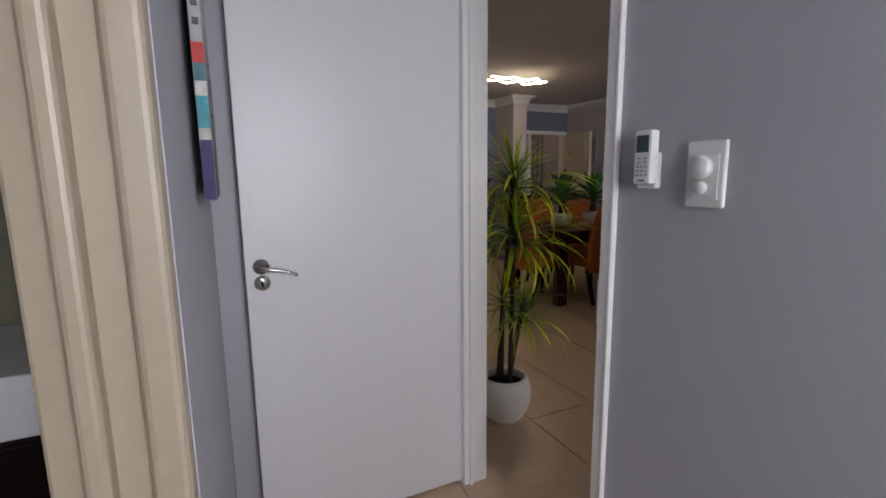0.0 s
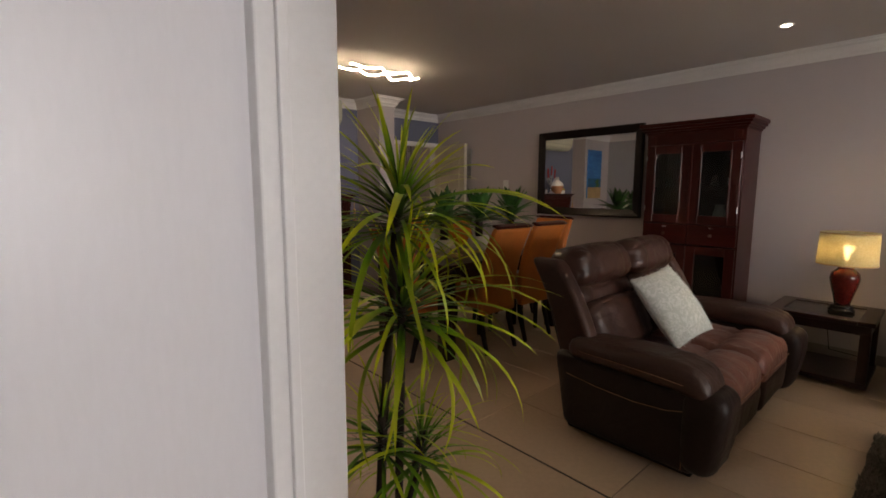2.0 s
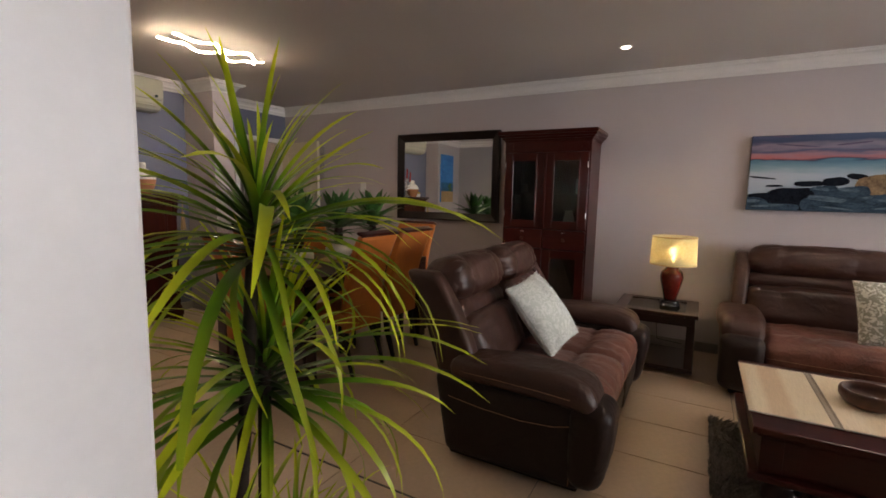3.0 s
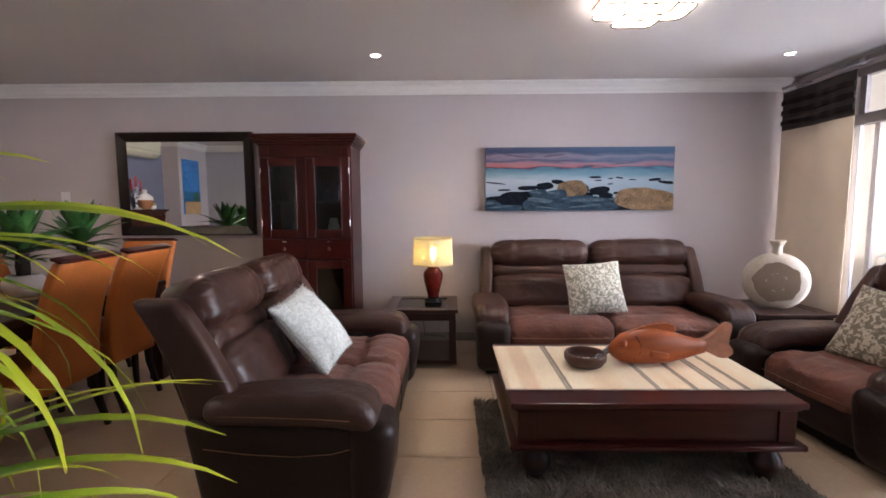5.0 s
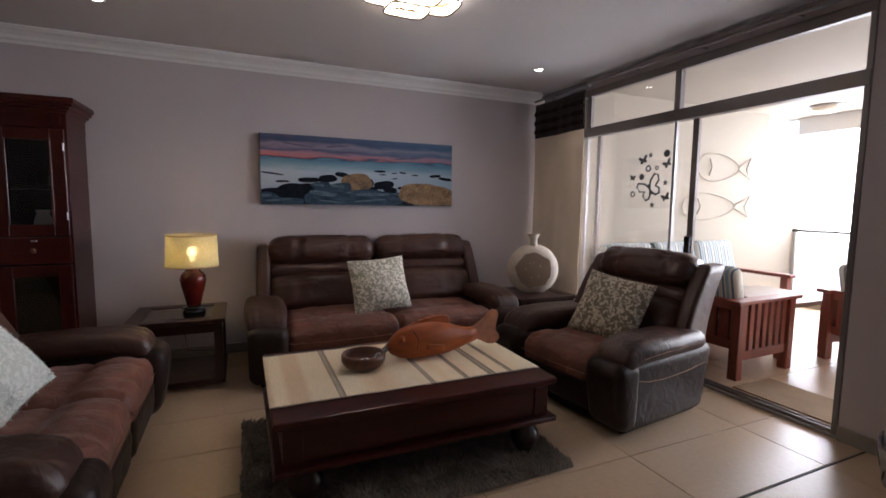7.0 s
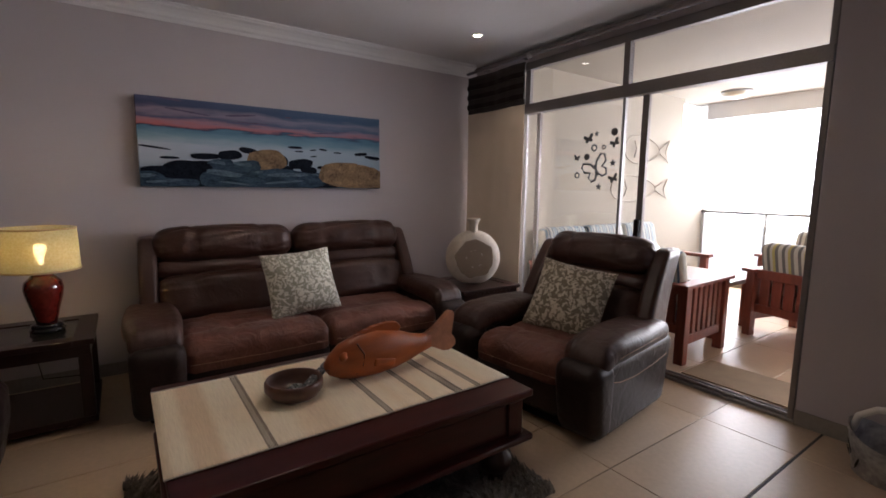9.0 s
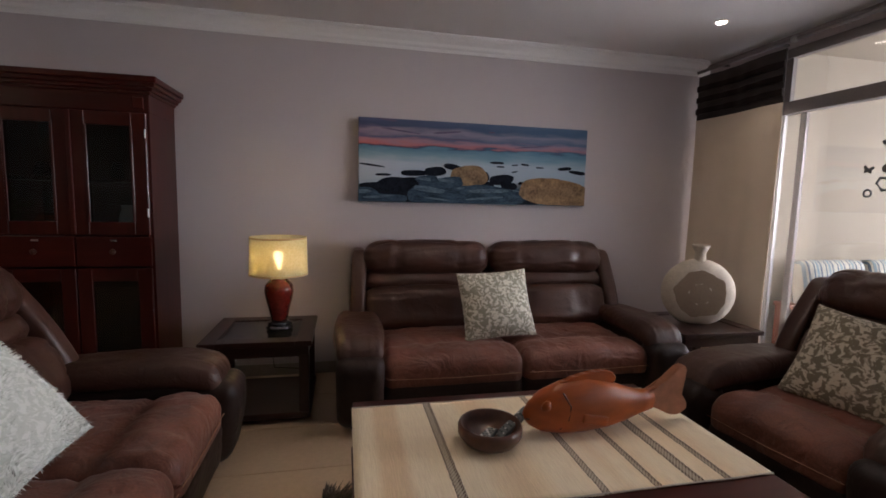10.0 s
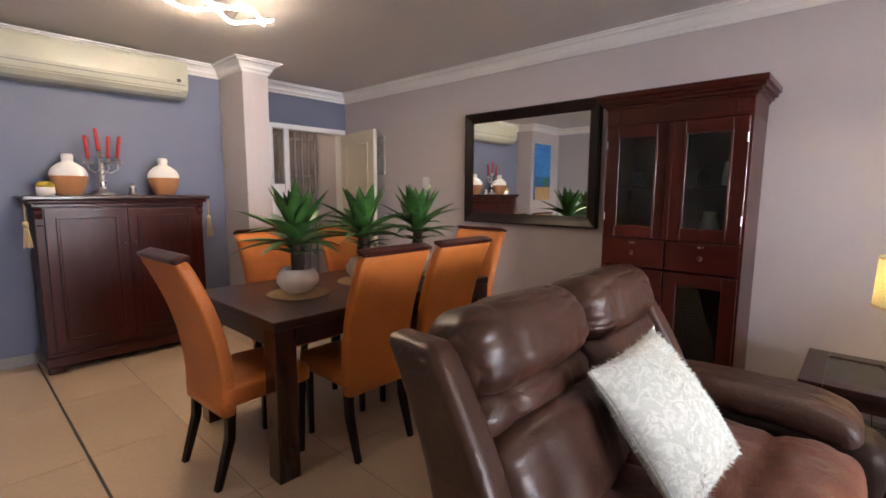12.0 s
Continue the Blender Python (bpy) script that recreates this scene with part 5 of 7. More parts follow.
# display cabinet
cab = thing("display_cabinet", pose(0, 0, 0), "tall mahogany display cabinet with glazed doors and drawers", "cabinet")
cx, cy0, cy1 = 4.985, 2.125, 2.925
part("side_panel", box(cx, EX - 0.004, cy0, cy0 + 0.03, 0.06, 1.84, 0.003), M["mahogany"], cab)
part("side_panel", box(cx, EX - 0.004, cy1 - 0.03, cy1, 0.06, 1.84, 0.003), M["mahogany"], cab)
part("back_panel", box(EX - 0.018, EX - 0.005, cy0 + 0.03, cy1 - 0.03, 0.06, 1.84), M["dark_wood"], cab)
part("plinth", box(cx - 0.015, EX - 0.004, cy0 - 0.015, cy1 + 0.015, 0.0, 0.075, 0.006), M["mahogany"], cab)
for z in (0.08, 0.82, 1.03, 1.35):
    part("shelf", box(cx + 0.03, EX - 0.02, cy0 + 0.031, cy1 - 0.031, z, z + 0.02, 0.002, 1), M["dark_wood"], cab)
part("frieze", box(cx - 0.002, EX - 0.004, cy0 - 0.002, cy1 + 0.002, 1.745, 1.86, 0.004), M["mahogany_h"], cab)
for k, (o, z0, z1) in enumerate(((0.012, 1.845, 1.865), (0.028, 1.862, 1.885), (0.046, 1.882, 1.908), (0.06, 1.905, 1.94))):
    part("cornice_moulding", box(cx - o, EX - 0.003, cy0 - o, cy1 + o, z0, z1, 0.006), M["mahogany_h"], cab)
for y in (cy0 + 0.055, cy1 - 0.055):
    part("corner_panel", box(cx - 0.008, cx + 0.001, y - 0.03, y + 0.03, 1.765, 1.83, 0.004), M["mahogany"], cab)
ym = (cy0 + cy1) / 2
for side, (a, b) in enumerate(((cy0 + 0.012, ym - 0.004), (ym + 0.004, cy1 - 0.012))):
    d = panel_frame(cab, "glazed_door", cx, a, b, 1.045, 1.74, 0.075, M["mahogany"])
    part("pane", box(cx - 0.012, cx - 0.008, a + 0.075, b - 0.075, 1.12, 1.665), M["smoke_glass"], d, "clear glass door pane")
    for y in (a + 0.078, b - 0.078):
        part("bead", box(cx - 0.027, cx - 0.021, y - 0.007, y + 0.007, 1.12, 1.665, 0.002, 1), M["mahogany"], d)
    dr = part("drawer", box(cx - 0.02, cx + 0.3, a, b, 0.862, 1.035, 0.004), M["mahogany_h"], cab)
    knob(dr, cx - 0.018, (a + b) / 2, 0.95, M["bowl"])
    part("escutcheon", box(cx - 0.024, cx - 0.0195, (a + b) / 2 - 0.018, (a + b) / 2 + 0.018, 1.008, 1.018, 0.002, 1), M["steel"], dr)
    lo = panel_frame(cab, "lower_door", cx, a, b, 0.085, 0.85, 0.075, M["mahogany"])
    part("pane", box(cx - 0.012, cx - 0.008, a + 0.075, b - 0.075, 0.16, 0.775), M["smoke_glass"], lo, "dark glass lower pane")
    for z in (1.15, 1.6):
        yy = a + 0.004 if side == 0 else b - 0.004
        part("hinge", tube([(cx - 0.026, yy, z), (cx - 0.026, yy, z + 0.05)], 0.005, 6), M["steel"], d)
part("centre_bead", box(cx - 0.034, cx - 0.022, ym - 0.014, ym + 0.014, 1.045, 1.74, 0.004), M["mahogany"], cab)
# glassware seen through the panes
for i, (y, z, r, h) in enumerate(((2.27, 1.371, 0.03, 0.14), (2.40, 1.371, 0.035, 0.1), (2.66, 1.371, 0.03, 0.15), (2.8, 1.371, 0.04, 0.09), (2.35, 1.051, 0.05, 0.16), (2.7, 1.051, 0.045, 0.12))):
    g = thing("glass_jar", pose(5.22, y, z), "small glass jar on the cabinet shelf", "jar", "cabinet glassware")
    part("body", lathe([(0, 0), (r, 0), (r * 1.05, h * 0.5), (r * 0.7, h * 0.85), (r * 0.8, h), (r * 0.7, h), (r * 0.6, h * 0.85), (r * 0.95, h * 0.5), (r * 0.9, 0.006), (0, 0.006)], 16), M["smoke_glass"] if i % 2 else M["ceramic"], g, "", True)

# curtain at the end of the sliding door
cur = thing("curtain", pose(0, 0, 0), "cream curtain with a dark brown top band, drawn aside", "curtain")


def drape(z0, z1, off, sheet):
    bm = bmesh.new()
    cols, rows = 60, 10
    grid = []
    for j in range(rows + 1):
        z = z0 + (z1 - z0) * j / rows
        row = []
        for i in range(cols + 1):
            u = i / cols
            y = -1.80 + 0.012 * math.sin(u * 7.5 + 0.5 * math.sin(z * 1.2)) + 0.0025 * math.sin(u * 29 + z) + off
            row.append(bm.verts.new((4.575 + 0.76 * u + 0.006 * math.sin(z * 3), y, z)))
        grid.append(row)
    for j in range(rows):
        for i in range(cols):
            bm.faces.new((grid[j][i], grid[j][i + 1], grid[j + 1][i + 1], grid[j + 1][i]))
    return bm


for nm, z0, z1, mt, lab in (("cloth", 0.02, 1.985, M["curtain"], ""), ("top_band", 1.985, 2.33, M["curtain_dark"], "dark brown satin band")):
    o = part(nm, drape(z0, z1, 0.0, 0), mt, cur, lab, True)
    s = o.modifiers.new("thickness", "SOLIDIFY")
    s.thickness = 0.004
for z in (2.03, 2.12, 2.21):
    bmz = drape(z, z + 0.045, 0.012, 0)
    o = part("band_fold", bmz, M["frame_wood"], cur, "", True)
    s = o.modifiers.new("thickness", "SOLIDIFY")
    s.thickness = 0.006
track = thing("curtain_track", pose(0, 0, 0), "dark double curtain track above the sliding door", "curtain track")
part("rail", tube([(WX + 1.2, -1.80, 2.375), (5.37, -1.80, 2.375)], 0.013, 8), M["alu"], track, "", True)
part("rail", box(WX + 1.2, 5.37, -1.905, -1.865, 2.40, 2.435, 0.004), M["alu"], track)
part("finial", moved(lathe([(0, 0), (0.022, 0.004), (0.026, 0.02), (0.016, 0.04), (0, 0.046)], 14), Matrix.Translation((4.56, -1.80, 2.375)) @ pose(0, 0, 0, 0, -90, 0)), M["alu_light"], track, "", True)
for x in (2.3, 2.9, 3.5, 4.1, 4.7, 5.2):
    part("bracket", box(x - 0.012, x + 0.012, -1.93, -1.79, 2.388, 2.40, 0.002, 1), M["alu"], track)

# wall switch and small frame on the east wall
sw = thing("light_switch", pose(EX, 4.985, 1.41), "white plastic light switch on the wall", "switch")
part("plate", box(-0.009, 0, -0.042, 0.042, -0.06, 0.06, 0.003), M["plastic"], sw)
part("rocker", box(-0.013, -0.009, -0.014, 0.014, -0.02, 0.02, 0.002), M["plastic"], sw)
sf = thing("small_picture", pose(EX, 5.70, 1.72), "small pale framed picture near the entrance", "picture")
part("frame", box(-0.018, 0, -0.075, 0.075, -0.21, 0.21, 0.004), M["alu_light"], sf)
part("print", box(-0.0205, -0.0185, -0.055, 0.055, -0.19, 0.19), mat("faded_print", (0.52, 0.5, 0.46), 0.6, var=0.25, big=12, small=40), sf)

# ---- dining area ----
dt = thing("dining_table", pose(3.71, 3.945, 0), "dark stained rectangular dining table with thick legs", "dining table")
DW, DD = 0.765, 0.465
part("tabletop", box(-DW, DW, -DD, DD, 0.715, 0.76, 0.005), M["dark_wood"], dt)
for b in ((-DW + 0.03, DW - 0.03, -DD + 0.02, -DD + 0.045), (-DW + 0.03, DW - 0.03, DD - 0.045, DD - 0.02)):
    part("apron", box(*b, 0.625, 0.714, 0.003), M["dark_wood"], dt)
for b in ((-DW + 0.02, -DW + 0.045, -DD + 0.05, DD - 0.05), (DW - 0.045, DW - 0.02, -DD + 0.05, DD - 0.05)):
    part("apron", box(*b, 0.625, 0.714, 0.003), M["dark_wood"], dt)
for x in (-1, 1):
    for y in (-1, 1):
        part("leg", box(x * (DW - 0.055) - 0.052, x * (DW - 0.055) + 0.052, y * (DD - 0.055) - 0.052, y * (DD - 0.055) + 0.052, 0, 0.714, 0.004), mat("dark_leg", (0.05, 0.017, 0.013), 0.26, var=0.25, big=3, small=26, bump=0.06, stretch=(1, 1, 0.12), coat=0.3) if "dark_leg" not in bpy.data.materials else bpy.data.materials["dark_leg"], dt)

chair = thing("dining_chair", pose(0, 0, 0), "orange leatherette high-back dining chair with dark curved legs", "chair", "chairs round the dining table")


def chair_back(p):
    u = (p.z + 0.36) / 0.72
    return Vector((p.x * (1 - 0.05 * (1 - u)), p.y + 0.05 * u + 0.11 * u * u - 0.05 * math.sin(math.pi * u) * 0.6, p.z))


part("backrest", moved(rounded(0.425, 0.065, 0.72, 0.02, 11, chair_back), Matrix.Translation((0, 0.195, 0.685))), M["orange"], chair, "", True)
part("top_rail", moved(rounded(0.430, 0.066, 0.022, 0.008, 5), pose(0, 0.352, 1.052, -18)), M["mahogany_h"], chair, "dark wooden top rail", True)
part("seat", moved(rounded(0.43, 0.44, 0.10, 0.03, 9, lambda p: Vector((p.x * (1 - 0.06 * (p.y < -0.1) * 0), p.y, p.z + (0.02 * (1 - (p.x / 0.22) ** 2) * (1 - (p.y / 0.23) ** 2) if p.z > 0 else 0)))), Matrix.Translation((0, 0, 0.42))), M["orange"], chair, "", True)
for x in (-0.175, 0.175):
    part("leg", moved(tube([(x, -0.17, 0.0), (x, -0.175, 0.2), (x, -0.18, 0.38)], [0.018, 0.022, 0.026], 4), Matrix.Identity(4)), M["frame_wood"], chair, "dark wooden front leg")
    part("leg", tube([(x, 0.255, 0.0), (x, 0.225, 0.1), (x, 0.19, 0.22), (x, 0.18, 0.38)], [0.018, 0.021, 0.025, 0.027], 4), M["frame_wood"], chair, "dark curved wooden rear leg")
chair.matrix_world = pose(3.472, 3.625, 0, 0, 0, 180)
for m in (pose(3.985, 3.63, 0, 0, 0, 179), pose(3.53, 4.345, 0, 0, 0, 1), pose(4.15, 4.345, 0, 0, 0, 0), pose(4.40, 3.765, 0, 0, 0, -90), pose(2.985, 3.84, 0, 0, 0, 93)):
    copy_thing(chair, m)

# agave plants on straw mats


def agave_leaf(length, droop, wide):
    bm = bmesh.new()
    rows = []
    for i in range(8):
        t = i / 7
        x = length * t
        z = droop * t * t * length * -1.0
        w = wide * (0.55 + 1.3 * t - 1.85 * t * t) if t < 1 else 0
        w = max(w, 0.0006)
        rows.append([bm.verts.new((x, -w, z + 0.25 * w)), bm.verts.new((x, 0, z - 0.15 * w)), bm.verts.new((x, w, z + 0.25 * w))])
    for a, b in zip(rows, rows[1:]):
        bm.faces.new((a[0], a[1], b[1], b[0]))
        bm.faces.new((a[1], a[2], b[2], b[1]))
    me = bpy.data.meshes.new("leaf")
    for f in bm.faces:
        f.smooth = True
    bm.to_mesh(me)
    bm.free()
    me.materials.append(M["agave"])
    return me


AG = [agave_leaf(0.275, d, 0.050) for d in (0.05, 0.25, 0.5)]
ra = random.Random(11)


def agave(x, y, turn):
    mat_ = thing("placemat", pose(x, y, 0.7605), "round woven straw placemat on the dining table", "placemat", "straw placemats")
    part("weave", lathe([(0, 0), (0.165, 0), (0.17, 0.003), (0.165, 0.006), (0.12, 0.007), (0.115, 0.006), (0.07, 0.007), (0.065, 0.006), (0, 0.007)], 40), M["mat_straw"], mat_, "", True)
    t = thing("potted_agave", pose(x, y, 0.768, 0, 0, turn), "artificial agave plant in a round white ceramic pot", "plant", "plants on the dining table")
    pot = part("pot", lathe([(0, 0), (0.055, 0), (0.082, 0.02), (0.112, 0.06), (0.112, 0.095), (0.092, 0.128), (0.082, 0.138), (0.073, 0.135), (0.08, 0.12), (0.07, 0.11), (0, 0.11)], 36), M["ceramic"], t, "round white ceramic pot", True)
    part("soil", lathe([(0, 0.122), (0.066, 0.118), (0.066, 0.11), (0, 0.11)], 20), M["soil"], t)
    part("trunk", tube([(0, 0, 0.11), (0.004, 0, 0.19), (0, 0, 0.31)], [0.034, 0.038, 0.03], 10), M["bark"], t, "scaly dark trunk", True)
    for ring, (n, el, z, s) in enumerate(((7, 86, 0.31, 0.9), (9, 64, 0.30, 1.12), (10, 44, 0.285, 1.17), (10, 24, 0.26, 1.05), (8, 38, 0.20, 0.62))):
        for i in range(n):
            ob = new("leaf", AG[min(2, ring // 2 + (i % 2) * (ring > 1))])
            ob.parent = t
            a = 360 * (i + 0.5 * (ring % 2)) / n + ra.uniform(-12, 12)
            e = el + ra.uniform(-8, 8) if ring else 70 + ra.uniform(-10, 14)
            sc = s * ra.uniform(0.85, 1.08)
            ob.matrix_local = pose(0, 0, z, 0, -e, a) @ Matrix.Translation((0.015, 0, 0)) @ Matrix.Scale(sc, 4)


agave(3.32, 3.925, 10)
agave(3.80, 3.955, 77)
agave(4.27, 3.955, 140)

# sideboard
sb = thing("sideboard", pose(0, 0, 0), "tall mahogany two-door sideboard against the blue-grey wall", "sideboard")
sx0, sx1, sy0, sy1 = 2.44, 3.53, 5.86, NY - 0.004
part("body", box(sx0, sx1, sy0, sy1, 0.11, 1.20, 0.003), M["mahogany"], sb)
part("plinth", box(sx0 - 0.02, sx1 + 0.02, sy0 - 0.025, sy1, 0.05, 0.12, 0.008), M["mahogany_h"], sb)
part("plinth_moulding", box(sx0 - 0.008, sx1 + 0.008, sy0 - 0.012, sy1, 0.121, 0.15, 0.008), M["mahogany_h"], sb)
for x in (sx0 + 0.02, sx1 - 0.06):
    part("foot", box(x - 0.03, x + 0.07, sy0 - 0.02, sy0 + 0.06, 0, 0.05, 0.006), M["mahogany"], sb)
    part("foot", box(x - 0.03, x + 0.07, sy1 - 0.08, sy1 - 0.01, 0, 0.05, 0.006), M["mahogany"], sb)
part("top", box(sx0 - 0.055, sx1 + 0.055, sy0 - 0.055, sy1, 1.255, 1.283, 0.006), M["dark_wood"], sb)
part("top_moulding", box(sx0 - 0.035, sx1 + 0.035, sy0 - 0.035, sy1, 1.228, 1.2545, 0.01), M["mahogany_h"], sb)
part("top_moulding", box(sx0 - 0.012, sx1 + 0.012, sy0 - 0.014, sy1, 1.201, 1.2275, 0.006), M["mahogany_h"], sb)
for a, b in ((sx0 + 0.05, 2.975), (2.985, sx1 - 0.05)):
    d = part("door", box(a, b, sy0 - 0.018, sy0 - 0.001, 0.165, 1.185, 0.003), M["mahogany"], sb)
    for q in ((a + 0.06, b - 0.06, 0.23, 0.245), (a + 0.06, b - 0.06, 1.115, 1.13), (a + 0.06, a + 0.075, 0.246, 1.114), (b - 0.075, b - 0.06, 0.246, 1.114)):
        part("panel_moulding", box(q[0], q[1], sy0 - 0.028, sy0 - 0.019, q[2], q[3], 0.003, 1), M["mahogany"], d)
    part("panel", box(a + 0.076, b - 0.076, sy0 - 0.0235, sy0 - 0.019, 0.246, 1.114, 0.002, 1), M["mahogany"], d)
    kx = b - 0.03 if a < 2.7 else a + 0.03
    part("knob", moved(lathe([(0, 0), (0.008, 0), (0.006, 0.01), (0.013, 0.018), (0.011, 0.026), (0, 0.028)], 16), Matrix.Translation((kx, sy0 - 0.018, 0.92)) @ pose(0, 0, 0, 90)), M["bowl"], d, "", True)
for x in (sx0 + 0.022, sx1 - 0.022):
    part("corbel", moved(prism([(0, 0), (-0.012, 0.01), (-0.012, 0.05), (-0.03, 0.08), (-0.022, 0.11), (-0.04, 0.13), (0, 0.13)], -0.02, 0.02), Matrix.Translation((x, sy0, 1.07)) @ pose(0, 0, 0, 0, 0, 90)), M["mahogany"], sb)


def tassel(m):
    t = thing("tassel", m, "beige rope tassel hanging beside the sideboard", "tassel", "sideboard tassels")
    part("cord", tube([(0, 0, 0), (0, 0.005, -0.12)], 0.004, 6), M["mat_straw"], t)
    part("head", moved(lathe([(0, 0), (0.014, -0.008), (0.018, -0.025), (0.012, -0.045), (0, -0.045)], 14), Matrix.Translation((0, 0.005, -0.115))), M["mat_straw"], t, "", True)
    bm = bmesh.new()
    for i in range(26):
        a = i * 2.4
        r = 0.012 * math.sqrt((i % 7) / 7)
        tube([(r * math.cos(a), 0.005 + r * math.sin(a), -0.155), (2 * r * math.cos(a), 0.005 + 2 * r * math.sin(a), -0.24), (2.6 * r * math.cos(a), 0.005 + 2.6 * r * math.sin(a), -0.30)], 0.0022, 4, bm)
    part("fringe", bm, M["mat_straw"], t)


tassel(pose(sx0 - 0.05, sy0 - 0.03, 1.23))
tassel(pose(sx1 + 0.045, sy0 - 0.03, 1.23))

for x, y in ((2.67, 6.0), (3.295, 6.0)):
    v = thing("two_tone_vase", pose(x, y, 1.284), "round terracotta vase with a white glazed top", "vase", "sideboard vases")
    part("lower_body", lathe([(0, 0), (0.068, 0), (0.078, 0.015), (0.105, 0.085), (0.115, 0.14), (0.114, 0.145), (0, 0.145)], 32), M["terracotta"], v, "bare terracotta lower half", True)
    part("upper_body", lathe([(0.1155, 0.143), (0.114, 0.165), (0.098, 0.20), (0.066, 0.228), (0.036, 0.245), (0.033, 0.262), (0.037, 0.275), (0.034, 0.30), (0.026, 0.305), (0.025, 0.255), (0, 0.25)], 32), M["ceramic"], v, "white glazed upper half", True)

ca = thing("candelabra", pose(2.875, 6.0, 1.284), "silver candelabra with four red candles", "candelabra")
part("base", lathe([(0, 0), (0.075, 0), (0.07, 0.015), (0.03, 0.03), (0.018, 0.06), (0.026, 0.09), (0.016, 0.13), (0.02, 0.19), (0.012, 0.25), (0, 0.25)], 24), M["steel"], ca, "", True)
for i, (dx, dy, h, lean) in enumerate(((-0.085, -0.02, 0.25, -3), (-0.012, 0.0, 0.31, -4), (0.052, 0.03, 0.26, 3), (0.10, -0.02, 0.26, 8))):
    arm = part("arm", tube([(0, 0, 0.2), (dx * 0.5, dy * 0.5, 0.17), (dx, dy, 0.2), (dx, dy, h)], 0.006, 6), M["steel"], ca, "", True)
    part("cup", moved(lathe([(0, 0), (0.012, 0), (0.03, 0.012), (0.032, 0.018), (0.014, 0.02), (0.015, 0.045), (0, 0.045)], 16), Matrix.Translation((dx, dy, h - 0.02))), M["steel"], arm, "", True)
    part("candle", moved(lathe([(0, 0), (0.0135, 0), (0.013, 0.17), (0.006, 0.177), (0, 0.176)], 14), Matrix.Translation((dx, dy, h + 0.02)) @ pose(0, 0, 0, 0, lean, 0)), M["candle"], ca, "red wax candle", True)
jar = thing("candle_jar", pose(2.53, 5.98, 1.284), "small white jar with a yellow lid on the sideboard", "jar")
part("body", lathe([(0, 0), (0.05, 0), (0.054, 0.02), (0.054, 0.06), (0, 0.06)], 24), M["ceramic"], jar, "", True)
part("lid", lathe([(0, 0.0605), (0.055, 0.0605), (0.054, 0.08), (0.035, 0.098), (0, 0.1)], 24), mat("yellow_lid", (0.55, 0.40, 0.03), 0.5, var=0.1), jar, "yellow domed lid", True)
orn = thing("silver_ornament", pose(3.06, 5.97, 1.284), "small silver ornament on the sideboard", "ornament")
part("body", lathe([(0, 0), (0.03, 0), (0.034, 0.02), (0.022, 0.038), (0.03, 0.055), (0.02, 0.08), (0.008, 0.09), (0, 0.1)], 20), M["steel"], orn, "", True)

# air conditioner
ac = thing("air_conditioner", pose(0, 0, 0), "cream wall-mounted split air conditioner", "air conditioner")
ax0, ax1 = 2.22, 3.53
prof = [(NY, 2.405), (NY - 0.205, 2.405), (NY - 0.232, 2.395), (NY - 0.242, 2.37), (NY - 0.24, 2.23), (NY - 0.225, 2.165), (NY - 0.18, 2.115), (NY - 0.13, 2.098), (NY, 2.098)]
bm = bmesh.new()
e0 = [bm.verts.new((ax0, y - 0.001, z)) for y, z in prof]
e1 = [bm.verts.new((ax1, y - 0.001, z)) for y, z in prof]
bm.faces.new(e0)
bm.faces.new(e1[::-1])
for i in range(len(e0)):
    bm.faces.new((e0[i], e1[i], e1[(i + 1) % len(e0)], e0[(i + 1) % len(e0)]))
bmesh.ops.bevel(bm, geom=[e for e in bm.edges if abs(e.verts[0].co.x - e.verts[1].co.x) < 1e-4], offset=0.012, segments=3, affect="EDGES")
part("casing", bm, M["ac"], ac)
part("panel_gap", tube([(ax0 + 0.02, NY - 0.2365, 2.205), (ax1 - 0.02, NY - 0.2365, 2.205)], 0.003, 6), M["grey_plastic"], ac)
part("louvre", moved(box(ax0 + 0.06, ax1 - 0.06, -0.03, 0.03, -0.004, 0.004, 0.003), pose(0, NY - 0.195, 2.135, -38)), M["ac"], ac, "closed outlet louvre")
part("display", box(ax1 - 0.09, ax1 - 0.06, NY - 0.246, NY - 0.241, 2.225, 2.25, 0.001, 1), M["lcd"], ac)

# beach painting on the west projection
bp = thing("beach_painting", pose(1.26, 5.93, 1.19), "tall bright blue beach painting on the wall projection", "picture")
part("canvas", box(0, 0.50, -0.03, 0, 0, 0.96, 0.002, 1), mat("painted_sky", (0.05, 0.26, 0.62), 0.55, var=0.3, big=3, small=14, bump=0.1, dark=(0.02, 0.12, 0.42), stretch=(0.6, 1, 2.5)), bp)
part("painted_sea", box(0.0, 0.50, -0.0315, -0.0302, 0.22, 0.40), mat("painted_sea", (0.02, 0.16, 0.35), 0.5, var=0.3, big=6, small=30), bp)
part("painted_sand", box(0.0, 0.50, -0.0315, -0.0302, 0.0, 0.22), mat("painted_sand", (0.55, 0.36, 0.16), 0.6, var=0.2, big=6, small=30), bp)
part("painted_palm", moved(rounded(0.12, 0.002, 0.16, 0.0009, 4, lambda p: p + Vector((0.03 * math.sin(p.z * 60), 0, 0))), Matrix.Translation((0.14, -0.0328, 0.3))), M["agave"], bp)
ib = thing("alarm_box", pose(WX, 4.75, 2.2), "small cream alarm sensor box high on the wall", "sensor")
part("case", box(0, 0.04, -0.05, 0.05, -0.06, 0.06, 0.006), M["ac"], ib)


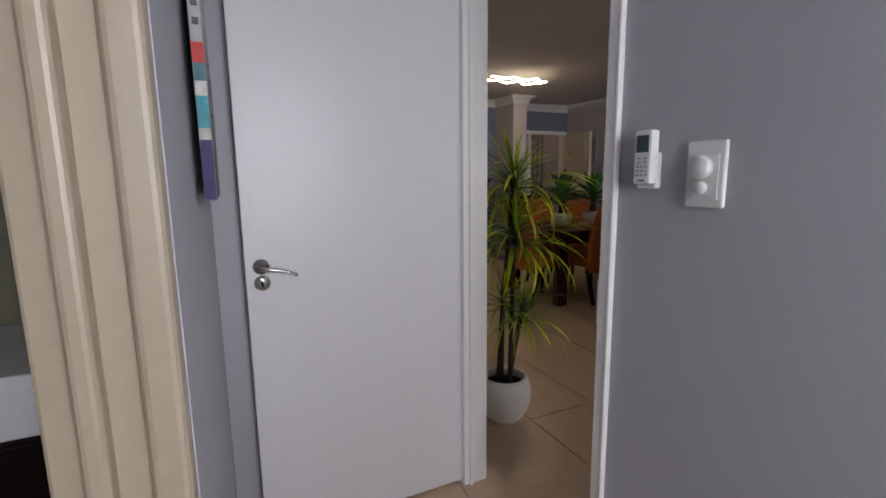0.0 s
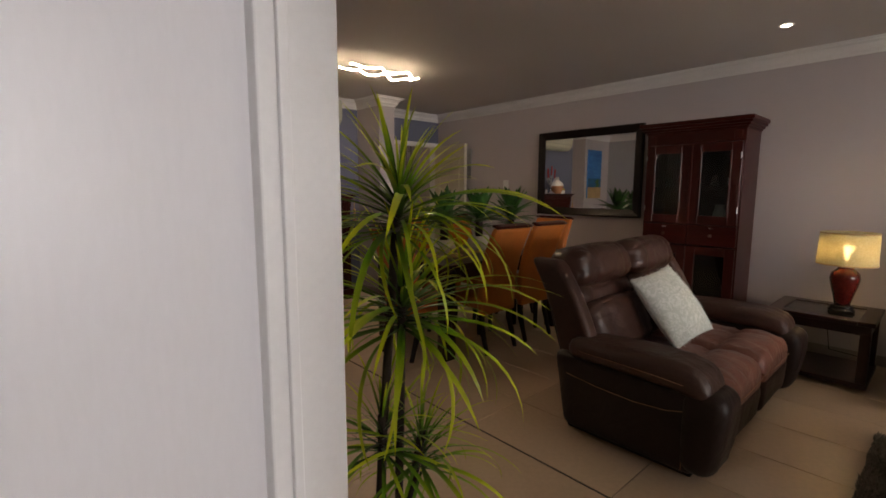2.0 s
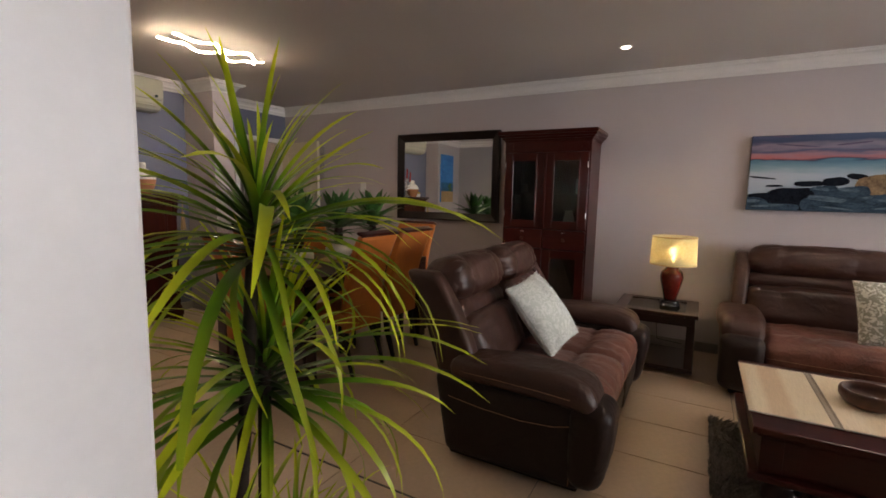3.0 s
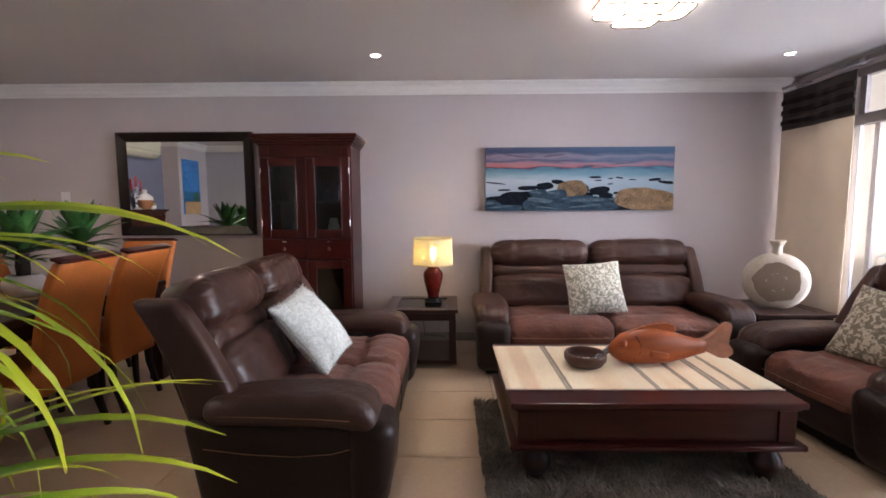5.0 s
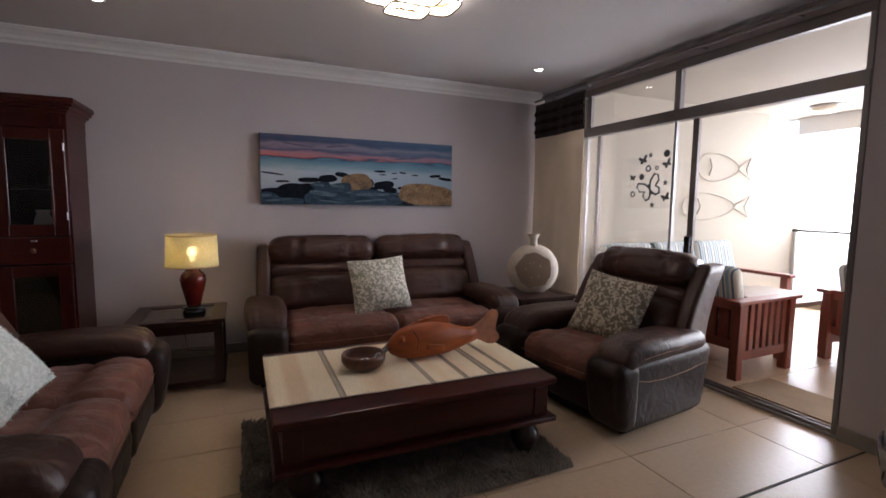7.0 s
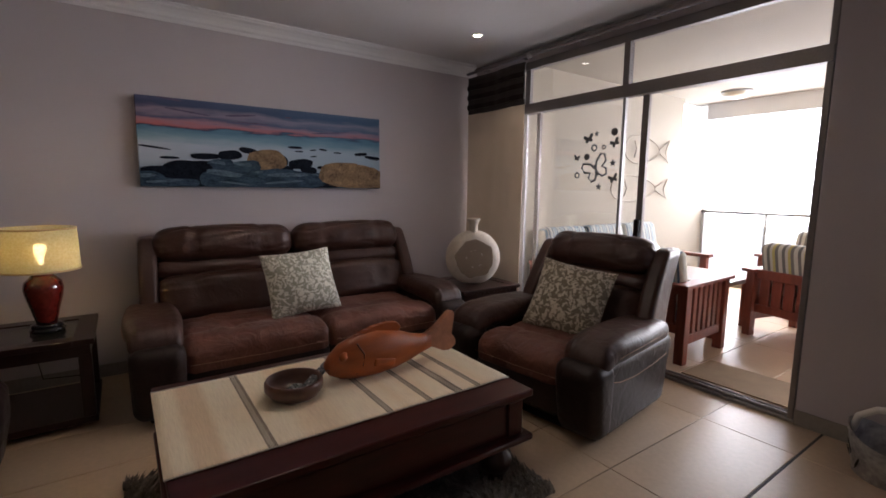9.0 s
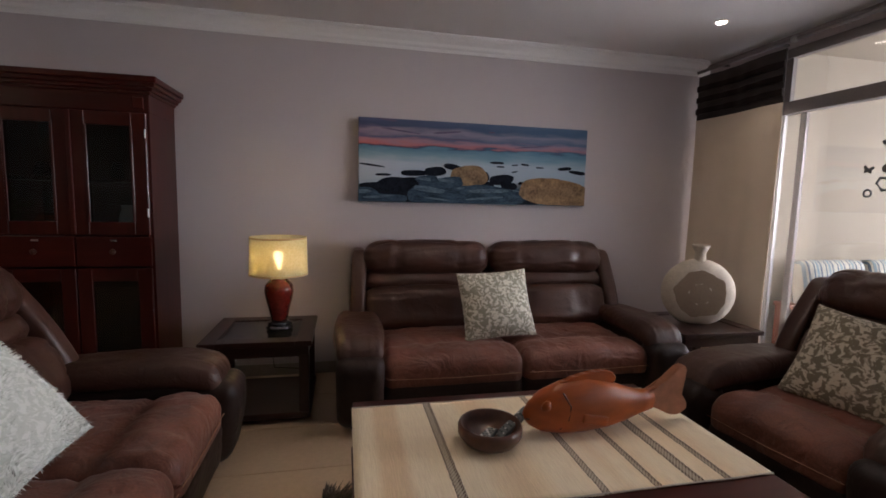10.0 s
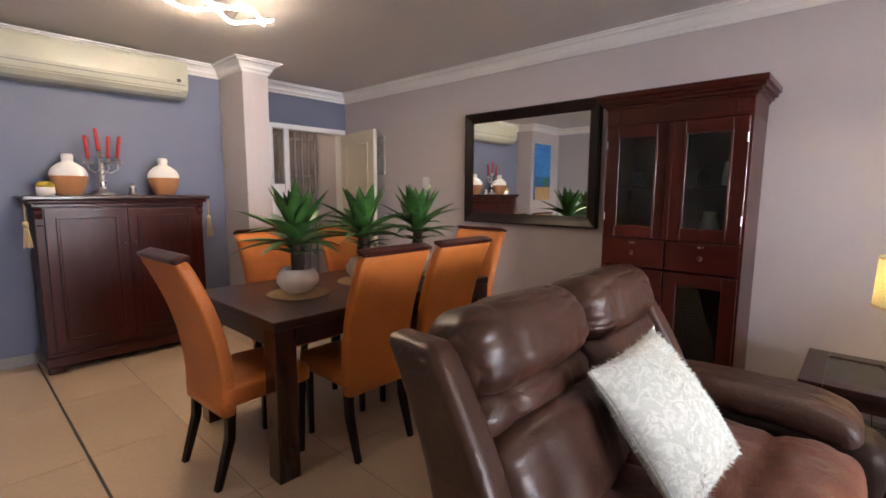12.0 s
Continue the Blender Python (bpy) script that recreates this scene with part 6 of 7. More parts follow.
# ---- tall plant by the doorway ----
def blade(length, droop, wide, fold=0.35):
    """A long arching leaf along +x that rises, bends over and narrows to a point."""
    bm = bmesh.new()
    rows = []
    x = z = 0.0
    n = 10
    for i in range(n + 1):
        t = i / n
        a = -droop * t ** 1.4
        w = wide * (0.6 + 0.9 * t) * (1 - t) ** 0.6 if t < 1 else 0
        w = max(w, 0.0004)
        rows.append([bm.verts.new((x, -w, z + fold * w)), bm.verts.new((x, 0, z)), bm.verts.new((x, w, z + fold * w))])
        x += length / n * math.cos(a)
        z += length / n * math.sin(a)
    for a, b in zip(rows, rows[1:]):
        bm.faces.new((a[0], a[1], b[1], b[0]))
        bm.faces.new((a[1], a[2], b[2], b[1]))
    me = bpy.data.meshes.new("leaf")
    for f in bm.faces:
        f.smooth = True
    bm.to_mesh(me)
    bm.free()
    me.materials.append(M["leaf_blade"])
    return me


def leaf_blade_mat():
    """Dark at the root, partly the crown's inner shade put into the colour, bright yellow-green outwards, with fine
    long veins.
    """
    m = bpy.data.materials.new("leaf_blade")
    m.use_nodes = True
    n, l = m.node_tree.nodes, m.node_tree.links
    b = n["Principled BSDF"]
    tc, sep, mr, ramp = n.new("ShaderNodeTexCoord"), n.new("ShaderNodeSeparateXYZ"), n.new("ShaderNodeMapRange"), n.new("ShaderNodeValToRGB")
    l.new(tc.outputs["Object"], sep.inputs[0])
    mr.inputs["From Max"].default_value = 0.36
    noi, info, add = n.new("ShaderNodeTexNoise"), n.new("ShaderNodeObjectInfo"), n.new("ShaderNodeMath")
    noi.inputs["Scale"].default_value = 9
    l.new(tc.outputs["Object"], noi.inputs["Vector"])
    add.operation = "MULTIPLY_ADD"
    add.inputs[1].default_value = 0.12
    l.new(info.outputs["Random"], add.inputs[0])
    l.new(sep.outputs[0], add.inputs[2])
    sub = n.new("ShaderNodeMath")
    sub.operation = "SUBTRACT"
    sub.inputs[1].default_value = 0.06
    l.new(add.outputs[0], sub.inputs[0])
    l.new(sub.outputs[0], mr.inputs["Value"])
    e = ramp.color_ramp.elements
    # root green deepened further to carry the shade inside the crown
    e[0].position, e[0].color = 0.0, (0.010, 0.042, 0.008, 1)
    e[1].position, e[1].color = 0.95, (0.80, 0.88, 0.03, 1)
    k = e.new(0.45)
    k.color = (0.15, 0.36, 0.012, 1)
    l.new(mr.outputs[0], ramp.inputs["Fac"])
    hsv, vr = n.new("ShaderNodeHueSaturation"), n.new("ShaderNodeMapRange")
    vr.inputs["To Min"].default_value, vr.inputs["To Max"].default_value = 0.6, 1.35
    l.new(noi.outputs["Fac"], vr.inputs["Value"])
    l.new(vr.outputs[0], hsv.inputs["Value"])
    l.new(ramp.outputs["Color"], hsv.inputs["Color"])
    l.new(hsv.outputs["Color"], b.inputs["Base Color"])
    b.inputs["Roughness"].default_value = 0.38
    b.inputs["Subsurface Weight"].default_value = 0.0
    return m


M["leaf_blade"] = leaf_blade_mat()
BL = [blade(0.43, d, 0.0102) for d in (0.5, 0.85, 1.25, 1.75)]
rp = random.Random(21)
plant = thing("dracaena_plant", pose(1.305, 1.925, 0), "tall artificial dracaena with arching leaves in a white pot", "plant")
part("pot", lathe([(0, 0), (0.085, 0), (0.10, 0.012), (0.138, 0.09), (0.145, 0.15), (0.132, 0.215), (0.115, 0.245), (0.105, 0.24), (0.118, 0.2), (0.12, 0.17), (0, 0.17)], 40), M["ceramic"], plant, "round white ceramic pot", True)
part("soil", lathe([(0, 0.195), (0.118, 0.188), (0.118, 0.17), (0, 0.17)], 24), M["soil"], plant)
STEMS = [((-0.03, 0.02), (0.045, 0.0), 1.33), ((0.02, -0.02), (0.055, 0.0), 1.07), ((0.0, 0.035), (-0.01, 0.01), 0.72), ((0.035, 0.01), (0.09, -0.04), 0.66)]
for (bx, by), (tx, ty), h in STEMS:
    st = part("stem", tube([(bx, by, 0.18), (bx + (tx - bx) * 0.3, by + (ty - by) * 0.4, 0.18 + (h - 0.18) * 0.4), (tx, ty, h)], [0.013, 0.012, 0.012], 9), M["bark"], plant, "slim brown stem", True)
    big = h > 0.9
    count = 108 if big else 56
    for i in range(count):
        t = i / count
        el = 84 - 96 * t ** 0.8 + rp.uniform(-10, 10)
        if h > 1.2:
            el = 82 - 90 * t ** 0.75 + rp.uniform(-10, 10)
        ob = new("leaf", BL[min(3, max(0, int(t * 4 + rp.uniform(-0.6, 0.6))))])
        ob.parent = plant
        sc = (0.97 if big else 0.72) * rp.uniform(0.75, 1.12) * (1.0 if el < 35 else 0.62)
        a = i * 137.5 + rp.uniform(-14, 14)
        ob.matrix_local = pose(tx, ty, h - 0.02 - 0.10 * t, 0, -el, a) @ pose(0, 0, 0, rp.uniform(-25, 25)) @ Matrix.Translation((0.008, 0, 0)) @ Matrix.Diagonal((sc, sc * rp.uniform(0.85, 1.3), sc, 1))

# ---- ceiling lights ----
def wavy(z, y0, ph, amp=0.035):
    return [(-0.39 + 0.78 * i / 24, y0 + amp * math.sin(i * 0.62 + ph), z + 0.012 * math.sin(i * 0.8 + ph)) for i in range(25)]


ch = thing("wavy_ceiling_light", pose(3.19, 4.65, CEIL), "ceiling light with two glowing wavy warm strips", "ceiling light")
part("base_plate", box(-0.22, 0.22, -0.03, 0.03, -0.014, -0.001, 0.004), M["steel"], ch)
for y0, ph in ((-0.09, 0.0), (0.09, 2.6)):
    st = part("led_strip", tube(wavy(-0.042, y0, ph, 0.04), 0.0058, 8), M["lamp_glow"], ch, "glowing wavy strip", True)
    # added opaque channel over the strip, keeps its light off the ceiling
    ch_bm, prev = bmesh.new(), None
    for px_, py_, pz_ in wavy(-0.042, y0, ph, 0.04):
        ring = [ch_bm.verts.new((px_, py_ + dy, pz_ + dz)) for dy, dz in ((-0.02, 0.005), (0.02, 0.005), (0.02, 0.011), (-0.02, 0.011))]
        if prev:
            for q in range(4):
                ch_bm.faces.new((prev[q], prev[(q + 1) % 4], ring[(q + 1) % 4], ring[q]))
        prev = ring
    part("channel", ch_bm, M["white"], ch, "wavy white channel added to screen the ceiling from the strip")
    for x in (-0.2, 0.2):
        part("holder", tube([(x, 0, -0.012), (x, y0, -0.036)], 0.003, 6), M["steel"], ch)

cl = thing("geometric_ceiling_light", pose(3.70, 0.18, CEIL) @ Matrix.Scale(0.82, 4), "white ceiling light of interlocking rounded loops", "ceiling light")
part("base_plate", box(-0.19, 0.19, -0.22, 0.22, -0.028, -0.001, 0.01, 2), M["plastic"], cl)


def loop(w, d, z, m):
    pts, r = [], min(w, d) * 0.5
    for i in range(41):
        a = 2 * math.pi * i / 40
        pts.append((w * math.copysign(abs(math.cos(a)) ** 0.45, math.cos(a)), d * math.copysign(abs(math.sin(a)) ** 0.45, math.sin(a)), z))
    bm = bmesh.new()
    prev = None
    for p in pts:
        x, y, zz = p
        s = 1 - 0.045 / max(abs(w), abs(d))
        ring = [bm.verts.new(q) for q in ((x, y, zz), (x * s, y * s, zz), (x * s, y * s, zz + 0.028), (x, y, zz + 0.028))]
        if prev:
            for i in range(4):
                bm.faces.new((prev[i], prev[(i + 1) % 4], ring[(i + 1) % 4], ring[i]))
        prev = ring
    return moved(bm, m)


for (x, y, w, d, z) in ((0.0, -0.13, 0.15, 0.19, -0.062), (0.0, 0.13, 0.15, 0.19, -0.062), (-0.12, 0.0, 0.12, 0.15, -0.078), (0.12, 0.0, 0.12, 0.15, -0.078)):
    gl = part("glowing_loop", loop(w, d, z, Matrix.Translation((x, y, 0))), M["panel_glow"], cl, "glowing white acrylic loop")
    s = 1 - 0.045 / max(w, d)
    for f in (1.01,):
        pts = []
        for i in range(41):
            a = 2 * math.pi * i / 40
            pts.append((x + f * w * math.copysign(abs(math.cos(a)) ** 0.45, math.cos(a)), y + f * d * math.copysign(abs(math.sin(a)) ** 0.45, math.sin(a)), z - 0.006))
        part("gold_trim", tube(pts, 0.0075, 6), M["brass"], gl, "thin gold edge")
    part("gold_trim", loop(w + 0.006, d + 0.006, z + 0.008, Matrix.Translation((x, y, 0)) @ Matrix.Scale(0.6, 4, (0, 0, 1))), M["mat_straw"], cl, "thin gold rim")


def downlight(x, y):
    d = thing("downlight", pose(x, y, CEIL), "small round recessed ceiling downlight, lit", "downlight", "ceiling downlights")
    part("ring", lathe([(0.03, -0.002), (0.045, -0.002), (0.046, -0.007), (0.042, -0.01), (0.031, -0.004), (0.03, -0.002)], 24), M["plastic"], d, "", True)
    part("bulb", lathe([(0, -0.003), (0.03, -0.003), (0.028, -0.007), (0, -0.008)], 20), M["spot_glow"], d, "glowing lamp", True)
    sp = lamp("downlight_beam", "SPOT", look((x, y, CEIL - 0.015), (x, y, 0)), 5, (1.0, 0.86, 0.66), 0.03)
    sp.data.spot_size, sp.data.spot_blend = radians(110), 0.9


for x, y in ((4.572, 1.833), (4.62, -1.31), (1.75, 3.4)):
    downlight(x, y)

# ---- hall things ----
rc = thing("air_conditioner_remote", pose(0.82, 0.617, 1.345) @ Matrix.Scale(0.97, 4), "white air conditioner remote in a wall holder", "remote control")
part("holder", box(-0.018, 0, -0.0245, 0.0245, -0.060, 0.016, 0.004), M["plastic"], rc)
body = part("body", box(-0.033, -0.009, -0.022, 0.022, -0.05, 0.062, 0.004), M["plastic"], rc, "white remote body")
part("display", box(-0.0345, -0.0325, -0.016, 0.016, 0.016, 0.052, 0.0008, 1), M["lcd"], body, "grey-green display")
for r in range(5):
    for c in range(3 if r > 1 else 2):
        y = (c - 1) * 0.0115 if r > 1 else (c - 0.5) * 0.017
        z = 0.004 - r * 0.0088
        part("button", box(-0.0345, -0.0328, y - 0.004, y + 0.004, z - 0.0022, z + 0.0022, 0.0007, 1), M["alu_light"], body)
part("emblem", box(-0.0345, -0.0328, -0.009, 0.009, -0.0445, -0.0405, 0.0007, 1), M["grey_plastic"], body, "small dark bar mark")
dm = thing("dimmer_switch", pose(0.82, 0.492, 1.315) @ Matrix.Scale(1.04, 4), "white dimmer switch plate with a round knob", "switch")
pl = part("plate", box(-0.010, 0, -0.037, 0.037, -0.059, 0.059, 0.004), M["plastic"], dm)
part("inset", box(-0.0115, -0.0101, -0.027, 0.027, -0.045, 0.035, 0.001, 1), M["plastic"], dm)
for z, r, h in ((0.012, 0.020, 0.014), (-0.024, 0.0115, 0.010)):
    part("knob", moved(lathe([(0, 0), (r, 0), (r, h * 0.7), (r * 0.85, h), (0, h)], 24), Matrix.Translation((-0.0115, 0.003, z)) @ pose(0, 0, 0, 0, -90, 0)), M["plastic"], dm, "round plastic knob", True)

cv = thing("boat_canvas", pose(-0.045, 0.82, 1.278), "small canvas painting of colourful boats on the hall wall", "picture")
part("canvas", box(0.014, 0.034, 0.03, 0.53, 0, 0.66, 0.002, 1), mat("boat_canvas_ground", (0.40, 0.40, 0.41), 0.7, var=0.14, big=6, small=60, bump=0.3), cv)
part("hanger", box(0.0, 0.014, 0.26, 0.30, 0.58, 0.62), M["steel"], cv)


def paint(pts, colour, k, nm):
    bm = bmesh.new()
    bm.faces.new([bm.verts.new((0.0345 + 0.0004 * k, y, z)) for y, z in pts])
    bmesh.ops.recalc_face_normals(bm, faces=bm.faces[:])
    part(nm, bm, mat("paint_" + nm, colour, 0.6, var=0.3, big=14, small=60, bump=0.2), cv)


paint([(0.15, 0.268), (0.22, 0.306), (0.29, 0.317), (0.31, 0.288), (0.30, 0.233), (0.21, 0.163), (0.08, 0.088), (0.06, 0.085)], (0.55, 0.52, 0.45), 1, "painted_boat")
paint([(0.14, 0.261), (0.22, 0.306), (0.28, 0.317), (0.30, 0.291), (0.21, 0.285), (0.15, 0.243), (0.13, 0.237)], (0.45, 0.05, 0.035), 2, "painted_red_bow")
paint([(0.18, 0.264), (0.22, 0.281), (0.30, 0.288), (0.30, 0.279), (0.21, 0.267)], (0.03, 0.04, 0.06), 2.5, "painted_dark_deck")
paint([(0.13, 0.233), (0.30, 0.257), (0.28, 0.235), (0.19, 0.214), (0.11, 0.183)], (0.03, 0.12, 0.16), 2, "painted_teal_deck")
paint([(0.17, 0.231), (0.25, 0.226), (0.29, 0.235), (0.27, 0.215), (0.15, 0.195)], (0.2, 0.45, 0.42), 3, "painted_pale_teal")
paint([(0.10, 0.160), (0.22, 0.178), (0.20, 0.164), (0.09, 0.151)], (0.12, 0.05, 0.05), 2, "painted_bench")
paint([(0.09, 0.147), (0.15, 0.155), (0.08, 0.113)], (0.05, 0.3, 0.36), 2, "painted_teal_floor")
paint([(0.06, 0.085), (0.08, 0.086), (0.07, 0.002), (0.03, 0.002), (0.03, 0.002)], (0.02, 0.02, 0.11), 2, "painted_hull")
paint([(0.09, 0.089), (0.29, 0.200), (0.34, 0.134), (0.43, 0.002), (0.07, 0.002)], (0.085, 0.08, 0.08), 1, "painted_shadow")
paint([(0.34, 0.272), (0.38, 0.296), (0.45, 0.289), (0.53, 0.229), (0.51, 0.147), (0.50, 0.036), (0.43, 0.002), (0.34, 0.134), (0.32, 0.225)], (0.5, 0.48, 0.44), 2, "painted_far_boat")
paint([(0.34, 0.276), (0.38, 0.296), (0.45, 0.292), (0.53, 0.229), (0.51, 0.202), (0.46, 0.256), (0.42, 0.269), (0.34, 0.265)], (0.5, 0.06, 0.04), 3, "painted_far_bow")
paint([(0.34, 0.259), (0.41, 0.257), (0.47, 0.245), (0.41, 0.249), (0.34, 0.251)], (0.03, 0.03, 0.04), 3, "painted_far_bench")
paint([(0.32, 0.221), (0.51, 0.191), (0.50, 0.136), (0.39, 0.177), (0.32, 0.205)], (0.03, 0.2, 0.24), 3, "painted_far_teal")
paint([(0.33, 0.129), (0.52, 0.100), (0.51, 0.095), (0.33, 0.124)], (0.06, 0.06, 0.06), 3, "painted_line")
paint([(0.40, 0.054), (0.50, 0.041), (0.50, 0.036), (0.40, 0.051)], (0.06, 0.06, 0.06), 3, "painted_far_line")
# the picture runs on round the canvas edge
for z0, z1, colour in ((0.002, 0.108, (0.03, 0.025, 0.13)), (0.108, 0.128, (0.5, 0.47, 0.4)), (0.128, 0.183, (0.05, 0.32, 0.38)), (0.183, 0.208, (0.6, 0.58, 0.54)), (0.208, 0.238, (0.06, 0.16, 0.2)), (0.238, 0.272, (0.5, 0.04, 0.03))):
    part("painted_edge", box(0.0145, 0.0335, 0.0292, 0.0299, z0, z1), mat("paint_edge", colour, 0.6, var=0.25, big=14, small=60, bump=0.2), cv)
edge_ink = mat("paint_edge_ink", (0.08, 0.08, 0.09), 0.6)
for i in range(7):
    part("painted_bar", box(0.019, 0.029, 0.0292, 0.0299, 0.30 + 0.03 * i, 0.312 + 0.03 * i), edge_ink, cv)
# unseen window, added to go with the hall fill lamp
hw = thing("window_hall", pose(0.365, -1.54, 1.5), "white framed window, unseen, added for the hall light", "window", "", "structure")
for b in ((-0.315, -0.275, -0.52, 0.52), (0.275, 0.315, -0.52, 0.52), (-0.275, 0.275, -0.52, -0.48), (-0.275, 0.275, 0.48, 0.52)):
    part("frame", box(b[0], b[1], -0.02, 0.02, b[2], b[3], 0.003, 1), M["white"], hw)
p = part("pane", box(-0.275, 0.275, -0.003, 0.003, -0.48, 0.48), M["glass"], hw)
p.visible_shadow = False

# ---- waste basket and console ----
bk = thing("waste_basket", pose(2.10, -1.70, 0), "pale woven basket with a leaf pattern and white handle", "basket")
bm = lathe([(0, 0.004), (0.125, 0.0), (0.135, 0.01), (0.165, 0.20), (0.16, 0.20), (0.13, 0.012), (0, 0.012)], 28)
for v in bm.verts:
    v.co.z += 0.03 * math.cos(2 * math.atan2(v.co.y, v.co.x)) * (v.co.z > 0.1)
part("body", bm, mat("leaf_print_basket", (0.50, 0.47, 0.44), 0.8, var=0.25, big=16, small=40, bump=0.2, dark=(0.16, 0.15, 0.15)), bk, "", True)
part("handle", tube([(-0.15, 0, 0.17), (-0.13, 0, 0.25), (-0.07, 0, 0.30), (0.0, 0, 0.315), (0.07, 0, 0.30), (0.13, 0, 0.25), (0.15, 0, 0.17)], 0.016, 8), M["ceramic"], bk, "thick white handle", True)
for i in range(14):
    a = i * 2 * math.pi / 14
    part("leaf_motif", moved(rounded(0.012, 0.003, 0.07, 0.0014, 3, lambda p: Vector((p.x * (1 - (p.z / 0.037) ** 2), p.y, p.z))), Matrix.Translation((0.152 * math.cos(a), 0.152 * math.sin(a), 0.07 + 0.05 * (i % 2))) @ pose(0, 0, 0, 0, 0, math.degrees(a) + 90) @ pose(0, 0, 0, 9, 25 * (-1) ** i, 0)), M["soil"], bk, "dark printed leaf")
tv = thing("media_console", pose(0, 0, 0), "black gloss console with a polished steel edge", "console")
part("top", box(WX + 0.014, 1.50, -1.0, 0.20, 0.735, 0.765, 0.003), M["black"], tv)
part("edge_trim", box(1.501, 1.508, -1.0, 0.20, 0.742, 0.766, 0.002, 1), M["steel"], tv, "polished steel front edge")
part("body", box(WX + 0.014, 1.46, -0.97, 0.17, 0.06, 0.734, 0.003), M["black"], tv)
part("plinth", box(WX + 0.03, 1.42, -0.93, 0.13, 0.0, 0.06), M["dark_wood"], tv)

# ---- balcony ----
def deck_chair(m, label, cloth, wide=0.72):
    t = thing("balcony_chair", m, label, "armchair", "balcony chairs")
    w = wide / 2
    for s in (-1, 1):
        for y in (-0.34, 0.30):
            part("leg", box(s * w - 0.035, s * w + 0.035, y - 0.035, y + 0.035, 0, 0.575, 0.005), M["red_wood"], t)
        part("arm", box(s * w - 0.055, s * w + 0.055, -0.42, 0.38, 0.576, 0.605, 0.006), M["red_wood"], t)
        part("side_rail", box(s * w - 0.015, s * w + 0.015, -0.305, 0.265, 0.14, 0.21, 0.003), M["red_wood"], t)
        for i in range(7):
            y = -0.27 + i * 0.083
            part("slat", box(s * w - 0.012, s * w + 0.012, y - 0.026, y + 0.026, 0.211, 0.575, 0.003, 1), M["red_wood"], t)
    part("seat_frame", box(-w + 0.036, w - 0.036, -0.34, 0.30, 0.22, 0.29, 0.004), M["red_wood"], t)
    part("back_rail", box(-w + 0.036, w - 0.036, 0.27, 0.31, 0.52, 0.60, 0.004), M["red_wood"], t)
    for i in range(6):
        x = -w + 0.11 + i * (2 * w - 0.22) / 5
        part("back_slat", box(x - 0.04, x + 0.04, 0.275, 0.30, 0.291, 0.52, 0.003, 1), M["red_wood"], t)
    part("seat_cushion", moved(rounded(2 * w - 0.08, 0.60, 0.12, 0.04, 8), Matrix.Translation((0, -0.03, 0.35))), cloth, t, "striped seat cushion", True)
    part("back_cushion", moved(rounded(2 * w - 0.08, 0.14, 0.44, 0.06, 8), pose(0, 0.215, 0.625, -14)), cloth, t, "striped back cushion", True)
    return t


deck_chair(pose(3.73, -2.56, 0, 0, 0, 2), "red wooden balcony chair with slatted sides and striped cushions", M["stripe_blue"])
deck_chair(pose(2.98, -3.72, 0, 0, 0, -14), "red wooden slatted balcony chair facing the railing", M["stripe_yellow"])
deck_chair(pose(3.35, -4.95, 0, 0, 0, 172), "red wooden balcony chair with a yellow striped cushion", M["stripe_yellow"])
bt = thing("balcony_table", pose(3.83, -3.45, 0, 0, 0, 0), "low weathered wooden table on the balcony", "table")
part("tabletop", box(-0.36, 0.36, -0.38, 0.38, 0.45, 0.49, 0.005), mat("weathered_wood", (0.30, 0.22, 0.17), 0.5, var=0.2, big=4, small=30, stretch=(0.2, 1, 1)), bt)
for x in (-0.3, 0.3):
    for y in (-0.32, 0.32):
        part("leg", box(x - 0.04, x + 0.04, y - 0.04, y + 0.04, 0, 0.45, 0.004), M["red_wood"], bt)
so = thing("balcony_sofa", pose(4.50, -3.25, 0, 0, 0, -90), "wooden balcony sofa with striped blue cushions against the wall", "sofa")
part("seat_frame", box(-1.0, 1.0, -0.36, 0.36, 0.16, 0.28, 0.005), M["red_wood"], so)
for s in (-1, 1):
    part("arm", box(s * 1.0 - 0.05, s * 1.0 + 0.05, -0.4, 0.36, 0.55, 0.585, 0.005), M["red_wood"], so)
    for y in (-0.33, 0.32):
        part("leg", box(s * 1.0 - 0.035, s * 1.0 + 0.035, y - 0.035, y + 0.035, 0, 0.55, 0.004), M["red_wood"], so)
for i in range(3):
    x = -0.64 + i * 0.64
    part("seat_cushion", moved(rounded(0.62, 0.66, 0.13, 0.04, 8), Matrix.Translation((x, -0.03, 0.345))), M["stripe_blue"], so, "striped seat cushion", True)
    part("back_cushion", moved(rounded(0.62, 0.15, 0.5, 0.06, 8), pose(x, 0.26, 0.66, -14)), M["stripe_blue"], so, "striped back cushion", True)
mt = thing("door_mat", pose(2.90, -2.32, 0), "sand-coloured coir doormat on the balcony", "doormat")
part("mat", box(-0.36, 0.36, -0.21, 0.21, 0, 0.012, 0.003), M["sand_mat"], mt)


M["fish_wall"] = mat("whitewashed_wood", (0.42, 0.37, 0.30), 0.8, var=0.15, big=9, small=60, bump=0.3)


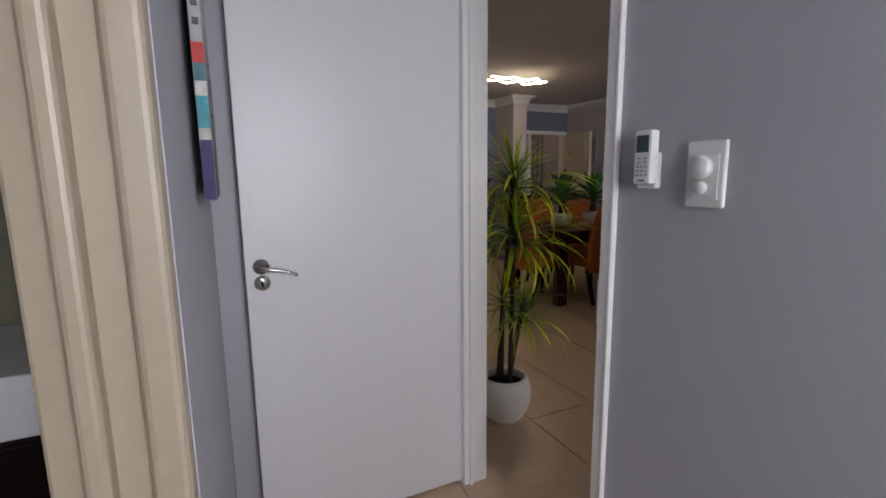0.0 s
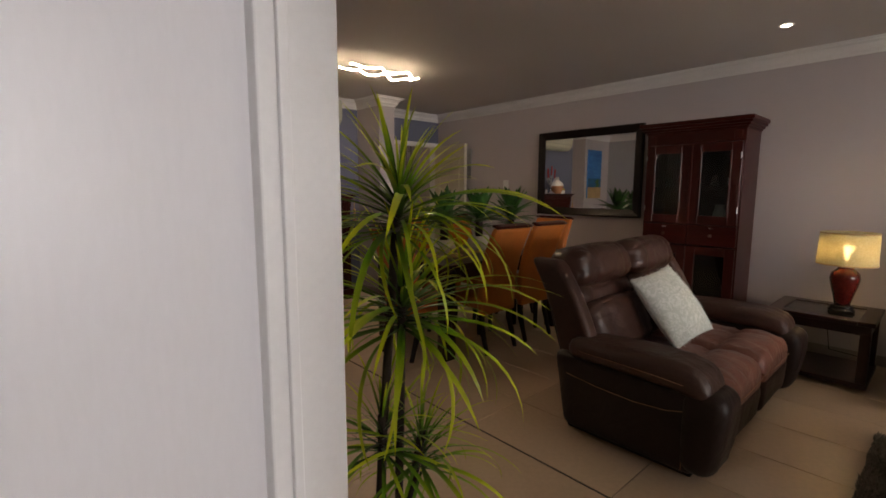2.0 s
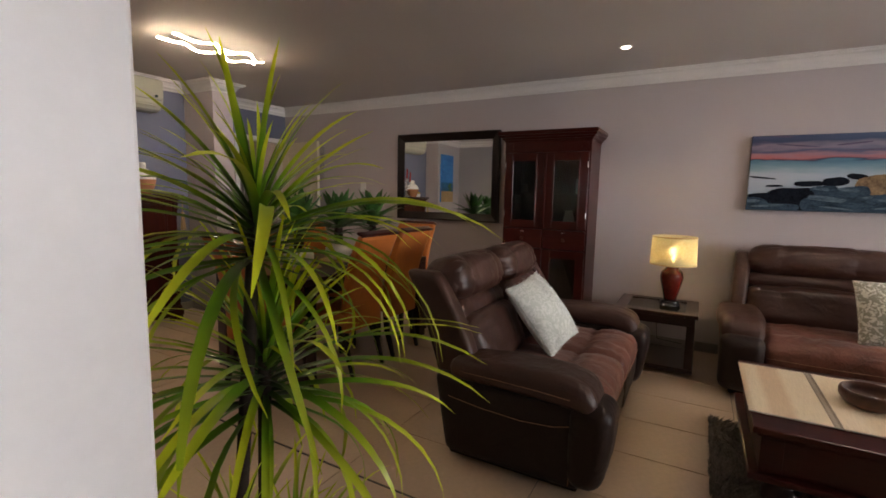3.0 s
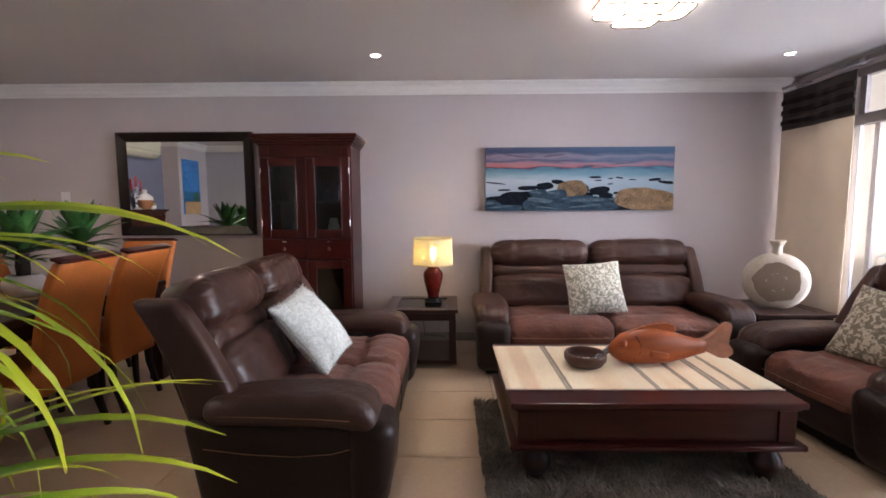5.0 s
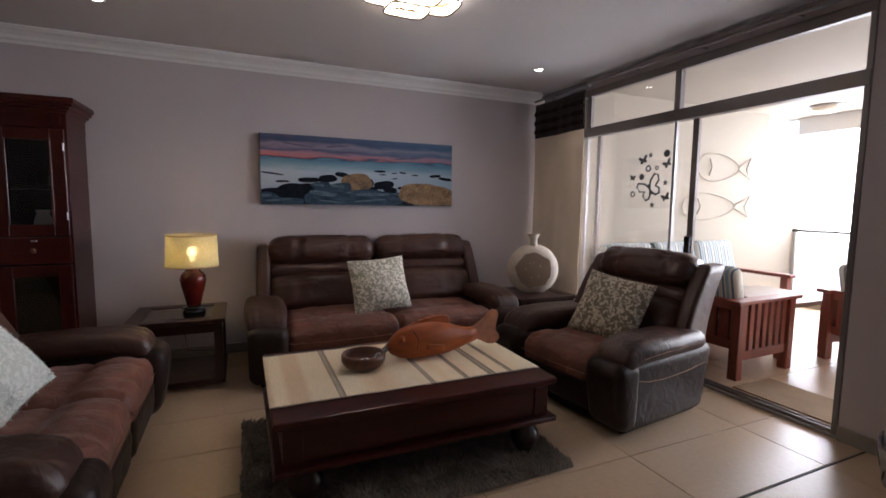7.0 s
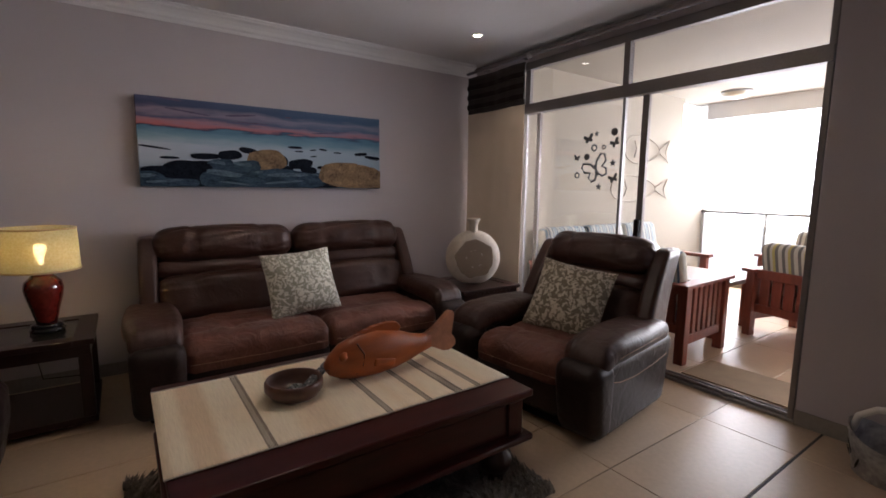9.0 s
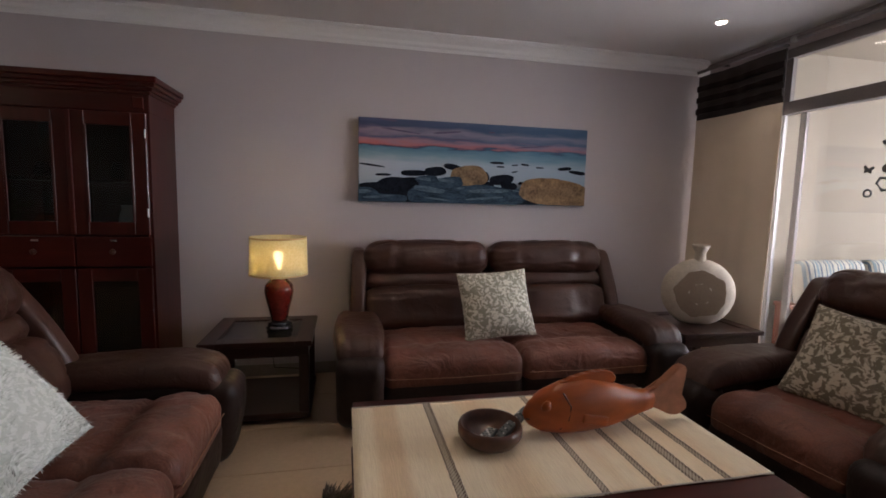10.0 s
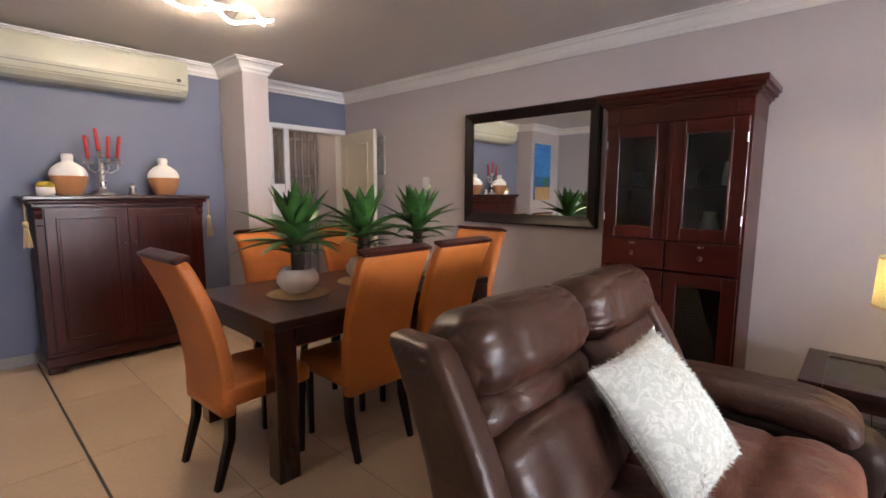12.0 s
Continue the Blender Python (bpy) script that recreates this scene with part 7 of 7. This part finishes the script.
def wall_fish(y, z, length, height):
    t = thing("fish_carving", pose(4.93, y, z), "whitewashed carved fish outline on the balcony wall", "wall ornament", "fish carvings")
    pts = []
    for i in range(33):
        a = 2 * math.pi * i / 32
        pts.append((-0.02, -length * 0.36 * math.cos(a) + length * 0.1, height / 2 * math.sin(a) * (1 - 0.25 * math.cos(a))))
    part("body", tube(pts, 0.007, 6), M["fish_wall"], t, "", True)
    part("tail", tube([(-0.02, -length * 0.25, 0.02), (-0.02, -length * 0.42, height * 0.32), (-0.02, -length * 0.47, height * 0.45), (-0.02, -length * 0.40, 0.0), (-0.02, -length * 0.47, -height * 0.42), (-0.02, -length * 0.42, -height * 0.3), (-0.02, -length * 0.25, -0.02)], 0.007, 6), M["fish_wall"], t, "", True)
    part("gill", tube([(-0.02, length * 0.26, height * 0.3), (-0.02, length * 0.22, 0.0), (-0.02, length * 0.26, -height * 0.3)], 0.008, 6), M["fish_wall"], t, "", True)


wall_fish(-4.2, 1.76, 1.0, 0.32)
wall_fish(-4.1, 1.30, 1.25, 0.30)

# stickers on the glass
M["sticker"] = mat("grey_sticker", (0.12, 0.125, 0.135), 0.5, var=0.1)


def sticker(x, z, kind, s, turn=0):
    t = thing(kind + "_sticker", pose(x, SY - 0.0165, z, 0, turn, 0), "dark grey " + kind + " sticker on the sliding glass", "sticker", "glass stickers")
    if kind == "butterfly":
        for q in (-1, 1):
            wing = [(0, 0), (0.25, 0.5), (0.75, 0.8), (1.0, 0.62), (0.9, 0.2), (0.5, 0.0), (0.75, -0.25), (0.62, -0.6), (0.3, -0.6), (0.08, -0.3)]
            pts = [(q * u * s, 0, v * s) for u, v in wing]
            if s > 0.06:
                part("wing", tube(pts + [pts[0]], s * 0.075, 5), M["sticker"], t, "outlined wing")
            else:
                part("wing", prism([(q * u * s, v * s) for u, v in wing], -0.001, 0.001), M["sticker"], t)
        part("body", tube([(0, 0, -0.45 * s), (0, 0, 0.35 * s)], s * 0.06, 5), M["sticker"], t)
    elif kind == "ring":
        part("outline", tube([(s * math.cos(a * 0.4488), 0, s * math.sin(a * 0.4488)) for a in range(15)], s * 0.3, 5), M["sticker"], t)
    elif kind == "dot":
        part("disc", moved(lathe([(0, -0.001), (s, -0.001), (s, 0.001), (0, 0.001)], 18), pose(0, 0, 0, 90)), M["sticker"], t)
    else:
        part("star", prism([((s if i % 2 == 0 else 0.4 * s) * math.sin(i * math.pi / 5), (s if i % 2 == 0 else 0.4 * s) * math.cos(i * math.pi / 5)) for i in range(10)], -0.001, 0.001), M["sticker"], t)


for x, z, k, s, a in ((3.945, 1.43, "butterfly", 0.115, 25), (4.025, 1.665, "butterfly", 0.045, 15), (4.13, 1.525, "butterfly", 0.03, -10), (3.79, 1.62, "butterfly", 0.04, 30), (3.79, 1.36, "butterfly", 0.04, 20),
                      (3.955, 1.70, "star", 0.025, 0), (3.80, 1.70, "dot", 0.028, 0), (3.97, 1.595, "ring", 0.022, 0), (3.885, 1.595, "ring", 0.014, 0), (4.035, 1.53, "dot", 0.025, 0), (4.12, 1.39, "ring", 0.02, 0), (3.915, 1.30, "star", 0.03, 0), (3.80, 1.475, "star", 0.03, 0)):
    sticker(x, z, k, s, a)
cf = thing("balcony_ceiling_light", pose(4.31, -5.0, 2.45), "round cream glass ceiling light on the balcony", "ceiling light")
part("bowl", lathe([(0.15, 0.0), (0.155, -0.02), (0.13, -0.055), (0.07, -0.08), (0, -0.088)], 28), M["cream_door"], cf, "cream glass bowl", True)
part("ring", lathe([(0.0, -0.002), (0.165, -0.002), (0.165, -0.018), (0.155, -0.022), (0, -0.02)], 28), M["alu_light"], cf, "", True)


# ---- floor tiles ----
floor = structure("floor", box(-0.165, EX, SY - 0.09, 7.9, -0.1, -0.004), M["grout"], "large beige-grey porcelain tile floor with dark joints", "floor")
balcony_floor = structure("floor_balcony", box(0.5, 4.93, -5.62, SY - 0.09, -0.011, -0.004), M["grout"], "beige-grey porcelain tiles on the balcony", "floor")
TILES = {}


def tile(parent, x0, x1, y0, y1):
    w, d = round(x1 - x0 - 0.004, 4), round(y1 - y0 - 0.004, 4)
    if w < 0.02 or d < 0.02:
        return
    if (w, d) not in TILES:
        bm = box(-w / 2, w / 2, -d / 2, d / 2, -0.004, 0.0)
        bmesh.ops.bevel(bm, geom=[e for e in bm.edges if all(v.co.z > -0.001 for v in e.verts)], offset=0.0012, segments=1, affect="EDGES")
        me = bpy.data.meshes.new("tile")
        bm.to_mesh(me)
        bm.free()
        me.materials.append(M["tile"])
        TILES[(w, d)] = me
    ob = new("tile", TILES[(w, d)])
    ob.parent = parent
    ob.location = ((x0 + x1) / 2, (y0 + y1) / 2, 0)


def lay(parent, xs, ys):
    for a, b in zip(xs, xs[1:]):
        for c, d in zip(ys, ys[1:]):
            tile(parent, a, b, c, d)


YS = [SY - 0.09] + [-0.724 + 0.851 * k for k in range(-1, 9) if -0.724 + 0.851 * k < NY2 + 0.1] + [NY2 + 0.15]
lay(floor, [0.82] + [1.415, 1.845, 2.403], YS)
lay(floor, [2.413] + [2.857 + 0.43 * k for k in range(0, 6)] + [EX], YS)
lay(floor, [-0.165, 0.35, 0.82], [-1.5, -0.724, 0.126, 0.977, 1.61])
lay(floor, [4.1, 4.577, 5.007, EX], [NY2 + 0.15, 7.082, 7.75])
structure("movement_joint", box(2.404, 2.412, SY, NY, -0.004, -0.0005), M["joint"], "dark movement joint across the tiled floor", "floor joint")
lay(balcony_floor, [0.5, 0.705, 1.135, 1.565, 1.995, 2.425, 2.855, 3.285, 3.715, 4.145, 4.575, 4.93], [-5.62, -4.98, -4.13, -3.28, -2.43, SY - 0.09])
